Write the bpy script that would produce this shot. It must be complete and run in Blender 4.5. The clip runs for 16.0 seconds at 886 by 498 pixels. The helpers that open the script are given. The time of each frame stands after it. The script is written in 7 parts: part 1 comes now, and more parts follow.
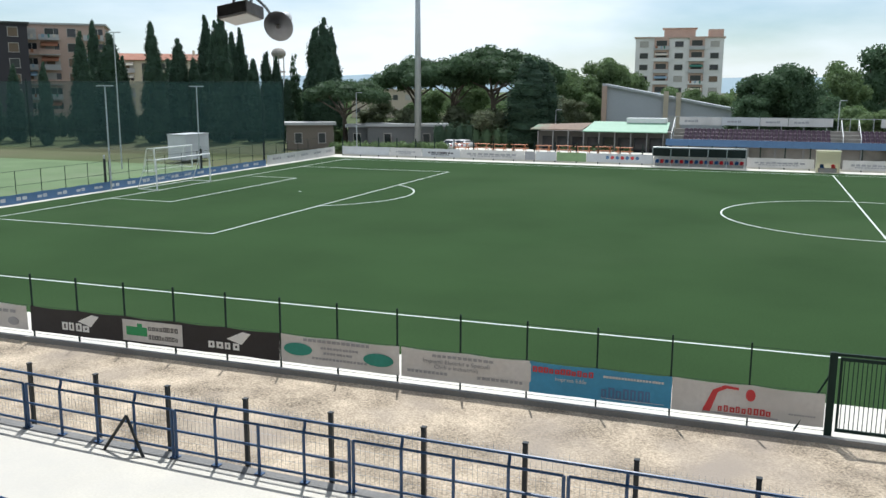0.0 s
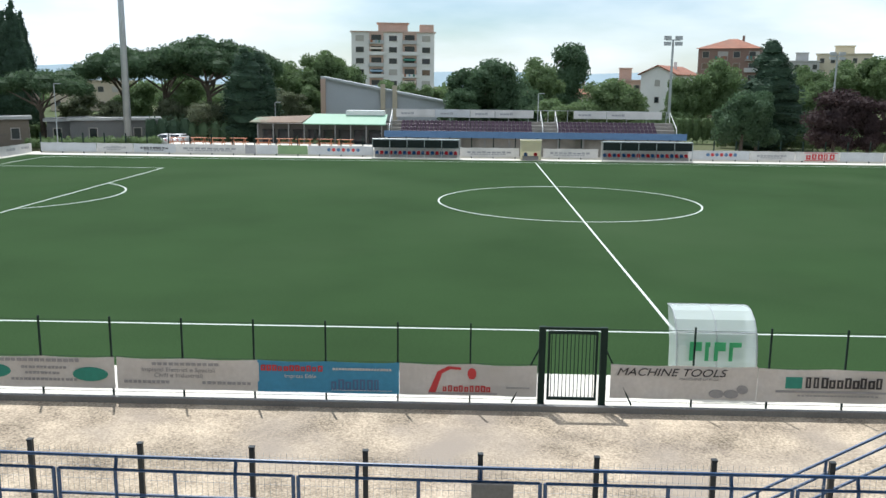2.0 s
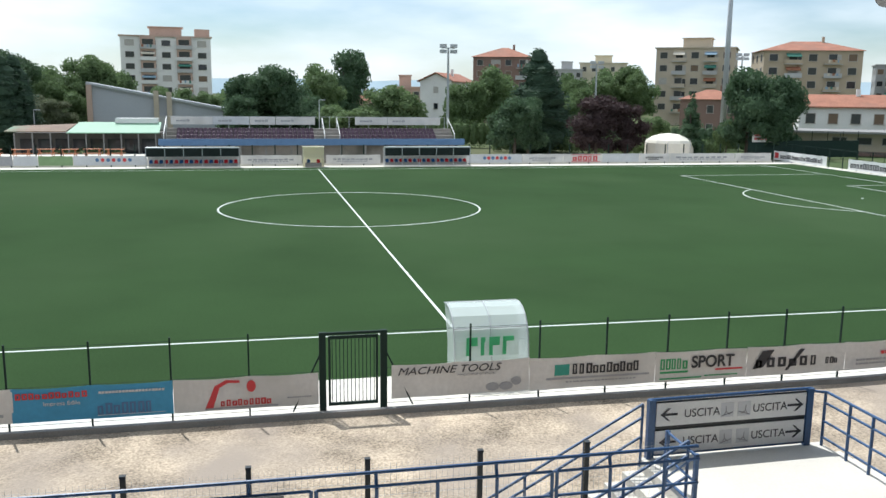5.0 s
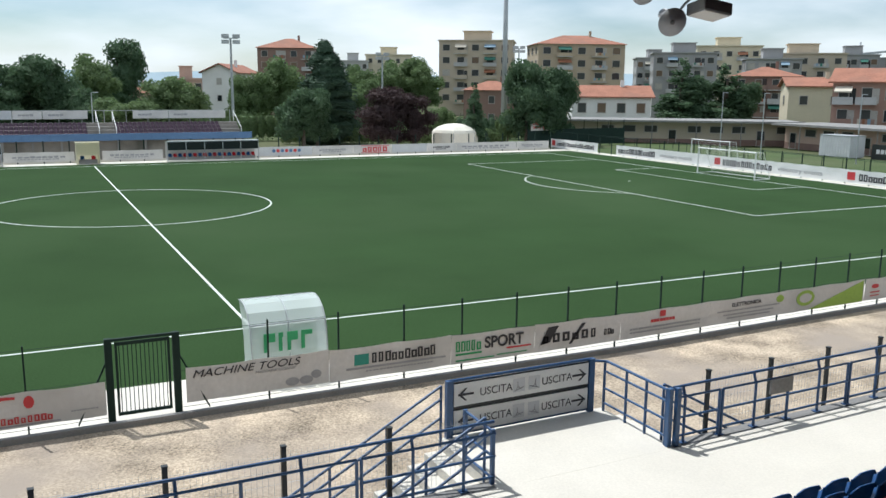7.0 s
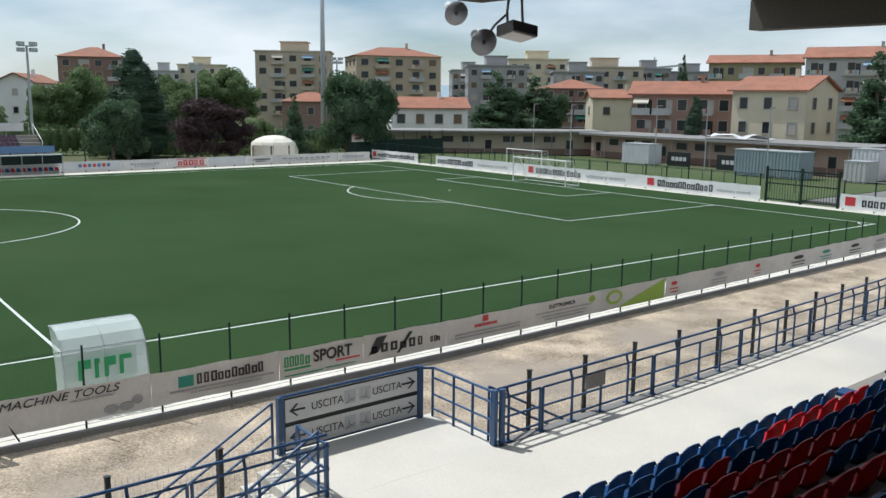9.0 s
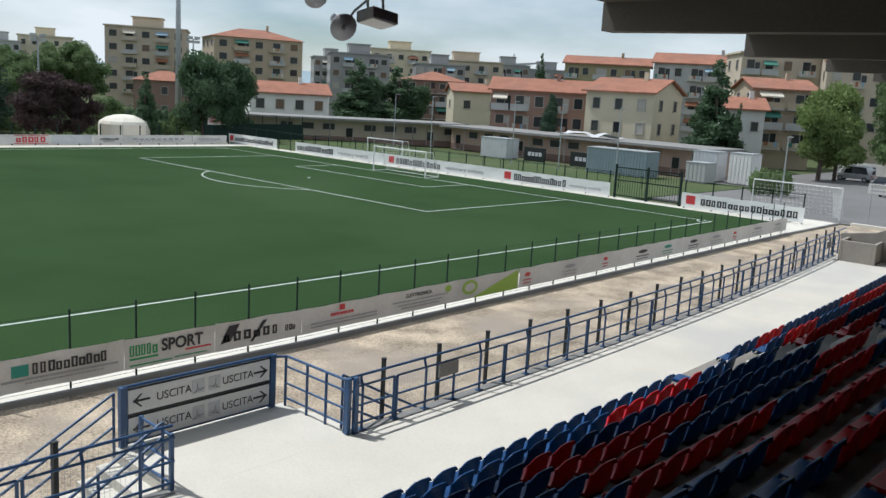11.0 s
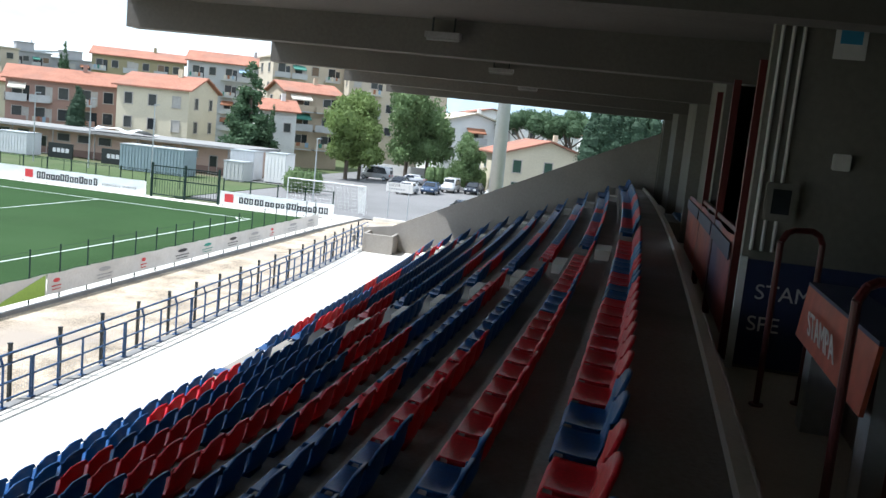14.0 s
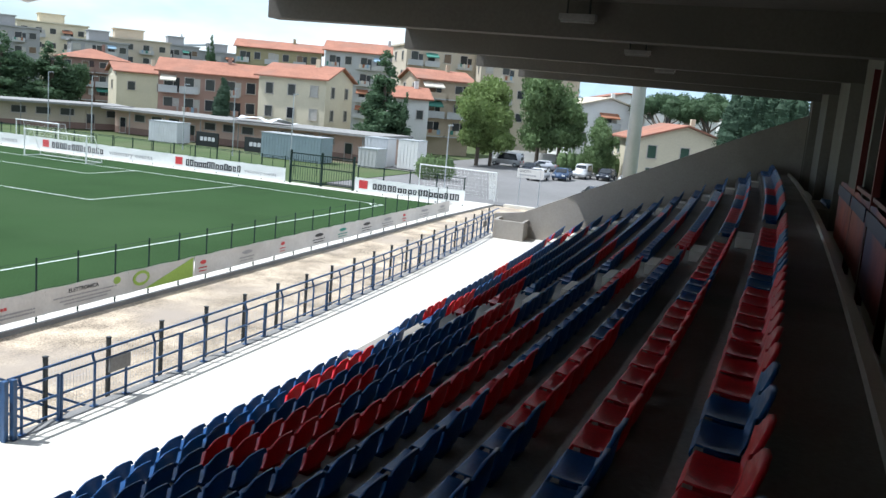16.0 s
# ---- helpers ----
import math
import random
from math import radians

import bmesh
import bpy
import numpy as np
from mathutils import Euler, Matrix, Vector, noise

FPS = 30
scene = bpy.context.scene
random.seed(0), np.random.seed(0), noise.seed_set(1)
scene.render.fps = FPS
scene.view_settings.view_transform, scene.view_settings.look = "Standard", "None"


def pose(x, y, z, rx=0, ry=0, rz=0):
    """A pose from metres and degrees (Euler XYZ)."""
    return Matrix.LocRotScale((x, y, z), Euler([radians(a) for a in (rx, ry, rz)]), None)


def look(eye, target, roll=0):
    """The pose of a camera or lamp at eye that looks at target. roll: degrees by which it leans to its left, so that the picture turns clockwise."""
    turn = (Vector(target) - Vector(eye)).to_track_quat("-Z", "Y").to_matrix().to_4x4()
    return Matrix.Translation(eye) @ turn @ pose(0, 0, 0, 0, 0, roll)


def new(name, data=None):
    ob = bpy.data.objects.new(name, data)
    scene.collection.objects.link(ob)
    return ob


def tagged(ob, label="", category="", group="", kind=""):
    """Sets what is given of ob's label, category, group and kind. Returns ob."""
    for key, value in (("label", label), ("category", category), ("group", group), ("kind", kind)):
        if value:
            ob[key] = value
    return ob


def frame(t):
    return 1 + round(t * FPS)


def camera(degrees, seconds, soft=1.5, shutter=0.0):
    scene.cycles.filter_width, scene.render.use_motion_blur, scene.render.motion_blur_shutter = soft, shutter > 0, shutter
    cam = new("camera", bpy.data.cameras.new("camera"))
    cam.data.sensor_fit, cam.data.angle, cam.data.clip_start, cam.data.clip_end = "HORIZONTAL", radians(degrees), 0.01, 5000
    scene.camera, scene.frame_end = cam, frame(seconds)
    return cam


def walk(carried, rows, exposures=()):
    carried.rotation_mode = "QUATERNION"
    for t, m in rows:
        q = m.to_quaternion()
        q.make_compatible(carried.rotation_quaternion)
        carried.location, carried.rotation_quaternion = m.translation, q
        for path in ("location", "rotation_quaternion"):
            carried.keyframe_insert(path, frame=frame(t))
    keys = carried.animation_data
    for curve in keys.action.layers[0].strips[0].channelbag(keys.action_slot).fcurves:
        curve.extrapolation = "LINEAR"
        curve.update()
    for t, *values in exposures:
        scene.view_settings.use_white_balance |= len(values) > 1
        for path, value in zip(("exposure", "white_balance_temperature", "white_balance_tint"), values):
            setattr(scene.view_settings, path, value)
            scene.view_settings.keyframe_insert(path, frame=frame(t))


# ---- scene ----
cam = camera(54.0, 16.0)
PATH = [
    (0, pose(-7.114, -61.604, 8.169, 79.55, -0.23, 19.81)),
    (0.5, pose(-7.103, -61.571, 8.175, 79.55, -0.44, 14.31)),
    (1, pose(-7.078, -61.550, 8.186, 79.47, -0.40, 11.08)),
    (1.5, pose(-7.076, -61.471, 8.169, 79.29, -0.27, 6.65)),
    (2, pose(-7.032, -61.361, 8.147, 79.21, -0.60, 1.77)),
    (2.5, pose(-7.003, -61.428, 8.124, 79.32, -0.27, -1.53)),
    (3, pose(-6.967, -61.392, 8.113, 79.33, -0.56, -3.45)),
    (3.5, pose(-6.881, -61.369, 8.099, 79.52, -0.76, -5.98)),
    (6, pose(-6.599, -61.271, 8.073, 79.79, 0.01, -18.11)),
    (6.5, pose(-6.619, -61.286, 8.050, 79.59, 0.15, -22.34)),
    (7, pose(-6.664, -61.335, 8.084, 79.38, -0.48, -25.93)),
    (7.5, pose(-6.645, -61.376, 8.106, 79.30, -0.25, -29.52)),
    (8, pose(-6.747, -61.428, 8.150, 79.77, -1.07, -34.18)),
    (8.5, pose(-6.797, -61.496, 8.166, 80.19, -0.69, -36.31)),
    (11, pose(-6.737, -61.507, 8.133, 79.79, -3.22, -46.55)),
    (11.5, pose(-6.702, -61.547, 8.133, 80.27, -3.38, -51.09)),
    (12, pose(-6.645, -61.550, 8.133, 79.96, -3.47, -56.51)),
    (12.5, pose(-6.681, -61.602, 8.144, 79.83, -4.23, -61.57)),
    (13, pose(-6.775, -61.717, 8.156, 80.57, -5.15, -67.06)),
    (13.5, pose(-6.900, -61.819, 8.164, 80.97, -5.45, -71.20)),
    (14, pose(-7.014, -61.791, 8.178, 82.04, -5.70, -76.12)),
    (14.5, pose(-7.047, -61.793, 8.171, 82.26, -5.36, -76.92)),
    (15, pose(-7.017, -61.767, 8.165, 82.06, -5.68, -74.74)),
    (15.5, pose(-6.967, -61.773, 8.166, 81.39, -5.56, -70.34)),
    (16, pose(-6.958, -61.751, 8.150, 80.36, -4.93, -67.55)),
]
EXPOSURES = [(0, 0.14, 6100, 8), (1, 0.18, 6100, 8), (3.5, 0.27, 6100, 8), (7, 0.12, 6100, 8), (8.5, -0.07, 6100, 8), (11, -0.17, 6100, 8), (12, -0.1, 6100, 8), (13, 0.29, 6000, 8), (14, 0.94, 5850, 8), (15, 1.09, 5850, 8), (16, 0.62, 5850, 8)]
walk(cam, PATH, EXPOSURES)

# ---- sky and sun ----
SUN_FROM = Vector((-0.18, 0.455, 0.90)).normalized()
world = bpy.data.worlds.new("sky")
scene.world = world
world.use_nodes = True
wn, wl = world.node_tree.nodes, world.node_tree.links
sky = wn.new("ShaderNodeTexSky")
sky.sky_type, sky.sun_disc = "NISHITA", False
sky.sun_elevation = math.asin(SUN_FROM.z)
sky.sun_rotation = math.atan2(SUN_FROM.x, SUN_FROM.y)
sky.dust_density, sky.air_density = 0.6, 1.0
tc = wn.new("ShaderNodeTexCoord")
mp = wn.new("ShaderNodeMapping")
mp.inputs["Scale"].default_value = (1.0, 1.0, 3.5)
cl = wn.new("ShaderNodeTexNoise")
cl.inputs["Scale"].default_value, cl.inputs["Detail"].default_value = 2.6, 7
cr = wn.new("ShaderNodeValToRGB")
cr.color_ramp.elements[0].position, cr.color_ramp.elements[1].position = 0.34, 0.62
cm = wn.new("ShaderNodeMix")
cm.data_type = "RGBA"
cm.inputs[7].default_value = (10.4, 10.9, 11.2, 1)
wl.new(tc.outputs["Generated"], mp.inputs["Vector"])
wl.new(mp.outputs["Vector"], cl.inputs["Vector"])
wl.new(cl.outputs["Fac"], cr.inputs["Fac"])
wl.new(cr.outputs["Color"], cm.inputs[0])
tint = wn.new("ShaderNodeMix")
tint.data_type, tint.blend_type = "RGBA", "MULTIPLY"
tint.inputs[0].default_value, tint.inputs[7].default_value = 1.0, (0.92, 1.0, 1.07, 1)
wl.new(sky.outputs["Color"], tint.inputs[6])
wl.new(tint.outputs[2], cm.inputs[6])
wl.new(cm.outputs[2], wn["Background"].inputs["Color"])
wn["Background"].inputs["Strength"].default_value = 0.09
sun = new("sun", bpy.data.lights.new("sun", "SUN"))
sun.data.energy, sun.data.angle, sun.data.color = 4.1, radians(0.6), (1.0, 0.97, 0.93)
sun.matrix_world = look(SUN_FROM * 100, (0, 0, 0))


# ---- materials ----
def M(name, col, rough=0.8, var=0.18, scale=1.5, fine=30.0, bump=0.15, metal=0.0, stain=None, random=0.0, spec=0.5):
    """Procedural surface: two scales of variation in tone, fine relief, optional stains of another colour."""
    m = bpy.data.materials.new(name)
    m.use_nodes = True
    n, l = m.node_tree.nodes, m.node_tree.links
    b = n["Principled BSDF"]
    b.inputs["Roughness"].default_value, b.inputs["Metallic"].default_value = rough, metal
    b.inputs["Specular IOR Level"].default_value = spec
    t = n.new("ShaderNodeTexCoord")
    a, f = n.new("ShaderNodeTexNoise"), n.new("ShaderNodeTexNoise")
    a.inputs["Scale"].default_value, a.inputs["Detail"].default_value = scale, 5
    f.inputs["Scale"].default_value, f.inputs["Detail"].default_value = fine, 3
    for k in (a, f):
        l.new(t.outputs["Object"], k.inputs["Vector"])
    add = n.new("ShaderNodeMath")
    add.operation = "ADD"
    l.new(a.outputs["Fac"], add.inputs[0])
    l.new(f.outputs["Fac"], add.inputs[1])
    last = add.outputs[0]
    if random:
        oi, mu, ad = n.new("ShaderNodeObjectInfo"), n.new("ShaderNodeMath"), n.new("ShaderNodeMath")
        mu.operation, mu.inputs[1].default_value = "MULTIPLY_ADD", random
        mu.inputs[2].default_value = -random / 2
        l.new(oi.outputs["Random"], mu.inputs[0])
        l.new(mu.outputs[0], ad.inputs[0])
        l.new(last, ad.inputs[1])
        last = ad.outputs[0]
    mr = n.new("ShaderNodeMapRange")
    mr.inputs[1].default_value, mr.inputs[2].default_value = 0.6, 1.4
    mr.inputs[3].default_value, mr.inputs[4].default_value = 1 - var, 1 + var
    l.new(last, mr.inputs[0])
    mx = n.new("ShaderNodeMix")
    mx.data_type, mx.blend_type = "RGBA", "MULTIPLY"
    mx.inputs[0].default_value = 1.0
    mx.inputs[6].default_value = (*col, 1)
    l.new(mr.outputs[0], mx.inputs[7])
    out = mx.outputs[2]
    if stain:
        s, r, m2 = n.new("ShaderNodeTexNoise"), n.new("ShaderNodeValToRGB"), n.new("ShaderNodeMix")
        s.inputs["Scale"].default_value, s.inputs["Detail"].default_value = scale * 0.35, 8
        r.color_ramp.elements[0].position, r.color_ramp.elements[1].position = 0.5, 0.68
        m2.data_type = "RGBA"
        m2.inputs[7].default_value = (*stain, 1)
        l.new(t.outputs["Object"], s.inputs["Vector"])
        l.new(s.outputs["Fac"], r.inputs["Fac"])
        l.new(r.outputs["Color"], m2.inputs[0])
        l.new(out, m2.inputs[6])
        out = m2.outputs[2]
    l.new(out, b.inputs["Base Color"])
    if bump:
        bp = n.new("ShaderNodeBump")
        bp.inputs["Strength"].default_value, bp.inputs["Distance"].default_value = bump, 0.02
        l.new(f.outputs["Fac"], bp.inputs["Height"])
        l.new(bp.outputs["Normal"], b.inputs["Normal"])
    return m


TURF = M("artificial_turf", (0.030, 0.060, 0.0217), 1.0, 0.24, 0.12, 14, 0.3, stain=(0.040, 0.072, 0.029), spec=0.05)
TURF2 = M("training_turf", (0.13, 0.185, 0.095), 0.9, 0.22, 0.2, 12, 0.5, stain=(0.16, 0.2, 0.12), spec=0.08)
TURF3 = M("worn_turf", (0.075, 0.105, 0.045), 0.9, 0.25, 0.2, 12, 0.5, stain=(0.10, 0.115, 0.06), spec=0.08)
LINE = M("line_paint", (0.58, 0.62, 0.58), 0.8, 0.08, 3, 20, 0)
CONC = M("pale_concrete", (0.64, 0.605, 0.53), 0.85, 0.10, 0.7, 25, 0.15, stain=(0.55, 0.53, 0.49))
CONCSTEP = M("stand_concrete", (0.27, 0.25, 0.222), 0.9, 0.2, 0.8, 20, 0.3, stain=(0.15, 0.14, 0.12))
CONCROOF = M("roof_concrete", (0.34, 0.31, 0.27), 0.9, 0.12, 0.6, 14, 0.25, stain=(0.23, 0.21, 0.19))
CONCDARK = M("kerb_concrete", (0.24, 0.235, 0.225), 0.9, 0.2, 1.5, 20, 0.3)
GRAVEL = M("gravel", (0.395, 0.325, 0.243), 0.95, 0.8, 0.7, 18, 0.8, stain=(0.33, 0.28, 0.23), spec=0.1)
EARTH = M("ground_earth", (0.085, 0.105, 0.05), 0.95, 0.3, 0.05, 3, 0.6, stain=(0.14, 0.13, 0.085), spec=0.05)
ASPHALT = M("asphalt", (0.165, 0.16, 0.155), 0.9, 0.15, 0.2, 25, 0.3, stain=(0.13, 0.126, 0.12))
BLUE = M("blue_paint", (0.034, 0.092, 0.21), 0.4, 0.2, 3, 30, 0.1)
BLACK = M("black_paint", (0.016, 0.02, 0.02), 0.45, 0.2, 3, 30, 0.05)
GREENPOST = M("dark_green_paint", (0.011, 0.028, 0.022), 0.7, 0.2, 3, 30, 0.05, spec=0.25)
WHITE = M("white_paint", (0.78, 0.78, 0.76), 0.5, 0.06, 3, 20, 0.05)
BANNER = M("white_banner_fabric", (0.62, 0.60, 0.575), 0.7, 0.1, 1.2, 8, 0.3, stain=(0.53, 0.515, 0.49))
BANBLACK = M("black_banner_fabric", (0.018, 0.016, 0.018), 0.6, 0.2, 1.2, 8, 0.3)
BANBLUE = M("blue_banner_fabric", (0.055, 0.28, 0.47), 0.6, 0.1, 1.2, 8, 0.25)
BANBLUE2 = M("mid_blue_banner", (0.085, 0.17, 0.31), 0.6, 0.15, 1.2, 8, 0.25)
BANLIME = M("lime_green_print", (0.30, 0.45, 0.07), 0.6, 0.1, 2, 8, 0.1)
INKBLACK = M("black_print", (0.03, 0.03, 0.035), 0.6, 0.15, 3, 9, 0)
INKGREY = M("grey_print", (0.33, 0.33, 0.34), 0.6, 0.15, 3, 9, 0)
INKRED = M("red_print", (0.55, 0.045, 0.05), 0.6, 0.1, 3, 9, 0)
INKGREEN = M("green_print", (0.035, 0.30, 0.11), 0.6, 0.1, 3, 9, 0)
INKTEAL = M("teal_print", (0.03, 0.26, 0.20), 0.6, 0.1, 3, 9, 0)
SEATBLUE = M("blue_seat_plastic", (0.012, 0.075, 0.235), 0.38, 0.22, 2.5, 40, 0.05, random=0.5, stain=(0.016, 0.07, 0.17), spec=0.35)
SEATRED = M("red_seat_plastic", (0.52, 0.012, 0.024), 0.38, 0.2, 2.5, 40, 0.05, random=0.5, stain=(0.36, 0.015, 0.022), spec=0.35)
for sm in (SEATBLUE, SEATRED):      # thin plastic lets some light through
    sn, sl = sm.node_tree.nodes, sm.node_tree.links
    sb, so = sn["Principled BSDF"], sn["Material Output"]
    tr, mixs = sn.new("ShaderNodeBsdfTranslucent"), sn.new("ShaderNodeMixShader")
    mixs.inputs[0].default_value = 0.26
    gain = sn.new("ShaderNodeMix")
    gain.data_type, gain.blend_type, gain.inputs[0].default_value = "RGBA", "MULTIPLY", 1.0
    gain.inputs[7].default_value = (1.4, 2.4, 1.5, 1)
    sl.new(sb.inputs["Base Color"].links[0].from_socket, gain.inputs[6])
    sl.new(gain.outputs[2], tr.inputs["Color"])
    sl.new(sb.outputs[0], mixs.inputs[1])
    sl.new(tr.outputs[0], mixs.inputs[2])
    sl.new(mixs.outputs[0], so.inputs["Surface"])
REDFRAME = M("dark_red_paint", (0.10, 0.012, 0.012), 0.4, 0.2, 3, 20, 0.05)
STEEL = M("galvanised_steel", (0.42, 0.44, 0.45), 0.5, 0.12, 1.0, 15, 0.05, metal=0.4)
# darker copy of the roof concrete, with the underside's shade in its colour
ROOFC = M("shaded_roof_concrete", (0.122, 0.112, 0.097), 0.9, 0.15, 0.6, 14, 0.25, stain=(0.10, 0.092, 0.08))
DARKWALL = M("grey_plaster", (0.175, 0.165, 0.14), 0.9, 0.15, 0.7, 12, 0.2)
GLASSY = bpy.data.materials.new("clear_plastic")
GLASSY.use_nodes = True
g = GLASSY.node_tree.nodes["Principled BSDF"]
g.inputs["Base Color"].default_value = (0.86, 0.93, 0.90, 1)
g.inputs["Roughness"].default_value, g.inputs["Alpha"].default_value = 0.25, 0.38
DARKGLASS = M("dark_window_glass", (0.02, 0.024, 0.028), 0.12, 0.3, 0.4, 3, 0)


# ---- builders ----
def box(bm, x0, x1, y0, y1, z0, z1, m=None):
    v = [bm.verts.new(p) for p in ((x0, y0, z0), (x1, y0, z0), (x1, y1, z0), (x0, y1, z0), (x0, y0, z1), (x1, y0, z1), (x1, y1, z1), (x0, y1, z1))]
    for q in ((3, 2, 1, 0), (4, 5, 6, 7), (0, 1, 5, 4), (1, 2, 6, 5), (2, 3, 7, 6), (3, 0, 4, 7)):
        bm.faces.new([v[i] for i in q])
    if m is not None:
        for p in v:
            p.co = m @ p.co
    return v


def tube(bm, a, b, r, seg=8, r2=None):
    a, b = Vector(a), Vector(b)
    r2 = r if r2 is None else r2
    q = (b - a).to_track_quat("Z", "Y")
    ring = [[bm.verts.new(c + q @ Vector((k * math.cos(2 * math.pi * i / seg), k * math.sin(2 * math.pi * i / seg), 0))) for i in range(seg)] for c, k in ((a, r), (b, r2))]
    for i in range(seg):
        j = (i + 1) % seg
        bm.faces.new((ring[0][i], ring[0][j], ring[1][j], ring[1][i]))
    bm.faces.new(ring[0][::-1])
    bm.faces.new(ring[1])


def bent(bm, pts, r, seg=8):
    """A pipe through several points, mitred by overlapping lengths."""
    for a, b in zip(pts, pts[1:]):
        tube(bm, a, b, r, seg)


def prism(bm, poly, depth_vec):
    """A flat polygon extruded along a vector."""
    d = Vector(depth_vec)
    lo = [bm.verts.new(Vector(p)) for p in poly]
    hi = [bm.verts.new(Vector(p) + d) for p in poly]
    bm.faces.new(lo[::-1])
    bm.faces.new(hi)
    for i in range(len(poly)):
        j = (i + 1) % len(poly)
        bm.faces.new((lo[i], lo[j], hi[j], hi[i]))


def mesh_of(name, bm, mat, smooth=False, fix=True):
    if fix:
        bmesh.ops.recalc_face_normals(bm, faces=bm.faces[:])
    me = bpy.data.meshes.new(name)
    bm.to_mesh(me)
    bm.free()
    for k in (mat if isinstance(mat, (list, tuple)) else [mat]):
        me.materials.append(k)
    if smooth:
        me.shade_smooth()
    return me


def part(name, bm, mat, parent=None, label="", smooth=False, m=None):
    ob = new(name, mesh_of(name, bm, mat, smooth))
    if parent is not None:
        ob.parent = parent
    if m is not None:
        ob.matrix_basis = m
    if label:
        tagged(ob, label)
    return ob


def setting(name, bm, mat, label="", category=""):
    return tagged(part(name, bm, mat), label, category, kind="structure")


def thing(name, m, label, category, group=""):
    ob = new(name)
    ob.empty_display_size = 0.2
    ob.matrix_basis = m
    return tagged(ob, label, category, group)


def slab(name, x0, x1, y0, y1, z0, z1, mat, label="", category=""):
    bm = bmesh.new()
    box(bm, x0, x1, y0, y1, z0, z1)
    return setting(name, bm, mat, label, category)


def words(text, size, mat, parent, m, name="lettering", extrude=0.004, align="LEFT", sx=1.0, shear=0.0, bold=0.0):
    cu = bpy.data.curves.new("t", "FONT")
    cu.body, cu.size, cu.extrude, cu.align_x, cu.shear, cu.offset = text, size, extrude, align, shear, bold
    tmp = new("t", cu)
    me = bpy.data.meshes.new_from_object(tmp.evaluated_get(bpy.context.evaluated_depsgraph_get()))
    bpy.data.objects.remove(tmp)
    me.materials.clear()
    me.materials.append(mat)
    ob = new(name, me)
    ob.parent = parent
    ob.matrix_basis = m @ Matrix.Diagonal((sx, 1, 1, 1))
    return tagged(ob, kind="stuff")


EYE = Vector((-6.8, -61.8, 8.6))        # survey point under the stand's roof
NEAR = Matrix.Translation((-0.2, -2.84, 0)) @ Matrix.Diagonal((0.945, 0.95, 0.95, 1))      # stand at its true size
TOUCHSIDE = Matrix.Translation((-0.42, -2.84, 0)) @ Matrix.Diagonal((0.935, 0.95, 0.95, 1))  # near fence and its banners
ACROSS = Matrix.Translation((0, -0.24, 0)) @ Matrix.Scale(0.97, 4)       # far touchline and what stands behind it
BEHIND = Matrix.Translation((0.5, 1.2, 0))                               # behind the goal, towards the car park


def settle(before, m):
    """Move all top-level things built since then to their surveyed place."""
    for o in list(bpy.data.objects):
        if o not in before and o.parent is None:
            o.matrix_basis = m @ o.matrix_basis


def stand_bow(p):
    """The stand is bowed in plan: its ends reach towards the pitch, the front more than the back rows."""
    c = 0.0018 - 0.00008 * min(11.0, max(0.0, -51.0 - p.y))
    return c * (p.x + 3.0) ** 2


def fence_bow(p):
    """The near fence closes in on the pitch towards its far end."""
    return 0.034 * max(0.0, min(p.x, 52.0) - 10.0) if p.y < -37.0 else 0.0


def bow(before, shift):
    """Bend what was built since then along such a curve: small repeats are moved whole, long parts bent."""
    for o in list(bpy.data.objects):
        if o in before:
            continue
        w = o.matrix_basis.copy() if o.parent is None else o.parent.matrix_basis @ o.matrix_basis
        if o.parent is not None and o.parent.parent is not None:
            w = o.parent.parent.matrix_basis @ w
        if o.type != "MESH":
            continue
        me = o.data
        if me.users > 1:
            p = o.matrix_basis.translation
            h = (shift(p + Vector((0.5, 0, 0))) - shift(p - Vector((0.5, 0, 0))))
            o.matrix_basis = Matrix.Translation((p.x, p.y + shift(p), p.z)) @ Matrix.Rotation(math.atan(h), 4, "Z") @ Matrix.Translation(-p) @ o.matrix_basis
            continue
        inv = w.inverted()
        xs_ = [(w @ v.co).x for v in me.vertices]
        lo, hi = min(xs_), max(xs_)
        if hi - lo > 2.5 and len(me.polygons) < 4000:
            bm = bmesh.new()
            bm.from_mesh(me)
            n = int((hi - lo) / 2.0)
            for i in range(1, n):
                bmesh.ops.bisect_plane(bm, geom=bm.verts[:] + bm.edges[:] + bm.faces[:], plane_co=inv @ Vector((lo + (hi - lo) * i / n, 0, 0)), plane_no=inv.to_3x3() @ Vector((1, 0, 0)))
            bm.to_mesh(me)
            bm.free()
        for v in me.vertices:
            q = w @ v.co
            q.y += shift(q)
            v.co = inv @ q


def far(bearing, d, z=0.0):
    """A place seen from the stand at a bearing (degrees from across the pitch, to the right) and distance."""
    a = radians(bearing - 0.05 - 0.0045 * min(bearing, 50))
    return Vector((EYE.x + d * math.sin(a), EYE.y + d * math.cos(a), z))


L = 52.47                 # half length of the pitch
TOUCH = (-33.0, 30.85)    # near and far touchline


def rise_to(bearing, d, el):
    """The height that shows at an elevation (degrees) from the stand, d metres away."""
    return EYE.z + d * math.tan(radians(el + 0.3 + 0.0047 * max(0.0, bearing)))


GZ = -0.30                # gravel and outer ground

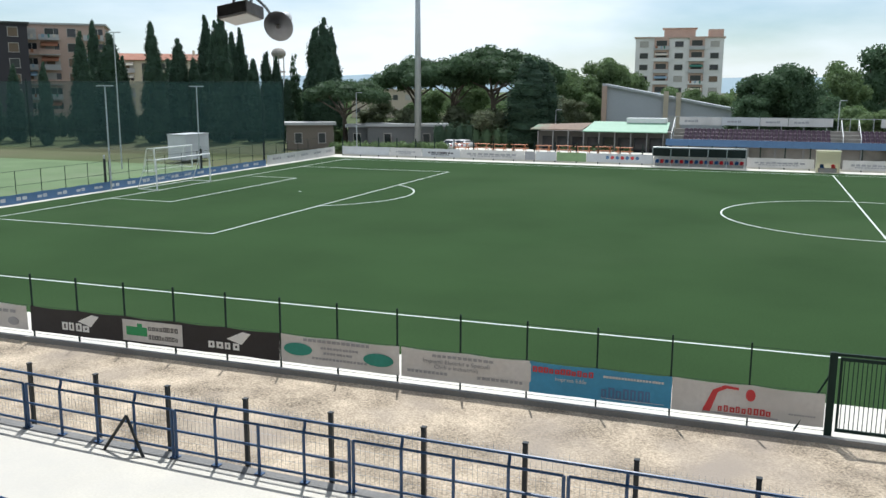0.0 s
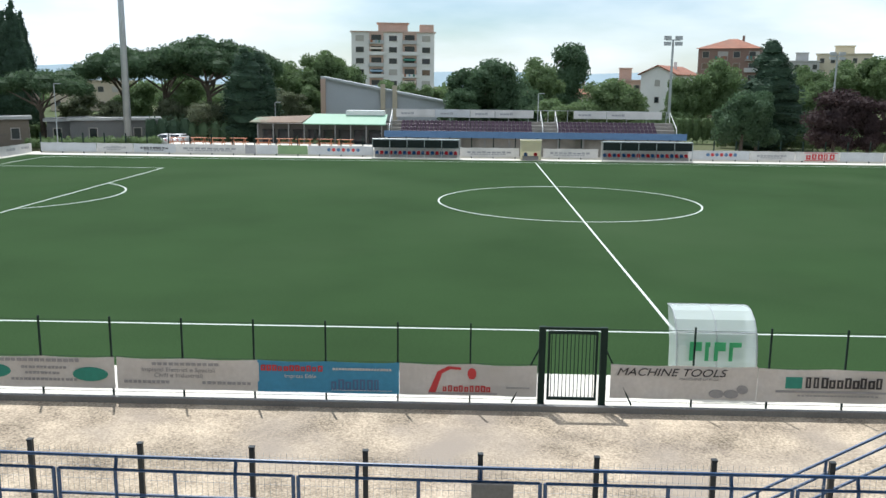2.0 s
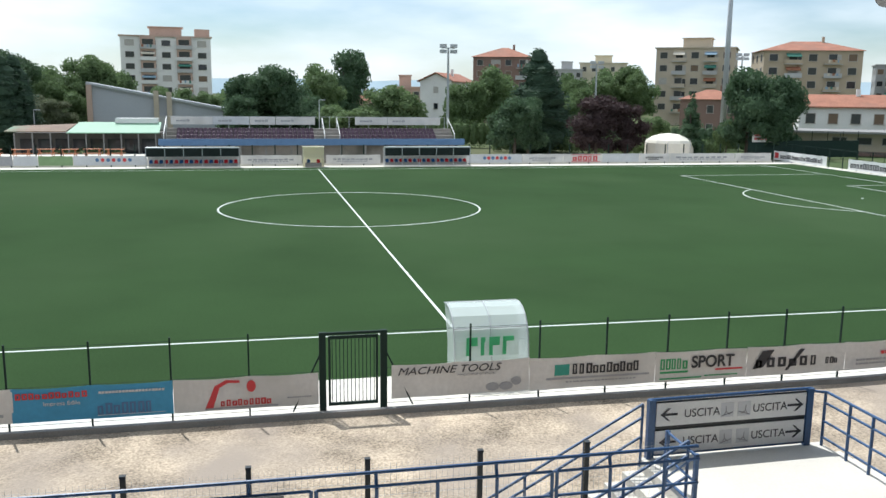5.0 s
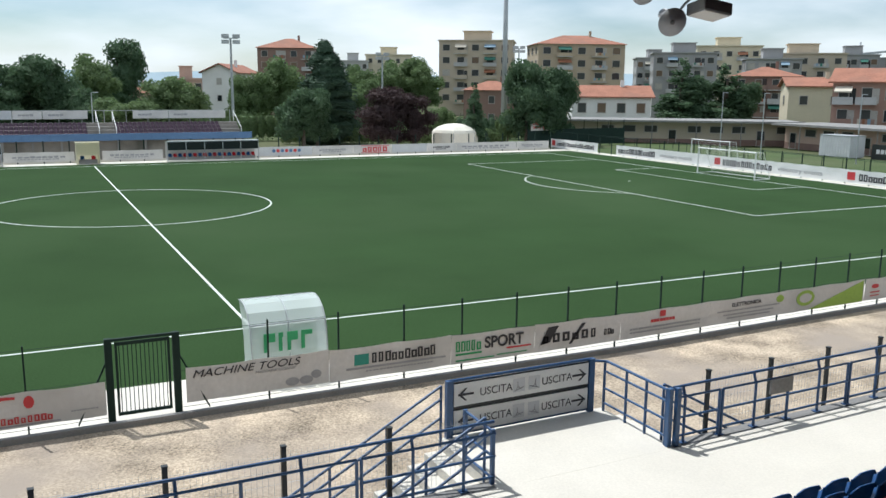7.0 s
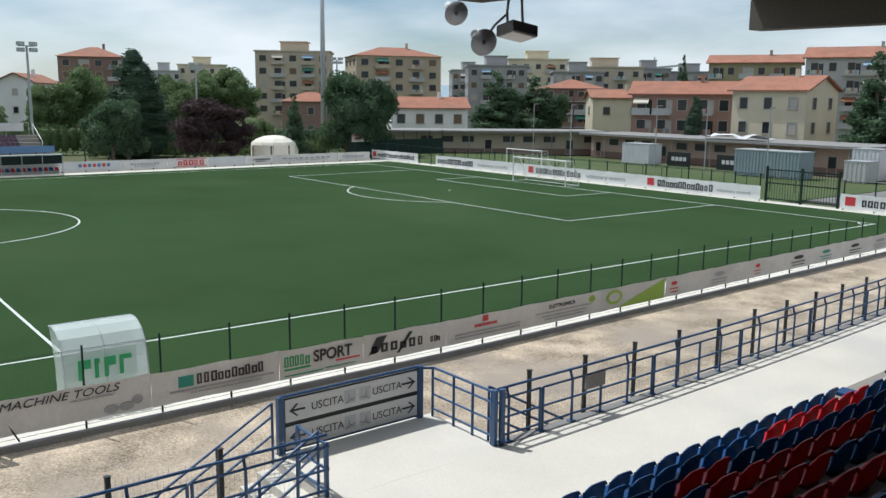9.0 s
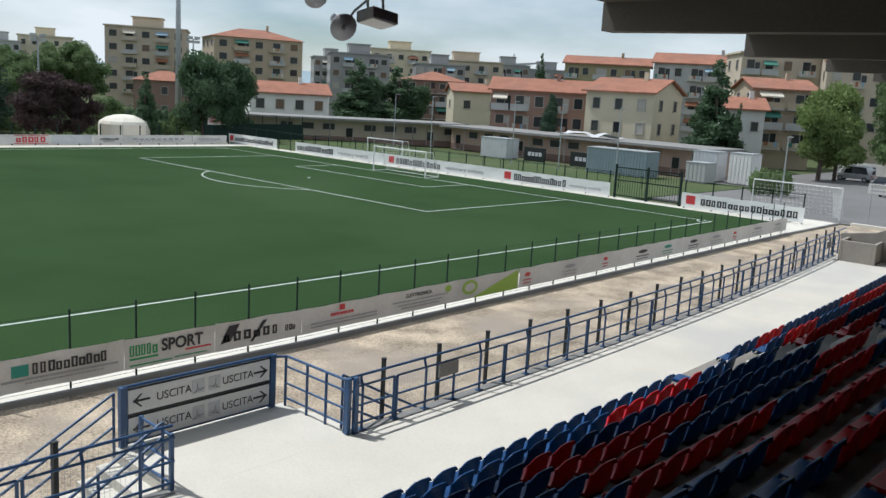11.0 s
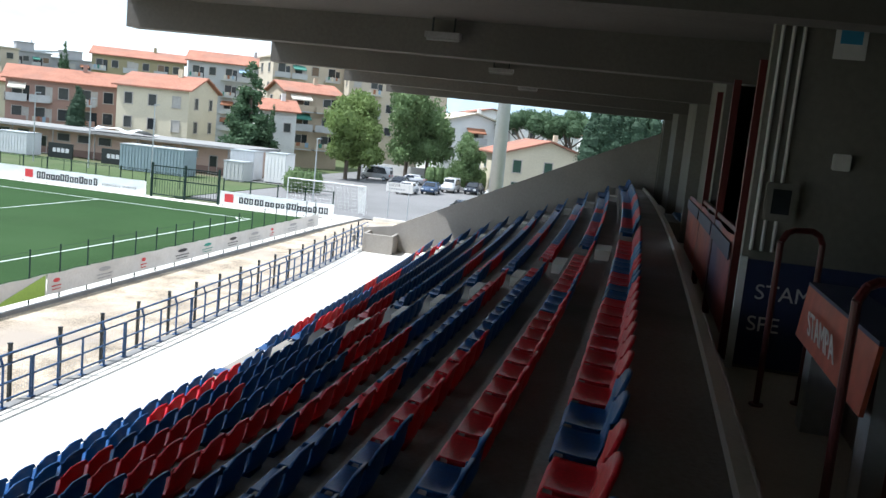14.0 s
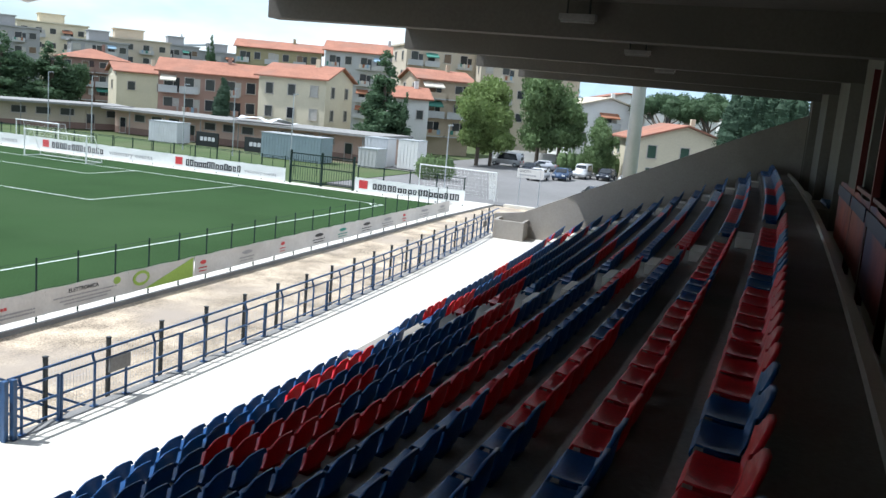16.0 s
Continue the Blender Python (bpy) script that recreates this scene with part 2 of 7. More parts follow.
# ---- ground, pitch and paths ----
slab("ground", -2500, 2500, -2500, 2500, GZ - 0.6, GZ - 0.03, EARTH, "open ground with dry earth and grass", "ground")
slab("gravel_path", -60, 62, -51.05, -37.3, GZ - 0.3, GZ + 0.21, GRAVEL, "beige gravel path between the fence and stand", "path")
slab("pitch", -55.6, 57.4, -37.5, 33.1, -0.4, 0.0, TURF, "dark green artificial turf football pitch", "pitch")
BUILT = set(bpy.data.objects)
slab("path_near", -60, 62.0, -40.05, -37.5, -0.45, 0.01, CONC, "white concrete path along the touchline", "path")
slab("path_far", -58.5, 59.0, 33.1, 36.9, -0.45, 0.01, CONC, "white concrete path along the far touchline", "path")
slab("path_left", -57.1, -55.6, -36.3, 33.1, -0.45, 0.01, CONC, "white concrete kerb path behind the goal", "path")
slab("path_right", 57.4, 59.0, -36.3, 33.1, -0.45, 0.01, CONC, "white concrete kerb path behind the goal", "path")
slab("kerb", -60, 62, -40.20, -40.05, -0.5, 0.06, CONCDARK, "grey concrete kerb under the fence", "kerb")
bow(BUILT, fence_bow)
slab("training_pitch_left", -125, -57.4, -40, 17, -0.5, -0.02, TURF2, "pale green training pitch beside the main pitch", "pitch")
slab("training_pitch_right", 58.9, 84, -22, 60, -0.5, -0.04, TURF3, "green training strip behind the goal", "pitch")
slab("car_park", 63, 140, -75, -16, -0.5, -0.10, ASPHALT, "grey asphalt car park", "car park")

lw = 0.055


def line_box(x0, x1, y0, y1):
    bm = bmesh.new()
    box(bm, min(x0, x1) - lw, max(x0, x1) + lw, min(y0, y1) - lw, max(y0, y1) + lw, -0.05, 0.006)
    setting("pitch_line", bm, LINE, "white line marked on the turf", "marking")


def arc_line(cx, cy, r, a0, a1):
    bm = bmesh.new()
    n = max(8, int(abs(a1 - a0) / 4))
    ring = []
    for i in range(n + 1):
        a = radians(a0 + (a1 - a0) * i / n)
        ring.append([bm.verts.new((cx + k * math.cos(a), cy + k * math.sin(a), 0.009)) for k in (r - lw, r + lw)])
    for p, q in zip(ring, ring[1:]):
        bm.faces.new((p[0], p[1], q[1], q[0]))
    g = bmesh.ops.extrude_face_region(bm, geom=bm.faces[:])
    for v in g["geom"]:
        if isinstance(v, bmesh.types.BMVert):
            v.co.z = -0.03
    setting("pitch_line", bm, LINE, "curved white line marked on the turf", "marking")


for y in TOUCH:
    line_box(-L, L, y, y)
for x in (-L, 0, L):
    line_box(x, x, TOUCH[0] + 2 * lw, TOUCH[1] - 2 * lw)
for s in (-1, 1):
    for d, h in ((16.5, 20.16), (5.5, 9.16)):
        line_box(s * (L - d), s * (L - d), -h, h)
        for e in (-1, 1):
            line_box(s * (L - d + 2 * lw), s * (L - 2 * lw), e * h, e * h)
    ha = math.degrees(math.acos(5.5 / 9.15))
    arc_line(s * (L - 11), 0, 9.15, (180 if s > 0 else 0) - ha, (180 if s > 0 else 0) + ha)
    arc_line(s * (L - 11), 0, 0.07, 0, 360)
    for e in (-1, 1):
        a = math.degrees(math.atan2(-e, -s))
        arc_line(s * L, TOUCH[e > 0], 1.0, a - 45, a + 45)
arc_line(0, 0, 9.15, 0, 360)


# ---- goals ----
def goal(s, x=None, y=0.0, half=3.66, h=2.44, dep=1.9, rz=0, label="white football goal with a net behind the goal line", frame_m=None):
    g = thing("goal", pose(s * L if x is None else x, y, 0, 0, 0, rz), label, "goal")
    k = s
    for e in (-1, 1):
        bm = bmesh.new()
        tube(bm, (0, e * half, 0), (0, e * half, h), 0.06, 10)
        part("post", bm, WHITE, g)
        bm = bmesh.new()
        bent(bm, [(0, e * half, h), (k * 0.9, e * half, h - 0.02), (k * dep, e * half, 0.05), (0, e * half, 0.05)], 0.03, 6)
        part("side_stay", bm, WHITE, g)
    bm = bmesh.new()
    tube(bm, (0, -half - 0.06, h), (0, half + 0.06, h), 0.06, 10)
    part("crossbar", bm, WHITE, g)
    bm = bmesh.new()
    tube(bm, (k * dep, -half, 0.05), (k * dep, half, 0.05), 0.03, 6)
    part("ground_bar", bm, WHITE, g)
    bm = bmesh.new()
    for i in range(1, 30):
        yy = -half + 2 * half * i / 30
        tube(bm, (k * 0.9, yy, h - 0.02), (k * dep, yy, 0.05), 0.004, 3)
    for i in range(9):
        f = i / 9
        tube(bm, (k * (0.9 + (dep - 0.9) * f), -half, h - 0.02 - (h - 0.07) * f), (k * (0.9 + (dep - 0.9) * f), half, h - 0.02 - (h - 0.07) * f), 0.004, 3)
    part("net", bm, WHITE, g, "thin white goal net")
    return g


goal(-1)
goal(1)
goal(-1, -62.5, 12.0, 3.0, 2.3, 1.4, 0, "white training goal on the pale green pitch")
goal(1, 63.5, 14.0, 3.0, 2.3, 1.4, 0, "white training goal behind the boards")

# ---- near touchline fence with banners ----
BUILT = set(bpy.data.objects)
FY = -39.0
fence = thing("perimeter_fence", pose(0, FY, 0), "low wire fence with dark green posts on a kerb", "fence")
GATE = (-5.05, -3.25)
xs = [-4.95 - 2 * i for i in range(1, 24)] + [-0.85, 1.2] + [3.25 + 1.94 * i for i in range(0, 28)]
for i, x in enumerate(xs):
    if x > 57.5:
        continue
    bm = bmesh.new()
    box(bm, x - 0.022, x + 0.022, -0.025, 0.025, 0, 2.25)
    part("post", bm, GREENPOST, fence)
for z in (1.12, 2.15, 0.12):
    for a, b in ((-60, GATE[0]), (GATE[1], 57)):
        bm = bmesh.new()
        tube(bm, (a, 0, z), (b, 0, z), 0.006, 4)
        part("wire", bm, GREENPOST, fence)
for x, dx in ((GATE[0], -0.75), (GATE[1], 0.75)):
    bm = bmesh.new()
    tube(bm, (x, 0, 1.6), (x + dx, -0.05, 0.05), 0.025, 6)
    part("brace", bm, GREENPOST, fence)

gate = thing("fence_gate", pose(0, FY, 0), "dark green barred metal gate, closed", "gate")
for x in (GATE[0] + 0.06, GATE[1] - 0.06):
    bm = bmesh.new()
    box(bm, x - 0.09, x + 0.09, -0.07, 0.07, 0, 2.2)
    part("gate_post", bm, GREENPOST, gate)
bm = bmesh.new()
a, b = GATE[0] + 0.22, GATE[1] - 0.22
for z in (0.14, 2.0):
    box(bm, a, b, -0.03, 0.03, z, z + 0.08)
box(bm, GATE[0], GATE[1], -0.04, 0.04, 2.12, 2.19)
for x in (a, b - 0.06):
    box(bm, x, x + 0.06, -0.028, 0.028, 0.14, 2.08)
part("gate_frame", bm, GREENPOST, gate)
for i in range(1, 13):
    bm = bmesh.new()
    x = a + (b - a) * i / 13
    tube(bm, (x, 0, 0.18), (x, 0, 2.02), 0.012, 5)
    part("bar", bm, GREENPOST, gate)


def plate(bm, x0, x1, z0, z1, d=0.012, nx=1):
    box(bm, x0, x1, -d, 0.0, z0, z1)


def cloth(bm, x0, x1, z0, z1, amp=0.012, seed=0):
    """A hung sheet with slight waves and thickness."""
    n = max(4, int((x1 - x0) / 0.25))
    rows = []
    for j in range(4):
        z = z0 + (z1 - z0) * j / 3
        row = []
        for i in range(n + 1):
            x = x0 + (x1 - x0) * i / n
            w = amp * noise.noise(Vector((x * 1.3 + seed * 7.1, z * 1.7, seed)))
            sag = 0.035 * abs(math.sin(math.pi * (x - x0) / 2.0)) if j == 3 else (0.02 * noise.noise(Vector((x, seed, 3))) if j == 0 else 0)
            row.append((x, w, z - sag))
        rows.append(row)
    for off in (0, -0.008):
        vs = [[bm.verts.new((p[0], p[1] + off, p[2])) for p in r] for r in rows]
        for j in range(3):
            for i in range(n):
                bm.faces.new((vs[j][i], vs[j][i + 1], vs[j + 1][i + 1], vs[j + 1][i]))


def bars(bm, x0, x1, z, h, n, seed=0, gap=0.3, d=0.014):
    """Plain bars in place of writing: solid where small, hollow blocks of uneven height where large."""
    r = random.Random(seed)
    x, w = x0, (x1 - x0) / n
    y0, y1 = -0.03, -0.008 - d
    for i in range(n):
        k = w * (1 - gap * r.uniform(0.4, 1.2))
        if h < 0.14 or k < 0.07:
            box(bm, x, x + k, y0, y1, z, z + h)
        else:
            t, hh = k * 0.34, h * r.choice((1.0, 1.0, 0.78))
            box(bm, x, x + t, y0, y1, z, z + hh)
            box(bm, x + k - t, x + k, y0, y1, z, z + hh)
            box(bm, x + t, x + k - t, y0, y1, z + hh - t * 0.8, z + hh)
            box(bm, x + t, x + k - t, y0, y1, z, z + t * 0.8)
        x += w


def banner(x0, x1, z0, z1, mat, label, seed, m, prints=()):
    b = thing("banner", m, label, "banner", "banners on the pitch fence")
    bm = bmesh.new()
    cloth(bm, x0, x1 + 0.04, z0, z1, 0.03, seed)
    part("sheet", bm, mat, b)
    for nm, mt, fn in prints:
        bm = bmesh.new()
        fn(bm)
        tagged(part(nm, bm, mt, b), "printed marks", kind="stuff")
    return b


def disc(bm, x, z, rx, rz, d=0.03, n=20):
    prism(bm, [(x + rx * math.cos(2 * math.pi * i / n), -d, z + rz * math.sin(2 * math.pi * i / n)) for i in range(n)], (0, 0.012, 0))


def txt(x0, x1, z, h, n, s):
    return lambda bm: bars(bm, x0, x1, z, h, n, s)


def multi(*fs):
    def run(bm):
        for f in fs:
            f(bm)
    return run


NF = pose(0, FY - 0.05, 0)
Z0, Z1 = 0.22, 1.12


def rule(x0, x1, z, h):
    return lambda bm: box(bm, x0, x1, -0.03, -0.02, z, z + h)


def ell(x, z, rx, rz, d=0.03):
    return lambda bm: disc(bm, x, z, rx, rz, d)


def poly(*pts):
    return lambda bm: prism(bm, [(p[0], -0.03, p[1]) for p in pts], (0, 0.01, 0))


banner(-36.5, -31.2, Z0, Z1, BANNER, "white banner with grey printed lines on the fence", 1, NF,
       [("print", INKGREY, multi(txt(-34.5, -31.6, 0.8, 0.14, 9, 3), ell(-31.8, 0.5, 0.25, 0.15)))])
banner(-31.0, -21.0, Z0, Z1, BANBLACK, "black banner with white printed marks on the fence", 2, NF,
       [("print", WHITE, multi(txt(-29.6, -28.4, 0.40, 0.28, 4, 4), poly((-28.9, 0.75), (-28.3, 1.02), (-28.0, 0.98), (-28.35, 0.6)),
                               txt(-23.6, -22.35, 0.40, 0.28, 4, 5), poly((-22.9, 0.75), (-22.3, 1.02), (-22.0, 0.98), (-22.35, 0.6)))),
        ("panel", BANNER, rule(-27.0, -24.6, 0.3, 0.72)), ("mark", INKGREEN, lambda bm: (box(bm, -26.85, -26.0, -0.035, -0.031, 0.5, 0.8), box(bm, -26.4, -26.2, -0.035, -0.031, 0.8, 0.92))),
        ("writing", INKBLACK, lambda bm: (bars(bm, -25.95, -24.75, 0.72, 0.16, 8, 5, 0.3, 0.026), bars(bm, -25.95, -24.75, 0.42, 0.15, 9, 6, 0.3, 0.026)))])
banner(-20.9, -16.9, Z0, Z1, BANNER, "white banner with teal ovals on the fence", 3, NF,
       [("mark", INKTEAL, multi(ell(-20.3, 0.68, 0.5, 0.2), ell(-17.55, 0.62, 0.5, 0.2))),
        ("writing", INKGREY, multi(txt(-20.1, -17.8, 0.96, 0.09, 14, 7), txt(-19.5, -18.2, 0.76, 0.07, 12, 8), txt(-19.4, -18.4, 0.6, 0.07, 9, 9), txt(-19.8, -17.9, 0.42, 0.07, 16, 10)))])
bk = banner(-16.8, -12.85, Z0, Z1, BANNER, "white banner with small grey writing on the fence", 4, NF,
            [("writing", INKGREY, multi(txt(-15.8, -13.9, 0.92, 0.08, 12, 11), txt(-16.6, -15.3, 0.40, 0.08, 10, 14), txt(-14.4, -13.0, 0.40, 0.08, 10, 15)))])
words("Impianti Elettrici e Speciali", 0.17, INKGREY, bk, pose(-16.1, -0.03, 0.74, 90, 0, 0), sx=1.15)
words("Civili e Industriali", 0.17, INKGREY, bk, pose(-15.75, -0.03, 0.58, 90, 0, 0), sx=1.15)
bl = banner(-12.85, -8.95, Z0, Z1, BANBLUE, "bright blue banner with faint drawings on the fence", 5, NF,
            [("mark", INKRED, txt(-12.75, -11.0, 0.83, 0.16, 11, 16)), ("writing", BANNER, multi(txt(-10.75, -9.1, 0.88, 0.06, 20, 18), rule(-10.8, -9.1, 0.3, 0.01))),
             ("drawing", BANBLUE2, multi(txt(-10.8, -9.4, 0.32, 0.3, 7, 19)))])
words("Impresa Edile", 0.15, BANNER, bl, pose(-12.1, -0.03, 0.64, 90, 0, 0), sx=1.1)
banner(-8.9, -5.15, Z0, Z1, BANNER, "white banner with red drawing on the fence", 6, NF,
       [("mark", INKRED, multi(poly((-8.1, 0.3), (-7.85, 0.9), (-7.55, 1.05), (-7.2, 1.02), (-7.2, 0.96), (-7.5, 0.97), (-7.72, 0.85), (-7.9, 0.3)), txt(-7.7, -6.35, 0.34, 0.17, 9, 20), ell(-6.9, 0.85, 0.12, 0.16))),
        ("writing", INKGREY, multi(txt(-5.95, -5.3, 0.45, 0.04, 10, 21), rule(-8.1, -6.2, 0.26, 0.05)))])
mt = banner(-3.1, 0.85, Z0 + 0.02, Z1 + 0.08, BANNER, "white banner with slanted dark words on the fence", 7, NF,
            [("mark", INKGREY, multi(ell(-0.2, 0.42, 0.2, 0.12), ell(0.2, 0.42, 0.2, 0.12), ell(0.5, 0.55, 0.15, 0.12)))])
words("MACHINE TOOLS", 0.30, INKBLACK, mt, pose(-2.95, -0.03, 0.90, 90, 0, 0), sx=1.25, shear=0.3)
words("MACCHINE UTENSILI", 0.1, INKGREY, mt, pose(-1.25, -0.03, 0.79, 90, 0, 0), sx=1.2, shear=0.3)
banner(0.9, 4.75, Z0, Z1 + 0.05, BANNER, "white banner with dark green square and grey bar on the fence", 8, NF,
       [("mark", INKTEAL, rule(1.65, 2.1, 0.62, 0.32)), ("writing", INKBLACK, txt(2.2, 4.3, 0.64, 0.3, 10, 23)), ("rule", INKGREY, multi(rule(1.4, 4.6, 0.5, 0.06), txt(2.0, 4.2, 0.4, 0.04, 20, 24)))])
sb = banner(4.8, 7.75, Z0, Z1 + 0.02, BANNER, "white banner with green and black writing on the fence", 9, NF,
       [("mark", INKGREEN, multi(txt(4.95, 5.85, 0.6, 0.32, 5, 25), rule(4.95, 5.85, 0.48, 0.06), rule(4.95, 6.3, 0.3, 0.04), txt(6.4, 7.5, 0.33, 0.04, 14, 1))), ("rule", INKRED, rule(6.75, 7.65, 0.5, 0.05))])
words("SPORT", 0.5, INKBLACK, sb, pose(5.95, -0.03, 0.62, 90, 0, 0), sx=0.94, bold=0.012)
banner(7.8, 11.15, Z0, Z1 + 0.02, BANNER, "white banner with large dark handwriting on the fence", 10, NF,
       [("writing", INKBLACK, lambda bm: (bars(bm, 8.1, 10.35, 0.48, 0.3, 6, 27, 0.5), prism(bm, [(8.0, -0.03, 0.45), (8.3, -0.03, 1.0), (8.7, -0.03, 1.02), (8.35, -0.03, 0.5)], (0, 0.01, 0)), prism(bm, [(9.1, -0.03, 0.36), (9.2, -0.03, 0.36), (9.75, -0.03, 1.0), (9.6, -0.03, 1.0)], (0, 0.01, 0)), bars(bm, 10.5, 10.95, 0.5, 0.2, 3, 2)))])
banner(11.2, 15.2, Z0, Z1, BANNER, "white banner with small red mark on the fence", 11, NF,
       [("mark", INKRED, multi(rule(12.9, 13.15, 0.85, 0.2), txt(12.5, 13.6, 0.68, 0.1, 8, 28))), ("writing", INKGREY, multi(txt(11.6, 14.8, 0.5, 0.06, 26, 29), txt(11.6, 14.8, 0.38, 0.06, 26, 30)))])
eb = banner(15.25, 19.4, Z0, Z1, BANNER, "white banner with dark writing and yellow mark on the fence", 12, NF,
       [("mark", BANLIME, ell(18.8, 0.85, 0.2, 0.14)), ("writing", INKGREY, multi(txt(15.6, 18.8, 0.64, 0.05, 26, 32), txt(15.9, 18.5, 0.5, 0.05, 22, 33), txt(16.1, 18.3, 0.38, 0.05, 20, 34)))])
words("ELETTRONICA", 0.2, INKBLACK, eb, pose(16.3, -0.03, 0.8, 90, 0, 0), sx=1.15, bold=0.004)
banner(19.45, 23.6, Z0, Z1, BANNER, "white and lime green banner on the fence", 13, NF,
       [("field", BANLIME, poly((20.4, 0.24), (23.55, 0.24), (23.55, 1.08))), ("mark", BANLIME, ell(20.2, 0.72, 0.5, 0.3)), ("writing", BANNER, ell(20.2, 0.72, 0.34, 0.18, 0.034))])
specs = [(23.7, 26.6, INKRED, 24.3, 0.4), (26.7, 29.2, INKGREY, 27.8, 0.8), (29.3, 33.3, INKRED, 31.1, 0.35), (33.4, 36.6, INKBLACK, 35.0, 0.9), (36.7, 39.6, INKTEAL, 37.9, 0.8), (39.7, 42.8, INKBLACK, 41.2, 0.9), (42.9, 46.2, INKGREY, 44.4, 1.1), (46.3, 49.2, INKRED, 47.2, 0.4), (49.3, 53.0, INKGREY, 51.0, 1.2), (53.1, 56.2, INKGREY, 54.6, 1.0)]
for i, (a, b, c, x, w) in enumerate(specs):
    banner(a, b + 0.07, Z0, Z1, BANNER, "white banner with a small printed mark on the fence", 14 + i, NF,
           [("mark", c, multi(ell(x, 0.78, w * 0.55, 0.09), txt(x - w * 0.8, x + w * 0.8, 0.52, 0.05, 9, 40 + i), txt(x - w * 0.7, x + w * 0.7, 0.38, 0.04, 11, 60 + i)))])

# ---- small dugout on the halfway line ----
dug = thing("dugout_shelter", pose(0.12, -37.15, 0.01), "small clear plastic dugout shelter with green printed sheet", "shelter")
w2 = 1.14
prof = [(0.75, 2.22), (0.45, 2.25), (0.1, 2.2), (-0.25, 2.02), (-0.5, 1.72), (-0.62, 1.35), (-0.68, 0.9), (-0.7, 0.05)]
for sx in (-w2, w2):
    bm = bmesh.new()
    prism(bm, [(sx, y, z) for y, z in prof] + [(sx, 0.25, 0.05), (sx, 0.3, 1.2)], (0.012, 0, 0))
    part("side_panel", bm, GLASSY, dug, "clear plastic side sheet")
bm = bmesh.new()
prism(bm, [(-w2, y, z) for y, z in prof] + [(-w2, y - 0.008, z + 0.008) for y, z in prof[::-1]], (2 * w2, 0, 0))
part("roof_sheet", bm, GLASSY, dug, "curved clear plastic sheet")
for sx in (-w2, 0.0, w2):
    bm = bmesh.new()
    bent(bm, [(sx, y, z) for y, z in prof], 0.022, 6)
    part("rib", bm, STEEL, dug)
for y, z in (prof[0], prof[4], prof[7]):
    bm = bmesh.new()
    tube(bm, (-w2, y, z), (w2, y, z), 0.022, 6)
    part("rail", bm, STEEL, dug)
for i, w in enumerate((0.34, 0.14, 0.32, 0.34)):
    x = (-0.8, -0.36, -0.1, 0.32)[i]
    bm = bmesh.new()
    box(bm, x, x + 0.11, -0.735, -0.72, 0.95, 1.5)
    box(bm, x + 0.11, x + w, -0.735, -0.72, 1.36 if i % 2 else 1.24, 1.5)
    part("print", bm, INKGREEN, dug, "green block print")
bm = bmesh.new()
box(bm, -w2, w2, -0.5, -0.1, 0.42, 0.46)
for sx in (-0.9, 0.9):
    box(bm, sx - 0.03, sx + 0.03, -0.4, -0.2, 0, 0.42)
part("bench", bm, STEEL, dug)

settle(BUILT, TOUCHSIDE)
bow(BUILT, fence_bow)

# ---- main stand: walkway, steps, walls, roof ----
BUILT = set(bpy.data.objects)
WZ = 2.55                 # walkway level
RY = -50.85               # railing line
XL, XR = -36.0, 32.4      # ends of the stand
slab("stand_walkway", XL, XR, -53.8, RY - 0.12, GZ - 0.2, WZ, CONC, "sunlit pale concrete walkway of the stand", "walkway")
for a, b in ((XL, -0.68), (2.78, XR)):
    slab("stand_front_wall", a, b, RY - 0.12, RY + 0.15, GZ - 0.2, WZ - 0.004, CONCDARK, "concrete front wall of the stand", "wall")
slab("stand_landing", -0.68, 2.78, RY - 0.12, -48.9, GZ - 0.2, WZ, CONC, "pale concrete stair landing", "landing")
ROWS = 11
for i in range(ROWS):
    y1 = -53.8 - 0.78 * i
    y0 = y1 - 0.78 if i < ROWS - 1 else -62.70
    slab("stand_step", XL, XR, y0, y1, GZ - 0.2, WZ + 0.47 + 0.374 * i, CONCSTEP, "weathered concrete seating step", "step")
TOPZ = WZ + 0.096 + 0.374 * ROWS
PZ0 = TOPZ - 0.5
slab("press_kerb", XL, XR, -62.80, -62.70, GZ, TOPZ + 0.1, CONC, "grey concrete kerb before the press seats", "kerb")
slab("gallery_bench", 16.4, 19.4, -63.5, -62.80, GZ, TOPZ, CONCSTEP, "concrete bench step beside the gallery", "step")
slab("press_floor", XL, XR, -68.2, -62.80, GZ, TOPZ - 0.5, CONC, "shaded concrete floor of the press gallery", "floor")
bm = bmesh.new()
prism(bm, [(XR, -51.0, GZ), (XR, -51.0, 3.53), (XR, -52.3, 3.75), (XR, -61.7, 8.62), (XR, -63.2, 9.3), (XR, -63.2, GZ)], (0.28, 0, 0))
setting("wall_end_right", bm, CONCROOF, "sloping concrete end wall of the stand", "wall")
bm = bmesh.new()      # hollow trough at the end of the walkway
box(bm, XR - 1.3, XR, -51.37, -51.25, WZ, 3.42)
box(bm, XR - 1.3, XR, -52.6, -52.48, WZ, 3.42)
box(bm, XR - 1.3, XR - 1.16, -52.48, -51.37, WZ, 3.42)
box(bm, XR - 1.16, XR, -52.48, -51.37, WZ, 3.1)
bmesh.ops.bevel(bm, geom=bm.edges[:], offset=0.012, segments=1, affect="EDGES")
setting("wall_end_block", bm, CONCROOF, "hollow concrete trough at the end of the walkway", "wall")
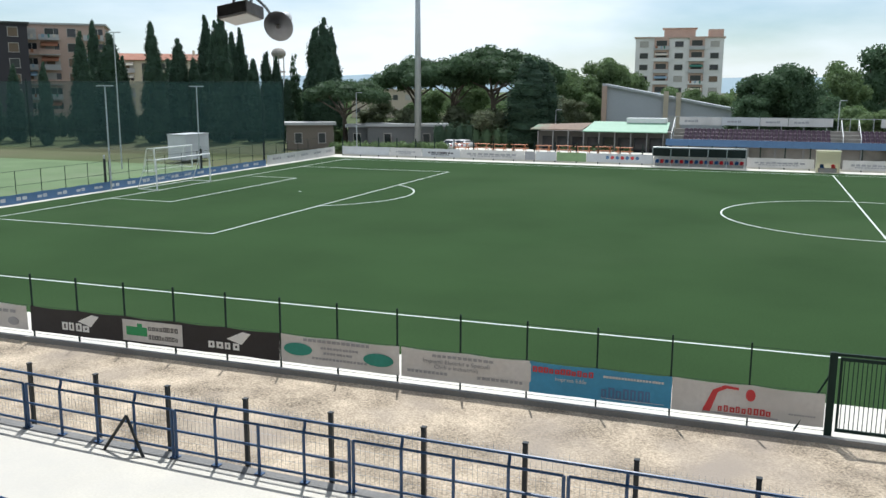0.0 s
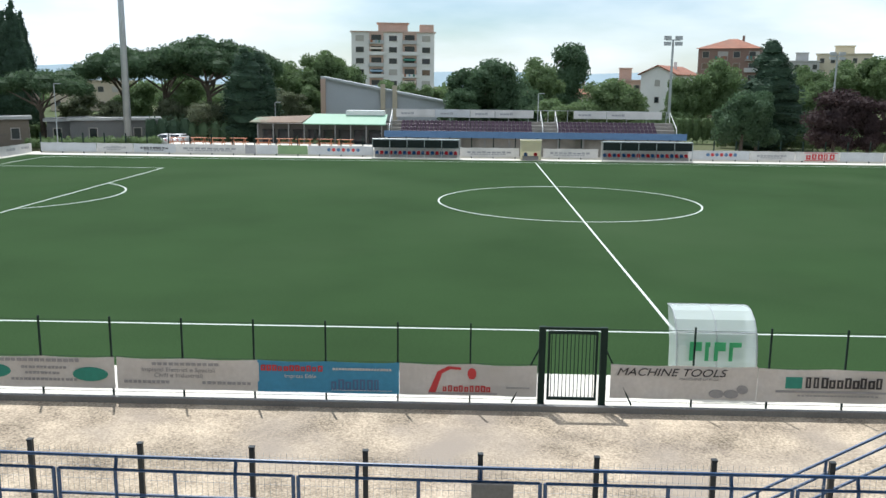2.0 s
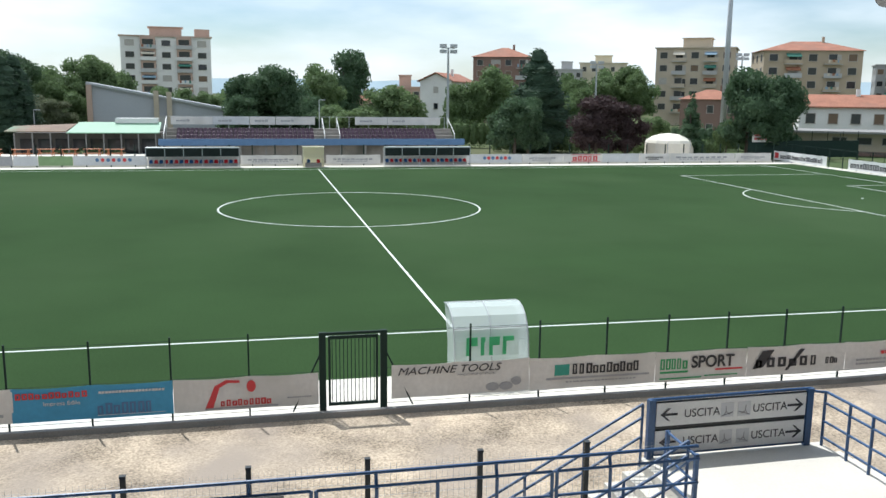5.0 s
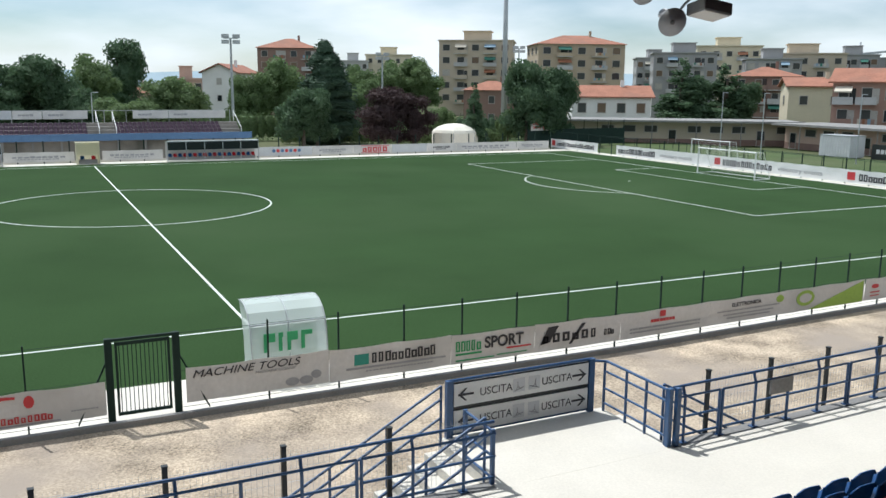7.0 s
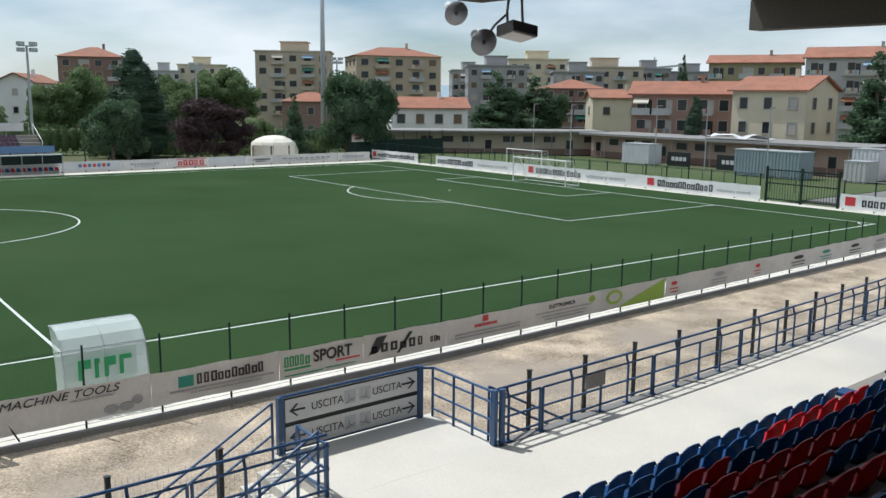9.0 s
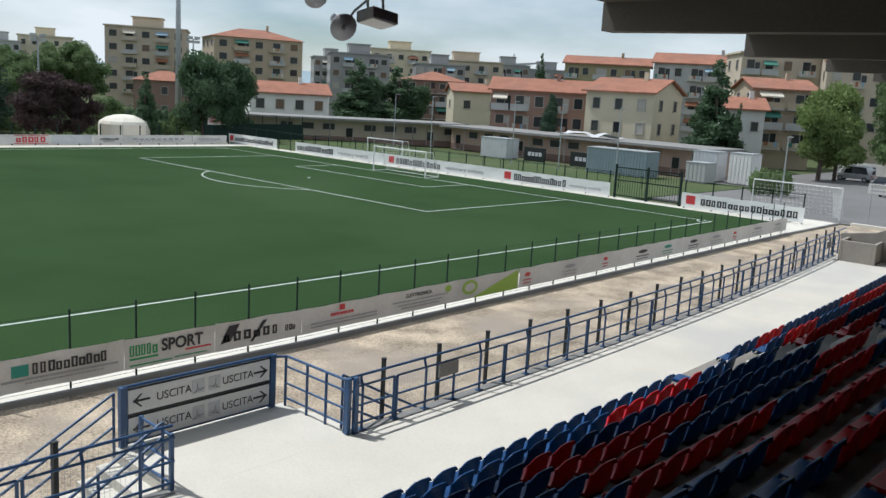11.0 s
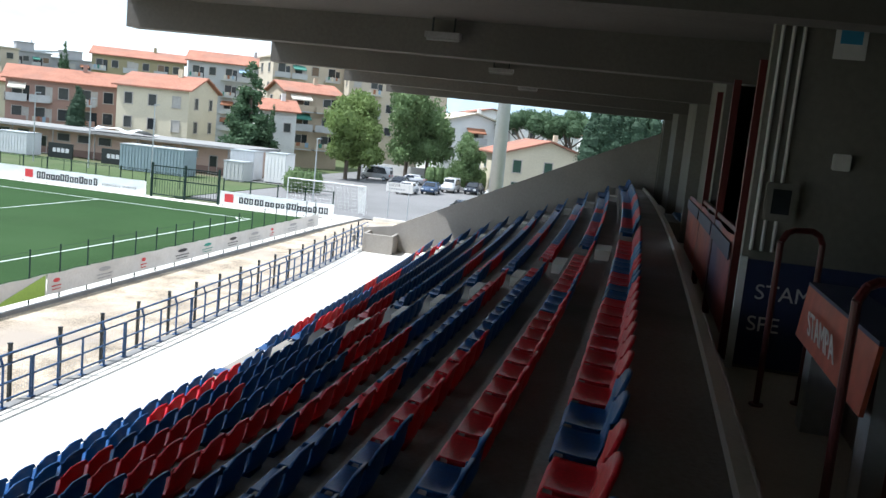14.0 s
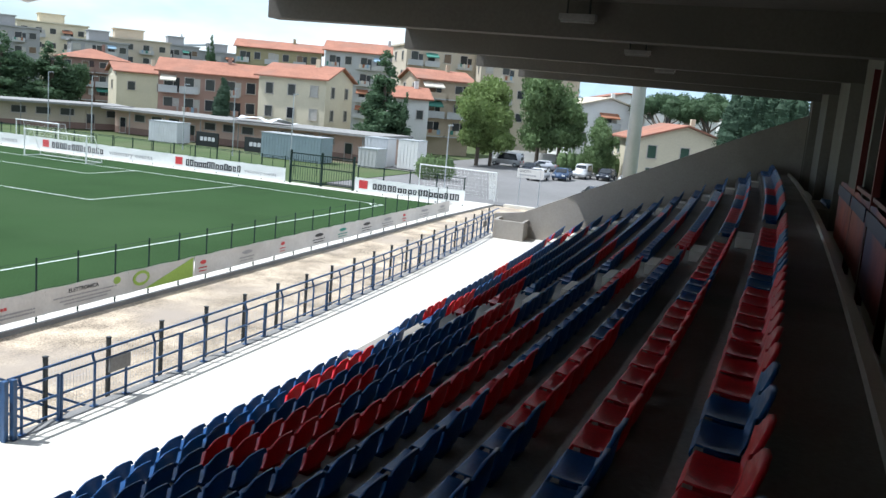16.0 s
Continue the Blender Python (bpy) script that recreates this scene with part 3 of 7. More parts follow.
slab("wall_end_left", XL - 0.3, XL, -68.2, -51.0, GZ, 10.3, CONCROOF, "concrete end wall", "wall")
slab("wall_back", XL, XR + 0.3, -68.5, -68.2, GZ, 10.6, DARKWALL, "dark plastered back wall of the press gallery", "wall")
slab("wall_back_end", XR, XR + 0.3, -68.2, -63.2, GZ, 10.3, DARKWALL, "dark plastered end wall", "wall")
RE = -51.7
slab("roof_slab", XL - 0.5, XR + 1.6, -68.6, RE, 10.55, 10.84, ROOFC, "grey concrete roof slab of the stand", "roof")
for k in range(-6, 4):
    x = 8.68 + 7.55 * k
    bm = bmesh.new()
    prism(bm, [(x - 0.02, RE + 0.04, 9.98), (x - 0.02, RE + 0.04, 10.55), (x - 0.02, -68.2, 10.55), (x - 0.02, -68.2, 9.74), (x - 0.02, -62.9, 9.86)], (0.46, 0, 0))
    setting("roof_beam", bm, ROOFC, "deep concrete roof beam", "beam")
    if k >= 1:
        slab("roof_column", x + 0.02, x + 0.40, -63.5, -63.2, TOPZ - 0.5, 9.86, DARKWALL, "square concrete column of the gallery", "column")

slab("wall_gallery", 12.6, XR, -63.75, -63.5, PZ0, 10.55, DARKWALL, "grey concrete side wall of the gallery", "wall")
slab("wall_press", 3.0, 3.2, -68.2, -63.14, PZ0, 10.55, DARKWALL, "dark plastered cross wall of the press room", "wall")

# half steps of the aisle
for i in range(1, ROWS):
    y1 = -53.8 - 0.78 * i
    slab("aisle_step", 9.75, 10.75, y1, y1 + 0.32, WZ + 0.096 + 0.374 * i, WZ + 0.29 + 0.374 * i, CONC, "concrete half step of the aisle", "step")
slab("aisle_step", 9.75, 10.75, -53.8, -53.48, WZ, WZ + 0.24, CONC, "concrete half step of the aisle", "step")
for i in range(1, ROWS):
    y1 = -53.8 - 0.78 * i
    slab("aisle_step", 28.0, 29.0, y1, y1 + 0.32, WZ + 0.096 + 0.374 * i, WZ + 0.29 + 0.374 * i, CONC, "concrete half step of the aisle", "step")

GREYM = M("pale_grey_metal", (0.55, 0.56, 0.57), 0.5, 0.1, 2, 12, 0.05)
# ceiling lamps under the beams
for x, y in ((8.4, -58.2), (15.95, -58.2), (23.5, -58.2)):
    lamp = thing("ceiling_lamp", pose(x, y, 10.55), "grey tube lamp under a roof beam, switched off", "lamp", "lamps under the roof")
    bm = bmesh.new()
    box(bm, -0.11, 0.11, -0.32, 0.32, -0.36, -0.26)
    part("housing", bm, CONCDARK, lamp)
    bm = bmesh.new()
    tube(bm, (0, -0.3, -0.38), (0, 0.3, -0.38), 0.03, 8)
    part("tube", bm, CONCDARK, lamp)
    for yy in (-0.2, 0.2):
        bm = bmesh.new()
        tube(bm, (0, yy, -0.3), (0, yy, 0.0), 0.02, 6)
        part("hanger", bm, BLACK, lamp)

# loudspeaker and floodlight clusters hung at the roof edge
for b, d, fl in ((-33.9, 12.0, 1), (40.6, 12.8, -1)):
    c = far(b, d, 9.62)
    sp = thing("floodlight", Matrix.Translation(c) @ pose(0, 0, 0, 0, 0, -b), "grey floodlight with a round loudspeaker under the roof edge", "floodlight", "lights at the roof edge")
    horns = [(0.15, 0.0, -0.235, 0.2)] + ([(0.56, 0.25, 0.19, 0.18)] if fl < 0 else [])
    for hx, hy, hz, r in horns:
        mouth, way = Vector((hx * fl, hy - 0.1, hz)), Vector((-0.35 * fl, -0.85, -0.38))
        bm = bmesh.new()
        tube(bm, mouth - way * 0.04, mouth, r * 0.93, 24, r)
        tube(bm, mouth - way * 0.22, mouth - way * 0.04, r * 0.45, 24, r * 0.93)
        tube(bm, mouth - way * 0.36, mouth - way * 0.22, r * 0.4, 16, r * 0.4)
        horn = part("speaker_horn", bm, GREYM, sp, "pale round horn", True)
        bm = bmesh.new()
        tube(bm, mouth - way * 0.02, mouth + way * 0.03, r * 0.2, 16, r * 0.12)
        part("phase_plug", bm, CONCDARK, horn)
    turnm = Matrix.Translation((-0.33 * fl, 0, -0.075)) @ Matrix.Rotation(radians(-13), 4, "X") @ Matrix.Rotation(radians(38 * -fl), 4, "Z")
    bm = bmesh.new()
    box(bm, -0.24, 0.24, -0.19, 0.19, -0.07, 0.09)
    bmesh.ops.bevel(bm, geom=bm.edges[:], offset=0.012, segments=1, affect="EDGES")
    bmesh.ops.transform(bm, matrix=turnm, verts=bm.verts[:])
    part("lamp_housing", bm, CONCDARK, sp)
    bm = bmesh.new()
    box(bm, -0.215, 0.215, -0.165, 0.165, -0.082, -0.07)
    bmesh.ops.transform(bm, matrix=turnm, verts=bm.verts[:])
    part("lamp_glass", bm, WHITE, sp)
    for e in (-0.12, 0.1):
        bm = bmesh.new()
        bent(bm, [((-0.3 + e) * fl, 0.05, -0.05), ((-0.28 + e) * fl, 0.1, 0.2), ((-0.3 + e * 0.6) * fl, 0.1, 0.75)], 0.022, 6)
        part("bracket", bm, STEEL, sp)
    bm = bmesh.new()
    bent(bm, [(0.15 * fl, 0.1, -0.2), (0.0, 0.1, 0.02), (-0.2 * fl, 0.1, 0.2)], 0.02, 6)
    part("arm", bm, STEEL, sp)

# ---- blue railings ----
def railing(a, b, lean, first, label):
    r = thing("railing", pose(0, RY, WZ), label, "railing", "blue railings of the stand")
    k, x = 0, first
    while x < b:
        hook = k % 2 == 0
        bm = bmesh.new()
        if hook:
            bent(bm, [(x, 0, 0), (x, 0, 0.80), (x, 0.05, 0.93), (x, 0.06, 1.0)], 0.026, 8)
        else:
            for e in ((-0.035, 0.035) if k % 4 == 1 else (0,)):
                tube(bm, (x + e, 0, 0), (x + e, 0, 0.83), 0.027, 8)
        part("post", bm, BLUE, r)
        bm = bmesh.new()
        box(bm, x - 0.07, x + 0.07, -0.06, 0.06, 0.0, 0.012)
        part("foot_plate", bm, BLUE, r)
        x += 0.83
        k += 1
    bm = bmesh.new()
    tube(bm, (a, 0.06, 1.0), (b, 0.06, 1.0), 0.026, 8)
    part("handrail", bm, BLUE, r)
    for z in (0.83, 0.47, 0.14):
        bm = bmesh.new()
        x0 = a
        n = 0
        x0 = first + 0.83 - 3.32 * math.ceil((first + 0.83 - a) / 3.32)
        while x0 < b:
            s, e = max(a, x0 + 0.04), min(b, x0 + 3.28)
            if e - s > 0.2:
                tube(bm, (s, 0, z), (e, 0, z), 0.022, 8)
            x0 += 3.32
        tagged(part("rail", bm, BLUE, r), kind="stuff")
    return r


railing(-34.0, -0.66, 0, -13.65 - 1.66 * 12, "blue painted tube railing along the sunlit walkway")
railing(2.85, 34.4, 0, 3.9 - 0.83, "blue painted tube railing along the sunlit walkway")

mesh_fence = thing("wire_fence", pose(0, RY + 0.28, 0), "thin wire mesh fence on black posts behind the railing", "fence")
for a, b in ((-34.0, -0.9), (3.7, 34.4)):
    x = -3.86 - 1.575 * 19 if a < 0 else 3.84
    while x < b:
        bm = bmesh.new()
        box(bm, x - 0.035, x + 0.035, -0.03, 0.03, 0.4, WZ + 1.09)
        box(bm, x - 0.04, x + 0.04, -0.04, 0.04, WZ + 1.09, WZ + 1.11)
        part("post", bm, BLACK, mesh_fence)
        x += 1.575 if a < 0 else 1.545
    bm = bmesh.new()
    n = int((b - a) / 0.08)
    for i in range(n):
        x = a + i * 0.08
        box(bm, x, x + 0.003, 0, 0.003, 1.6, WZ + 1.02)
    for j in range(10):
        z = 1.7 + 0.2 * j
        if z < WZ + 1.03:
            box(bm, a, b, 0.005, 0.008, z, z + 0.003)
    tagged(part("mesh", bm, STEEL, mesh_fence, "thin grey wires"), kind="stuff")

# ---- exit board on the landing, stair rails and stairs ----
BY = -48.95
board = thing("exit_sign", pose(0, BY, WZ), "white exit sign boards on a blue frame at the landing", "sign")
for x in (-0.5, 2.47):
    bm = bmesh.new()
    box(bm, x - 0.06, x + 0.06, -0.05, 0.05, 0, 1.03)
    part("post", bm, BLUE, board)
bm = bmesh.new()
tube(bm, (-0.5, 0, 1.02), (2.47, 0, 1.02), 0.03, 8)
tube(bm, (-0.5, 0, 0.06), (2.47, 0, 0.06), 0.03, 8)
part("frame_rail", bm, BLUE, board)
bm = bmesh.new()
box(bm, -0.44, 2.41, 0.0, 0.02, 0.06, 0.98)
part("backing", bm, BLACK, board)
for z in (0.56, 0.08):
    pn = None
    bm = bmesh.new()
    box(bm, -0.42, 2.39, -0.035, -0.015, z, z + 0.40)
    pn = part("panel", bm, WHITE, board)
    words("USCITA", 0.2, INKBLACK, pn, pose(0.08, -0.038, z + 0.13, 90, 0, 0), sx=0.98, extrude=0.002)
    words("USCITA", 0.2, INKBLACK, pn, pose(1.36, -0.038, z + 0.13, 90, 0, 0), sx=0.98, extrude=0.002)
    for s, x in ((1, -0.34), (-1, 2.33)):
        bm = bmesh.new()
        box(bm, min(x, x + s * 0.3), max(x, x + s * 0.3), -0.045, -0.036, z + 0.18, z + 0.215)
        for e in (-1, 1):
            prism(bm, [(x, -0.045, z + 0.198), (x + s * 0.13, -0.045, z + 0.198 + e * 0.11), (x + s * 0.17, -0.045, z + 0.198 + e * 0.11), (x + s * 0.05, -0.045, z + 0.198)], (0, 0.008, 0))
        part("arrow", bm, INKBLACK, pn)
    for x in (0.76, 1.08):
        bm = bmesh.new()
        box(bm, x, x + 0.24, -0.040, -0.036, z + 0.08, z + 0.33)
        part("pictogram_field", bm, M("pale_grey_print", (0.6, 0.61, 0.62), 0.6, 0.05, 3, 9, 0) if z == 0.56 and x == 0.76 else bpy.data.materials["pale_grey_print"], pn)
        bm = bmesh.new()
        s = 1 if x < 1 else -1
        c = x + 0.12
        for p, q in (((-0.03, 0.27), (-0.02, 0.18)), ((-0.02, 0.18), (0.05, 0.12)), ((-0.02, 0.18), (-0.06, 0.12)), ((-0.1, 0.10), (0.1, 0.16))):
            tube(bm, (c + s * p[0], -0.04, z + p[1]), (c + s * q[0], -0.04, z + q[1]), 0.008, 4)
        part("pictogram", bm, INKGREY, pn)

side = thing("railing", pose(2.72, 0, WZ), "short blue tube railing beside the landing", "railing", "blue railings of the stand")
for y in (-49.05, -49.7, -50.25, -50.78):
    bm = bmesh.new()
    tube(bm, (0, y, 0), (0, y, 0.98), 0.027, 8)
    part("post", bm, BLUE, side)
bm = bmesh.new()
bent(bm, [(-0.2, -48.98, 0.98), (0, -49.1, 0.98), (0, -50.78, 0.98)], 0.026, 8)
part("handrail", bm, BLUE, side)
for x, y in ((0.0, -50.86), (0.14, -50.9)):      # stout twin posts at the corner
    bm = bmesh.new()
    box(bm, x - 0.045, x + 0.045, y - 0.045, y + 0.045, 0, 1.03)
    bmesh.ops.bevel(bm, geom=bm.edges[:], offset=0.008, segments=1, affect="EDGES")
    part("gate_post", bm, BLUE, side)
for z in (0.78, 0.45, 0.16):
    bm = bmesh.new()
    tube(bm, (0, -49.05, z), (0, -50.78, z), 0.022, 8)
    part("rail", bm, BLUE, side)

NS, RUN, RISE = 17, 0.31, (WZ - GZ) / 17
for sgn, x0, y0, y1 in ((-1, -0.68, -50.6, -49.0), (1, 2.85, -50.6, -49.0)):
    st = thing("staircase", pose(x0, 0, 0), "pale concrete steps going down to the gravel", "stairs")
    for i in range(1, NS):
        bm = bmesh.new()
        a = sgn * RUN * (i - 1)
        b = sgn * RUN * i
        box(bm, min(a, b), max(a, b), y0, y1, GZ, WZ - RISE * i)
        part("step", bm, CONC, st)
    for y in (y0 + 0.05, y1):
        sr = thing("stair_rail", pose(x0, y, 0), "sloping blue tube handrail of the steps", "handrail", "stair rails")
        if sgn > 0 and y == y1:
            continue
        dz = RISE / RUN
        n = 5
        for i in range(n + 1):
            d = 5.0 * i / n
            bm = bmesh.new()
            tube(bm, (sgn * d, 0, WZ - dz * d - 0.1), (sgn * d, 0, WZ - dz * d + 0.98), 0.025, 8)
            part("post", bm, BLUE, sr)
        for h in (0.98, 0.75, 0.42):
            bm = bmesh.new()
            tube(bm, (0, 0, WZ + h), (sgn * 5.0, 0, WZ - dz * 5.0 + h), 0.024, 8)
            part("rail", bm, BLUE, sr)
for o in [o for o in bpy.data.objects if o.name.startswith("stair_rail") and not o.children]:
    bpy.data.objects.remove(o)

# gate leaf folded along the landing edge, and a small dark box on the rail
leaf = thing("railing_gate", pose(-0.68, -50.8, WZ), "blue tube gate leaf with crossed bars at the stairs", "gate")
for y in (0.0, 0.9):
    bm = bmesh.new()
    box(bm, -0.03, 0.03, y - 0.03, y + 0.03, 0, 0.88)
    part("post", bm, BLUE, leaf)
for z in (0.1, 0.45, 0.85):
    bm = bmesh.new()
    tube(bm, (0, 0, z), (0, 0.9, z), 0.022, 8)
    part("rail", bm, BLUE, leaf)
bm = bmesh.new()
tube(bm, (0, 0, 0.85), (0, 0.9, 0.1), 0.018, 8)
part("brace", bm, BLUE, leaf)
for x, z in ((5.34, 0.69), (-6.85, 0.69), (31.0, 0.6)):
    bx = thing("rail_plate", pose(x, RY - 0.03, WZ + z), "dark grey metal plate fixed on the railing", "plate", "plates on the railing")
    bm = bmesh.new()
    box(bm, -0.28, 0.28, -0.03, 0.02, -0.14, 0.14)
    bmesh.ops.bevel(bm, geom=bm.edges[:], offset=0.008, segments=1, affect="EDGES")
    part("plate", bm, CONCDARK, bx)
brc = thing("rail_brace", pose(-17.05, RY - 0.1, WZ), "dark splayed steel brace against the railing", "brace")
for e in (-1, 1):
    bm = bmesh.new()
    tube(bm, (0, 0, 0.62), (e * 0.42, -0.12, 0.0), 0.03, 6)
    part("leg", bm, BLACK, brc)

# ---- seats ----
def seat_shell():
    """Bucket seat: width 0.45, open towards +y, back at the rear."""
    bm = bmesh.new()
    prof = [(0.135, 0.040), (0.15, 0.065), (0.12, 0.085), (0.0, 0.070), (-0.11, 0.068), (-0.165, 0.095), (-0.185, 0.18), (-0.205, 0.31), (-0.225, 0.425), (-0.243, 0.43)]
    us = (-0.224, -0.205, -0.136, 0.0, 0.136, 0.205, 0.224)
    def pt(u, j, off):
        y, z = prof[j]
        e = abs(u) / 0.224
        lift = 0.022 * e ** 4 if 1 < j < 6 else 0
        fwd = 0.05 * e ** 3 if j > 4 else 0
        drop = 0.11 * e ** 4 if j > 7 else (0.015 * e ** 4 if j < 2 else 0)
        return Vector((u, y + fwd - (off if j > 5 else 0), z + lift - drop - (off if j <= 5 else 0)))
    for off in (0.0, 0.014):
        vs = [[bm.verts.new(pt(u, j, off)) for u in us] for j in range(len(prof))]
        for j in range(len(prof) - 1):
            for i in range(len(us) - 1):
                f = (vs[j][i], vs[j][i + 1], vs[j + 1][i + 1], vs[j + 1][i])
                bm.faces.new(f if off == 0 else f[::-1])
        if off == 0:
            top = vs
    for j in range(len(prof) - 1):
        for c in (0, -1):
            bm.faces.new((top[j][c], top[j + 1][c], vs[j + 1][c], vs[j][c]))
    for i in range(len(us) - 1):
        bm.faces.new((top[-1][i], top[-1][i + 1], vs[-1][i + 1], vs[-1][i]))
        bm.faces.new((top[0][i], top[0][i + 1], vs[0][i + 1], vs[0][i]))
    box(bm, -0.13, 0.13, -0.12, 0.08, 0.0, 0.06)
    bmesh.ops.recalc_face_normals(bm, faces=bm.faces[:])
    return bm


def with_mat(name, mat):
    return mesh_of(name, seat_shell(), mat, True, False)


SEAT = {0: with_mat("seat_blue", SEATBLUE), 1: with_mat("seat_red", SEATRED)}
pad_bm = bmesh.new()
box(pad_bm, -0.22, 0.22, -0.2, 0.21, 0.02, 0.065)
bmesh.ops.bevel(pad_bm, geom=pad_bm.edges[:], offset=0.02, segments=2, affect="EDGES")
PAD = mesh_of("seat_pad", pad_bm, SEATBLUE)
RED = {0: [(12.9, 14.2), (19, 21), (27, 29.2)], 1: [(4.6, 7.6), (12.2, 14.2), (17, 20.8), (26.2, 29.2)], 2: [(1.2, 2.3), (10.8, 13.5), (26.5, 29)], 3: [(0.9, 4.4), (10.8, 13.2), (27, 28)],
       4: [(0.3, 2.0), (7.0, 9.2), (20, 23)], 5: [(-0.2, 2.8), (4.6, 6.6), (14, 17)], 6: [(0.9, 4.9), (12.5, 15), (23, 24.5)], 7: [(0.1, 1.9), (6.5, 9.3), (16, 19)],
       8: [(-0.6, 2.2), (8.2, 9.6), (11, 14), (21, 23)], 9: [(-1.7, 3.4), (5.1, 9.7), (13, 17), (20, 22)], 10: [(-3.4, -2.6), (-1.2, 2.8), (4.3, 5.2), (6.6, 9.4), (12, 15), (18, 21)]}
PITCH = 0.54
STRAY = random.Random(5)
rv, rf, rm = [], [], []
base = {}
for c in (0, 1):
    me = SEAT[c]
    base[c] = ([v.co.copy() for v in me.vertices], [tuple(p.vertices) for p in me.polygons])
for i in range(ROWS):
    z = WZ + 0.47 + 0.374 * i
    y = -54.03 - 0.78 * i
    for k in range(-28, 73):
        x = -6.5 + PITCH * k + 0.01
        if x > XR - 0.45 or 9.6 < x < 10.9 or 27.9 < x < 29.1 or (i == ROWS - 1 and x < -4.2) or (i > 2 and x < -9.74) or (i > 0 and x < -17):
            continue
        red = any(a <= x <= b for a, b in RED[i])
        if i == 0 and 8.2 < x < 9.7:
            if x > 9.0:
                s = new("seat_pad", PAD)
                s.location = (x, y, z)
                tagged(s, "flat blue seat pad with no back on the step", "seat", "stand seats")
            continue
        j = STRAY.uniform(-1, 1)
        if x < 8.2 and x > -9.5:
            s = new("stand_seat", SEAT[1 if red else 0])
            s.location = (x + 0.008 * j, y + 0.006 * j, z)
            s.rotation_euler = (0, 0, radians(1.2 * j))
            tagged(s, "red plastic bucket seat on a concrete step" if red else "dark blue plastic bucket seat on a concrete step", "seat", "stand seats")
        else:
            vs, fs = base[1 if red else 0]
            o = len(rv)
            rv.extend([(v.x + x, v.y + y, v.z + z) for v in vs])
            rf.extend([tuple(q + o for q in f) for f in fs])
            rm.extend([1 if red else 0] * len(fs))
me = bpy.data.meshes.new("far_seats")
me.from_pydata(rv, [], rf)
me.materials.append(SEATBLUE)
me.materials.append(SEATRED)
me.polygons.foreach_set("material_index", rm)
me.shade_smooth()
tagged(new("stand_seats", me), "rows of blue and red plastic bucket seats on the steps", "seats", kind="stuff")

# ---- press gallery ----
PZ = TOPZ - 0.5
NAVY = M("navy_print", (0.02, 0.03, 0.085), 0.5, 0.15, 1, 9, 0.05)
ORANGE = M("orange_red_print", (0.36, 0.07, 0.035), 0.5, 0.35, 0.8, 5, 0.05, stain=(0.06, 0.05, 0.12))
gl = thing("gallery_partition", pose(0, -63.12, PZ), "dark red steel frame of the press gallery", "frame")
for x in (3.35, 6.3, 9.2):
    bm = bmesh.new()
    box(bm, x - 0.05, x + 0.05, -0.05, 0.05, 0, 3.45)
    part("post", bm, REDFRAME, gl)
for x in (3.4, 6.35):
    bm = bmesh.new()
    box(bm, x, x + 2.8, -0.03, 0.03, 1.47, 1.53)
    part("rail", bm, REDFRAME, gl)
for a, b in ((3.45, 6.2), (6.45, 9.1), (9.35, 12.5)):
    pb = thing("gallery_banner", pose(0, -63.07, PZ), "orange and navy banner hung on the gallery rail", "banner", "banners of the press gallery")
    bm = bmesh.new()
    cloth(bm, a, b, 0.28, 1.45, 0.01, a)
    part("sheet", bm, ORANGE, pb)
    bm = bmesh.new()
    box(bm, a, b, 0.02, 0.032, 1.15, 1.35)
    part("stripe", bm, NAVY, pb)
sg = thing("press_sign", pose(2.95, -63.2, PZ), "navy press sign board with pale letters", "sign")
bm = bmesh.new()
box(bm, -0.02, 0.02, -2.2, 0.0, 0.05, 1.25)
part("panel", bm, NAVY, sg)
bm = bmesh.new()
box(bm, -0.03, 0.03, 0.0, 0.08, 0.0, 1.27)
part("edge", bm, WHITE, sg)
TW = Matrix(((0, 0, -1, -0.026), (-1, 0, 0, -0.12), (0, 1, 0, 0.82), (0, 0, 0, 1)))
words("STAMPA", 0.24, BANNER, sg, TW, extrude=0.003)
words("SPE", 0.24, BANNER, sg, Matrix.Translation((0, 0.04, -0.36)) @ TW, extrude=0.003)
slab("press_bench", -1.6, 1.2, -64.35, -63.98, PZ - 0.02, PZ + 0.95, CONCSTEP, "dark concrete bench behind the press desk", "bench")
desk = thing("press_desk", pose(0.05, -63.55, PZ), "press desk with orange printed front and blue top", "desk")
bm = bmesh.new()
prism(bm, [(-1.4, 0.05, 0.80), (1.15, 0.05, 0.80), (1.15, 0.0, 1.27), (-1.4, 0.0, 1.27)], (0, -0.03, 0))
fp = part("front_panel", bm, ORANGE, desk)
words("STAMPA", 0.3, BANNER, fp, pose(0.55, 0.063, 0.93, 96, 0, 180), extrude=0.003)
bm = bmesh.new()
box(bm, -1.4, 1.15, -0.4, -0.0, 1.27, 1.3)
part("top", bm, NAVY, desk)
for x in (-1.3, 0.8):
    bm = bmesh.new()
    box(bm, x, x + 0.28, -0.36, -0.05, 0.0, 1.27)
    part("leg", bm, STEEL, desk)
for x in (-0.9, -0.3, 0.4):
    ps = new("stand_seat", SEAT[0])
    ps.location = (x + 0.1, -64.12, PZ + 0.95)
    ps.scale = (1, 1, 1.4)
    tagged(ps, "blue plastic bucket seat of the press gallery", "seat", "press seats")
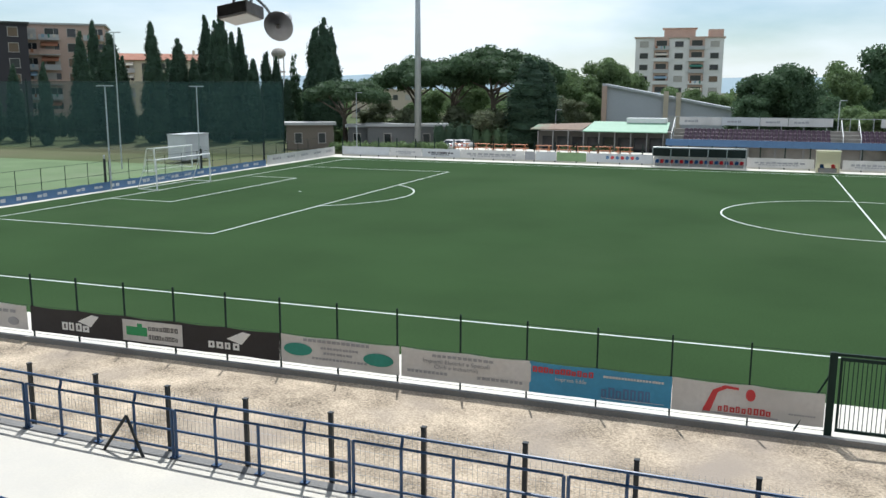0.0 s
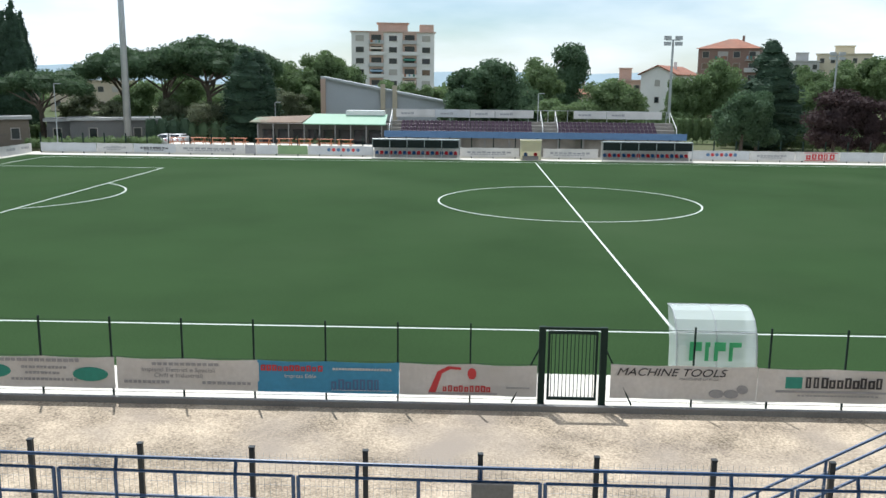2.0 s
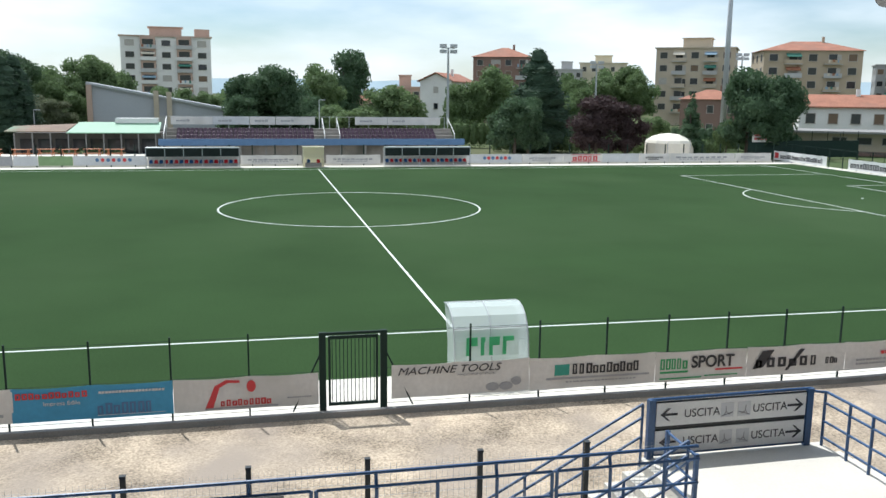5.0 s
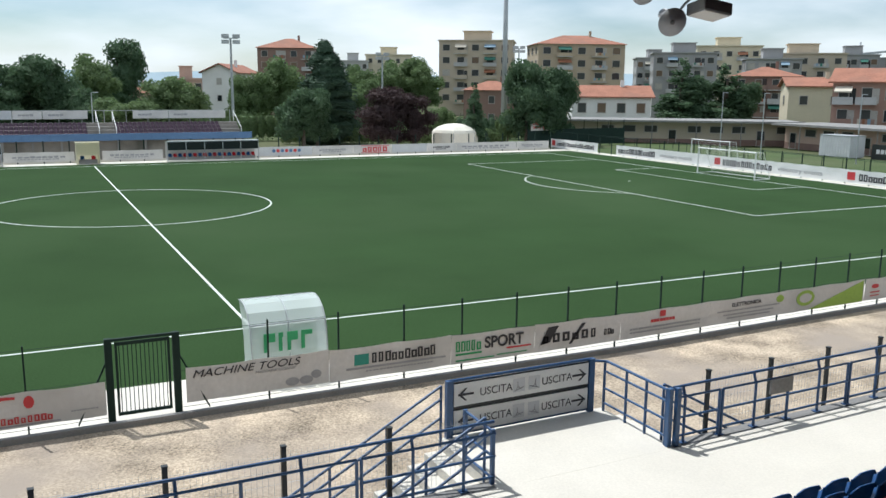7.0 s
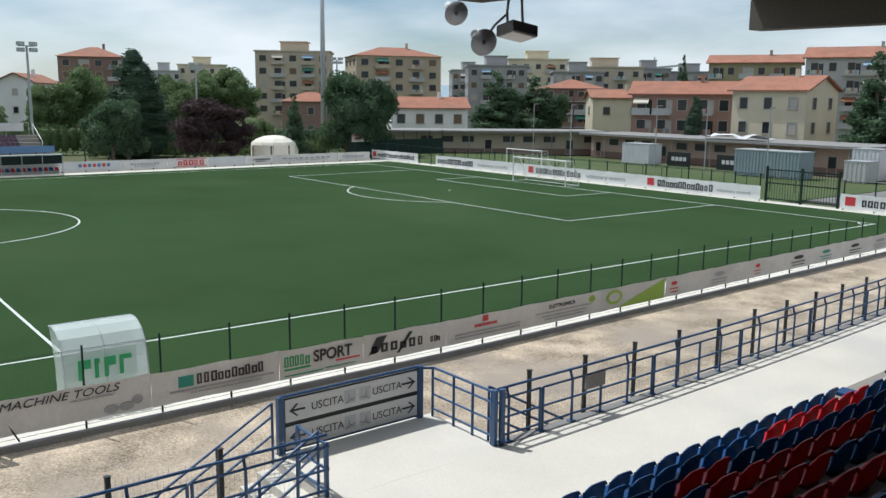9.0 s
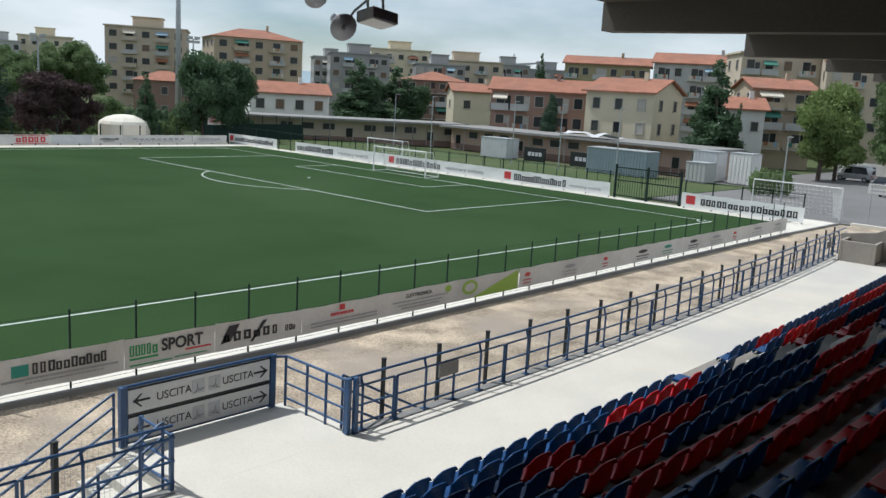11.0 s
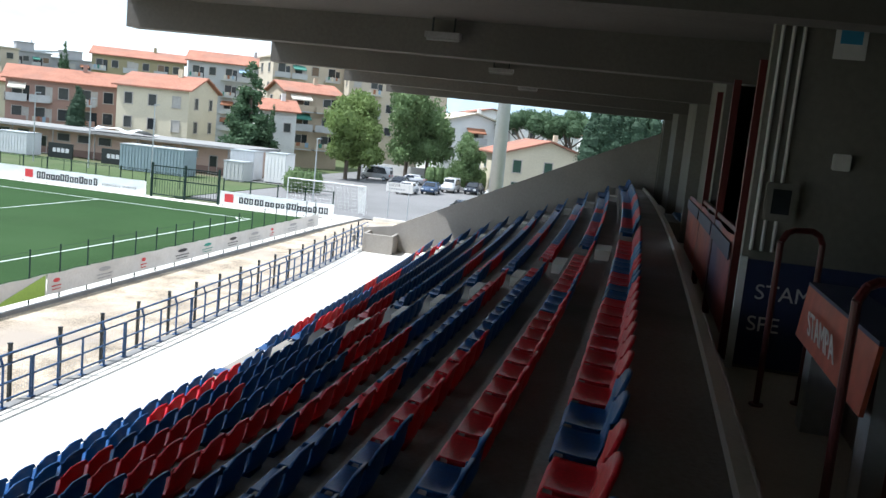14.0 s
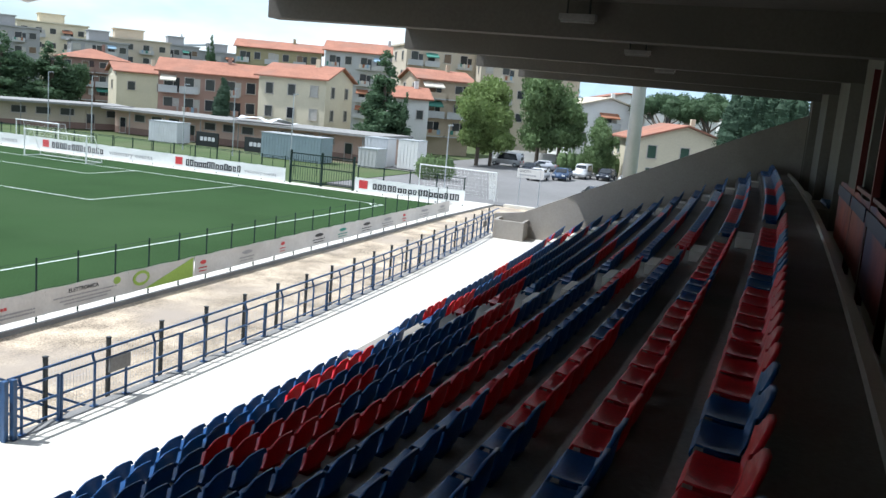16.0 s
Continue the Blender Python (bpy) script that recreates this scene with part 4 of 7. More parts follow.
for x, y, h in ((1.5, -63.3, 1.72), (-1.7, -63.3, 1.7)):
    hp = thing("hoop_rail", pose(x, y, PZ), "dark red bent tube barrier on the gallery floor", "barrier", "hoop rails")
    bm = bmesh.new()
    bent(bm, [(0, 0, 0), (0, 0, h - 0.12), (0.03, -0.05, h - 0.03), (0.08, -0.12, h), (0.2, -0.3, h), (0.25, -0.38, h - 0.04), (0.28, -0.42, h - 0.12), (0.28, -0.42, 0)], 0.03, 10)
    part("tube", bm, REDFRAME, hp)
    for px, py in ((0, 0), (0.28, -0.42)):
        bm = bmesh.new()
        tube(bm, (px, py, 0), (px, py, 0.02), 0.07, 10)
        part("foot_plate", bm, REDFRAME, hp)
cb = thing("floor_cable", pose(0, -62.815, TOPZ + 0.09), "thin white cable along the gallery kerb", "cable")
bm = bmesh.new()
bent(bm, [(-7.5, 0, 0), (-4.0, 0.004, 0.004), (-1.0, 0, 0), (1.5, 0.003, 0.003), (2.8, 0, 0), (2.9, -0.02, -0.2), (2.9, -0.3, -0.55)], 0.012, 6)
part("cable", bm, BANNER, cb)
cd = thing("wall_conduits", pose(2.97, -63.22, PZ0 + 0.6), "three pale plastic conduits up the cross wall", "conduit")
for k in range(3):
    bm = bmesh.new()
    tube(bm, (0, -k * 0.11, 0.75), (0, -k * 0.11, 3.4), 0.022, 6)
    part("pipe", bm, BANNER, cd)
nt = thing("wall_notice", pose(2.98, -63.91, PZ0 + 3.7, 0, 0, 90), "small white notice on the cross wall", "notice")
bm = bmesh.new()
box(bm, -0.16, 0.16, 0, 0.02, -0.22, 0.22)
nb = part("board", bm, BANNER, nt)
bm = bmesh.new()
box(bm, -0.11, 0.11, 0.02, 0.024, -0.06, 0.08)
part("print", bm, BANBLUE, nb)
wc = thing("wall_cabinet", pose(2.99, -63.45, PZ0 + 1.9), "grey metal wall cabinet with a dark window", "cabinet")
bm = bmesh.new()
box(bm, -0.12, 0.0, -0.17, 0.17, -0.2, 0.22)
bmesh.ops.bevel(bm, geom=bm.edges[:], offset=0.015, segments=2, affect="EDGES")
part("body", bm, DARKWALL, wc)
bm = bmesh.new()
box(bm, -0.13, -0.121, -0.09, 0.1, -0.12, 0.15)
part("door", bm, DARKGLASS, wc)
jb = thing("junction_box", pose(2.99, -64.0, PZ0 + 2.4), "small pale junction box on the cross wall", "box")
bm = bmesh.new()
box(bm, -0.08, 0.0, -0.09, 0.09, -0.09, 0.09)
bmesh.ops.bevel(bm, geom=bm.edges[:], offset=0.012, segments=2, affect="EDGES")
part("body", bm, BANNER, jb)
for k in range(4):
    ps = new("stand_seat", SEAT[0])
    ps.location = (17.0 + 0.56 * k, -63.25, TOPZ + 0.0)
    tagged(ps, "light blue plastic bucket seat beside the gallery", "seat", "gallery seats")

settle(BUILT, NEAR)
bow(BUILT, stand_bow)

# ---- boards and fence on the far touchline ----
BUILT = set(bpy.data.objects)
FARY = 37.0
ff = thing("perimeter_fence", pose(0, FARY, 0), "dark posts and wire of the far touchline fence", "fence")
for i in range(47):
    x = -57 + 2.5 * i
    bm = bmesh.new()
    box(bm, x - 0.06, x + 0.06, -0.04, 0.04, 0, 2.35)
    part("post", bm, GREENPOST, ff)
bm = bmesh.new()
box(bm, -57, 58.3, 0.06, 0.2, 0.0, 0.25)
part("plinth", bm, CONC, ff)
FNF = pose(0, FARY - 0.06, 0)
GREYB = M("grey_white_banner", (0.55, 0.56, 0.57), 0.7, 0.12, 0.7, 8, 0.2)
DULLGREEN = M("dull_green_print", (0.22, 0.33, 0.16), 0.6, 0.15, 1, 8, 0)
fb = [(-57, -50.5, GREYB, None), (-50.4, -46.2, BANNER, INKGREY), (-46.1, -41.2, GREYB, INKBLACK), (-41.1, -33.2, BANNER, INKGREY), (-33.1, -31.9, INKGREY, None), (-31.8, -29.4, GREYB, None), (-29.3, -25.9, DULLGREEN, None),
      (-25.8, -18.3, GREYB, "dots"), (-8.3, -1.6, BANNER, INKGREY), (1.2, 7.4, BANNER, INKGREY), (17.7, 24.5, GREYB, "dots"), (24.6, 29.6, BANNER, INKGREY), (29.7, 34.6, BANNER, "red"), (34.7, 39.5, GREYB, None),
      (39.6, 43.6, BANNER, INKBLACK), (43.7, 52.5, BANNER, INKGREY), (52.6, 57.6, BANNER, INKGREY)]
for i, (a, b, m, p) in enumerate(fb):
    prints = []
    if p == "dots":
        prints = [("dot", INKRED if k % 2 else BANBLUE2, ell(a + (b - a) * (0.32 + 0.075 * k), 0.75, 0.2, 0.2)) for k in range(7)]
    elif p == "red":
        prints = [("mark", INKRED, txt(a + 1.2, b - 0.4, 0.35, 0.6, 5, i)), ("rule", INKRED, multi(rule(a + 1, b - 0.2, 0.2, 0.07), rule(a + 1, b - 0.2, 1.05, 0.07)))]
    elif p is not None:
        prints = [("writing", p, multi(txt(a + 0.8, b - 0.8, 0.6, 0.22, 9, i + 60), txt(a + 1.2, b - 1.4, 0.42, 0.1, 12, i + 80)))]
    banner(a, b, 0.18, 1.22, m, "pale printed banner on the far fence", 50 + i, FNF, prints)

# ---- team dugouts, booth ----
for x0, x1 in ((-18.1, -8.4), (7.6, 17.5)):
    d = thing("team_dugout", pose(0, 34.6, 0.01), "long dugout with clear front and blue and red seats", "dugout", "team dugouts")
    bm = bmesh.new()
    prism(bm, [(x0, 0.0, 2.2), (x0, 0.15, 2.28), (x0, 1.5, 2.1), (x0, 1.5, 2.05), (x0, 0.0, 2.14)], (x1 - x0, 0, 0))
    part("roof", bm, GLASSY, d, "clear plastic roof sheet")
    bm = bmesh.new()
    box(bm, x0, x1, 1.45, 1.5, 0, 2.05)
    part("back_panel", bm, BANNER, d)
    bm = bmesh.new()
    box(bm, x0, x1, -0.02, 0.0, 1.25, 2.15)
    part("front_pane", bm, DARKGLASS, d, "dark tinted upper pane")
    for k in range(6):
        x = x0 + (x1 - x0) * k / 5
        bm = bmesh.new()
        box(bm, x - 0.04, x + 0.04, -0.04, 0.02, 0, 2.2)
        part("upright", bm, STEEL, d)
    bm = bmesh.new()
    box(bm, x0, x1, -0.06, 0.06, 2.12, 2.22)
    part("eaves_rail", bm, STEEL, d)
    bm = bmesh.new()
    box(bm, x0 - 0.1, x1 + 0.1, -0.1, 1.6, 0, 0.1)
    part("platform", bm, CONC, d)
    n = 18
    for k in range(n):
        s = new("stand_seat", SEAT[k % 2])
        s.location = (x0 + 0.4 + (x1 - x0 - 0.8) * k / (n - 1), 35.5, 0.45)
        s.rotation_euler = (0, 0, math.pi)
        s.scale = (0.85, 0.85, 0.9)
        tagged(s, "blue or red plastic seat in the dugout", "seat", "dugout seats")
    bm = bmesh.new()
    box(bm, x0 + 0.2, x1 - 0.2, 0.7, 1.1, 0.1, 0.45)
    part("bench", bm, CONCDARK, d)
bo = thing("officials_booth", pose(-0.35, 34.7, 0.01), "small cream booth with two seats between the dugouts", "booth")
bm = bmesh.new()
for e in (-1.15, 1.07):
    box(bm, e, e + 0.08, 0, 1.3, 0, 2.2)
box(bm, -1.15, 1.15, 1.22, 1.3, 0, 2.2)
box(bm, -1.2, 1.2, -0.05, 1.35, 2.2, 2.27)
CREAMB = M("cream_plastic_sheet", (0.66, 0.65, 0.54), 0.5, 0.1, 2, 9, 0)
cn_, cl_ = CREAMB.node_tree.nodes, CREAMB.node_tree.links
ct_, cx_ = cn_.new("ShaderNodeBsdfTranslucent"), cn_.new("ShaderNodeMixShader")
ct_.inputs["Color"].default_value, cx_.inputs[0].default_value = (0.85, 0.83, 0.70, 1), 0.6
cl_.new(cn_["Principled BSDF"].outputs[0], cx_.inputs[1])
cl_.new(ct_.outputs[0], cx_.inputs[2])
cl_.new(cx_.outputs[0], cn_["Material Output"].inputs["Surface"])
part("shell", bm, CREAMB, bo)
bm = bmesh.new()
box(bm, -1.07, 1.07, -0.01, 0.01, 1.0, 2.18)
part("front_pane", bm, CREAMB, bo)
bm = bmesh.new()
box(bm, -0.9, 0.9, 0.4, 0.9, 0, 0.45)
part("bench", bm, CONCDARK, bo)
for k in (0, 1):
    s = new("stand_seat", SEAT[k])
    s.location, s.rotation_euler, s.scale = (-0.9 + 1.1 * k, 35.25, 0.46), (0, 0, math.pi), (0.9, 0.9, 0.9)
    tagged(s, "plastic seat in the booth", "seat", "booth seats")

# ---- far stand ----
fs = thing("far_stand", pose(0, 42, 0), "low open stand with purple seats above a blue wall", "stand")
bm = bmesh.new()
box(bm, -17.5, 18.6, -0.05, 0.12, 1.98, 2.75)
fw = part("front_wall", bm, BANBLUE2, fs, "mid blue front sheet")
for k in range(13):
    bm = bmesh.new()
    bars(bm, -16.5 + 2.8 * k, -15.4 + 2.8 * k, 2.2, 0.25, 3, k)
    tagged(part("mark", bm, BANNER, fw, "small pale print"), kind="stuff")
    bm = bmesh.new()
    box(bm, -17.3 + 2.95 * k, -17.1 + 2.95 * k, 0.2, 0.5, GZ, 2.2)
    part("column", bm, CONCDARK, fs)
# dark sheet that stands in for the shade in the openings under the seats
bm = bmesh.new()
box(bm, -17, 18, 1.2, 1.35, 0.0, 2.2)
part("shaded_wall", bm, M("under_stand_shade", (0.07, 0.065, 0.06), 0.9, 0.3, 0.8, 6, 0.2), fs)
for k in range(5):
    bm = bmesh.new()
    box(bm, -16.8, 17.6, 0.12 + 0.8 * k, 0.92 + 0.8 * k, GZ + (0 if k else 2.3), 2.3 + 0.38 * k)
    part("step", bm, CONCSTEP, fs)
PURPLE = M("faded_purple_seat", (0.085, 0.045, 0.07), 0.4, 0.35, 2, 9, 0.05)
pv = [v.co.copy() for v in SEAT[0].vertices]
pf = [tuple(p.vertices) for p in SEAT[0].polygons]
rv, rf = [], []
for k in range(4):
    for i in range(62):
        x = -15.4 + 0.5 * i
        if -1.6 + 1.9 < x < 3.4:
            continue
        o = len(rv)
        rv.extend([(v.x + x, 0.62 + 0.8 * k - v.y, v.z * 1.1 + 2.3 + 0.38 * k) for v in pv])
        rf.extend([tuple(q + o for q in f) for f in pf])
me = bpy.data.meshes.new("purple_seats")
me.from_pydata(rv, [], rf)
me.materials.append(PURPLE)
tagged(new("far_stand_seats", me), "rows of faded purple plastic seats on the far stand", "seats", kind="stuff").location = (0, 42, 0)
for a, b, m in ((-16.4, -11.6, BANNER), (-11.5, -7.3, GREYB), (-7.2, -4.2, BANNER), (-4.1, 0.6, BANNER), (5.6, 9.6, BANNER), (9.7, 16.4, BANNER)):
    banner(a, b, 4.25, 5.2, m, "white banner on the back rail of the far stand", a, pose(0, 46.3, 0), [("writing", INKGREY, txt(a + 0.6, a + 2.2, 4.6, 0.25, 4, 3))])
br = thing("back_rail", pose(0, 46.45, 0), "grey steel back rail of the far stand", "railing")
for k in range(15):
    bm = bmesh.new()
    tube(bm, (-17 + 2.43 * k, 0, 0), (-17 + 2.43 * k, 0, 5.25), 0.04, 6)
    part("post", bm, STEEL, br)
bm = bmesh.new()
tube(bm, (-17, 0, 5.2), (17, 0, 5.2), 0.03, 6)
part("rail", bm, STEEL, br)
for x in (-16.9, 1.5, 3.3, 17.4):
    hr = thing("stair_rail", pose(x, 42.2, 2.4), "white sloping handrail of the far stand", "handrail", "handrails of the far stand")
    bm = bmesh.new()
    bent(bm, [(0, 0, 0), (0, 0, 0.9), (0, 4.0, 2.7), (0, 4.0, 1.5)], 0.045, 6)
    part("tube", bm, WHITE, hr)

# ---- bar with green roof and terrace ----
GREENROOF = M("pale_green_roof", (0.20, 0.37, 0.25), 0.6, 0.12, 0.8, 6, 0.1)
# dim interior of the bar is put into this dark wall colour
DARKINT = M("shaded_plaster", (0.10, 0.095, 0.085), 0.9, 0.3, 0.5, 6, 0.1)
bar = thing("bar_pavilion", pose(0, 49, GZ), "low bar pavilion with pale green roof and glass front", "pavilion")
bm = bmesh.new()
box(bm, -35, -18, 2, 8, 0, 3.3)
part("wall", bm, DARKINT, bar)
bm = bmesh.new()
prism(bm, [(-28.6, -0.4, 3.35), (-18.0, -0.4, 3.35), (-18.0, 2.6, 4.5), (-27.6, 2.6, 4.5)], (0, 0, 0.12))
part("roof", bm, GREENROOF, bar)
bm = bmesh.new()
prism(bm, [(-35.5, -0.2, 3.5), (-28.7, -0.2, 3.5), (-28.0, 3.0, 4.3), (-35.2, 3.0, 4.0)], (0, 0, 0.1))
part("side_roof", bm, M("red_green_roof", (0.20, 0.14, 0.10), 0.8, 0.3, 0.6, 6, 0.1, stain=(0.16, 0.27, 0.18)), bar)
bm = bmesh.new()
box(bm, -23.4, -18.4, 2.2, 4.0, 4.5, 5.1)
part("roof_unit", bm, WHITE, bar, "white roof unit")
for k in range(9):
    x = -34.5 + 2.0 * k
    bm = bmesh.new()
    box(bm, x - 0.06, x + 0.06, -0.1, 0.04, 0, 3.4)
    part("pillar", bm, CONCDARK, bar)
    bm = bmesh.new()
    box(bm, x + 0.15, x + 1.75, 1.9, 1.98, 0.6, 2.6)
    part("window", bm, DARKGLASS, bar)
TABLE = M("orange_wood", (0.46, 0.19, 0.09), 0.6, 0.2, 2, 12, 0.1)
for k in range(9):
    x = -42.5 + 2.45 * k + (0.7 if k > 3 else 0)
    tb = thing("picnic_table", pose(x, 41.5 + 0.5 * (k % 2), 0.62), "orange wooden picnic table with benches on the terrace", "table", "terrace tables")
    bm = bmesh.new()
    for q in range(4):
        box(bm, -1.0, 1.0, -0.4 + 0.2 * q, -0.22 + 0.2 * q, 0.98, 1.03)
    part("tabletop", bm, TABLE, tb)
    for y in (-0.75, 0.55):
        bm = bmesh.new()
        box(bm, -1.0, 1.0, y, y + 0.25, 0.5, 0.55)
        part("bench", bm, TABLE, tb)
    for e in (-0.7, 0.7):
        bm = bmesh.new()
        bent(bm, [(e, -0.75, 0), (e, -0.15, 1.0), (e, 0.15, 1.0), (e, 0.75, 0)], 0.05, 6)
        box(bm, e - 0.04, e + 0.04, -0.75, 0.75, 0.42, 0.5)
        part("leg", bm, TABLE, tb)
slab("raised_terrace", -45, -18, 40.0, 48.5, -0.5, 0.62, CONC, "raised paved terrace before the bar", "terrace")
slab("terrace", -57, 58, 38.2, 58, -0.6, GZ - 0.005, M("terrace_paving", (0.45, 0.40, 0.34), 0.9, 0.2, 0.4, 8, 0.2, stain=(0.22, 0.24, 0.14)), "pale paved strip behind the far boards", "pavement")

# ---- left side: boards, blue banner, light poles, ball net ----
LX = -57.95
TURNL = pose(LX, 0, 0, 0, 0, 90)
banner(20.3, 36.6, 0.05, 1.15, BANNER, "white printed banner behind the goal line", 70, TURNL,
       [("writing", INKGREY, multi(*[txt(21.5 + 3.2 * k, 23.3 + 3.2 * k, 0.55, 0.25, 5, 90 + k) for k in range(5)]))])
banner(-36.0, 20.0, 0.02, 0.72, BANBLUE2, "long low blue banner along the training pitch", 71, TURNL,
       [("mark", GREYB, multi(*[txt(-34.5 + 2.0 * k, -33.4 + 2.0 * k, 0.25, 0.25, 2, k) for k in range(27)]))])
NET = bpy.data.materials.new("dark_green_net")
NET.use_nodes = True
nb_ = NET.node_tree.nodes["Principled BSDF"]
nb_.inputs["Base Color"].default_value = (0.05, 0.115, 0.11, 1)
nb_.inputs["Roughness"].default_value, nb_.inputs["Alpha"].default_value = 0.9, 0.24
nf = thing("ball_net", pose(LX - 0.2, 0, 0), "tall dark green ball net on steel posts", "net")
for y in (-34, -20, -4.9, 8.5, 20.0):
    bm = bmesh.new()
    tube(bm, (0, y, 0), (0, y, 2.9 if y in (-4.9, 8.5) else 8.6), 0.06, 8)
    part("post", bm, STEEL if y < 19 else GREENPOST, nf)
    bm = bmesh.new()
    tube(bm, (0, y, 0), (0, y, 2.6), 0.11, 8)
    part("post_pad", bm, BLACK, nf)
nf2 = thing("ball_net", pose(0, 38, 0), "tall dark green ball net behind the training pitch", "net")
for k in range(9):
    x = -180 + 14.25 * k
    bm = bmesh.new()
    tube(bm, (x, 0, GZ - 0.1), (x, 0, 9.6), 0.09, 8)
    part("post", bm, GREENPOST, nf2)
bm = bmesh.new()
box(bm, -180, -66, -0.02, 0.02, GZ - 0.05, 9.2)
part("netting", bm, NET, nf2, "fine dark green netting")
for z in (2.4, 9.2):
    bm = bmesh.new()
    tube(bm, (-180, -0.1, z), (-66, -0.1, z), 0.03, 5)
    part("top_rope", bm, GREENPOST, nf2)
lf = thing("training_fence", pose(LX - 1.0, 0, 0), "wire fence with thin posts beside the training pitch", "fence")
for k in range(28):
    bm = bmesh.new()
    tube(bm, (0, -36 + 2.5 * k, 0), (0, -36 + 2.5 * k, 2.3), 0.03, 6)
    part("post", bm, GREENPOST, lf)
for z in (1.2, 2.28):
    bm = bmesh.new()
    tube(bm, (0, -36, z), (0, 34, z), 0.015, 4)
    part("rail", bm, GREENPOST, lf)
def lamp_post(p, h, label="grey street lamp with twin flat heads beside the pitch", heads=2):
    s = thing("street_lamp", Matrix.Translation(p), label, "lamp", "lamp posts")
    bm = bmesh.new()
    tube(bm, (0, 0, GZ), (0, 0, h), 0.075, 8, 0.05)
    part("pole", bm, STEEL, s)
    for e in ((-1, 1) if heads == 2 else (1,)):
        bm = bmesh.new()
        box(bm, min(0.06 * e, e * 0.75), max(0.06 * e, e * 0.75), -0.13, 0.13, h, h + 0.09)
        part("head", bm, STEEL, s)
    return s
lamp_post((-57.6, -4.9, 0), 8.5)
lamp_post((-58.6, 8.9, 0), 8.5)
settle(BUILT, ACROSS)
EYE = Vector((-6.9, -61.55, 8.15))
lamp_post(far(-40.3, 95), 13.5)
lamp_post(far(-25.6, 112), 7.6, "grey street lamp with one head", 1)
lamp_post(far(-12.6, 120), 5.4, "grey street lamp with one head", 1)
lamp_post(far(4.4, 108), 7.0, "grey street lamp with one head", 1)
lamp_post(far(68.5, 80), 6.0, "grey street lamp with one head", 1)

# ---- right side: boards, gate, fences ----
BUILT = set(bpy.data.objects)
RX = 57.6
TURNR = pose(RX, 0, 0, 0, 0, -90)


def rb(y0, y1, label, seed, prints):
    # local x runs towards -y
    return banner(-y0, -y1, 0.12, 1.28, WHITE if seed % 2 else BANNER, label, seed, TURNR, prints)


def sq(x):
    return ("logo", INKRED, rule(x + 0.1, x + 0.9, 0.38, 0.68))


rb(37.3, 26.6, "white banner with red square and dark writing behind the goal", 101, [sq(-37.0), ("writing", INKBLACK, txt(-35.7, -27.2, 0.4, 0.5, 18, 3))])
r2 = rb(22.8, -21.8, "long wavy white banner with red and grey writing behind the goal", 103,
        [sq(-6.3), sq(9.9), ("writing", INKBLACK, multi(txt(-22.4, -15.6, 0.35, 0.6, 13, 5), txt(-5.0, 1.6, 0.35, 0.6, 13, 6), txt(11.2, 17.3, 0.35, 0.6, 13, 7))), ])
for x in (-14.8, 2.2, 17.6):
    words("visionary events", 0.62 if x < 10 else 0.4, INKGREY, r2, pose(x, -0.03, 0.45, 90, 0, 0), sx=1.3)
rb(-28.7, -38.6, "white banner with red square and dark writing beside the gate", 105, [sq(29.0), ("writing", INKBLACK, txt(30.4, 38.3, 0.4, 0.5, 17, 9))])
rf_ = thing("perimeter_fence", pose(RX + 0.1, 0, 0), "dark fence posts and rails behind the goal", "fence")
ys = [-38.5 + 2.4 * k for k in range(32)]
for y in ys:
    if -28.4 < y < -22:
        continue
    bm = bmesh.new()
    box(bm, -0.04, 0.04, y - 0.04, y + 0.04, 0, 2.3)
    part("post", bm, GREENPOST, rf_)
for a, b in ((-38.5, -28.5), (-22.0, 37)):
    bm = bmesh.new()
    box(bm, -0.015, 0.015, a, b, 2.2, 2.24)
    part("rail", bm, GREENPOST, rf_)
rg = thing("double_gate", pose(RX + 0.4, -25.2, 0), "dark green barred double gate beside the banners, closed", "gate")
for y in (-3.1, 0, 3.1):
    bm = bmesh.new()
    box(bm, -0.08, 0.08, y - 0.08, y + 0.08, 0, 2.9)
    part("gate_post", bm, GREENPOST, rg)
for a in (-3.0, 0.1):
    lf_ = bmesh.new()
    for z in (0.2, 1.5, 2.6):
        box(lf_, -0.03, 0.03, a, a + 2.9, z, z + 0.09)
    leaf2 = part("leaf", lf_, GREENPOST, rg)
    for k in range(12):
        bm = bmesh.new()
        yy = a + 0.1 + 0.24 * k
        tube(bm, (0, yy, 0.2), (0, yy, 2.65), 0.02, 4)
        part("bar", bm, GREENPOST, leaf2)
cg = thing("corner_goal", pose(63.5, -35.0, 0), "spare white goal with a hanging net by the corner", "goal")
for y in (-4.2, 3.0):
    bm = bmesh.new()
    tube(bm, (0, y, 0), (0, y, 2.5), 0.05, 8)
    part("post", bm, WHITE, cg)
bm = bmesh.new()
tube(bm, (0, -4.2, 2.5), (0, 3.0, 2.5), 0.05, 8)
part("crossbar", bm, WHITE, cg)
bm = bmesh.new()
for k in range(22):
    tube(bm, (0.03, -4.15 + 0.33 * k, 2.45), (0.9, -4.15 + 0.33 * k, 0.05), 0.006, 3)
for k in range(8):
    tube(bm, (0.03 + 0.11 * k, -4.15, 2.45 - 0.3 * k), (0.03 + 0.11 * k, 2.95, 2.45 - 0.3 * k), 0.006, 3)
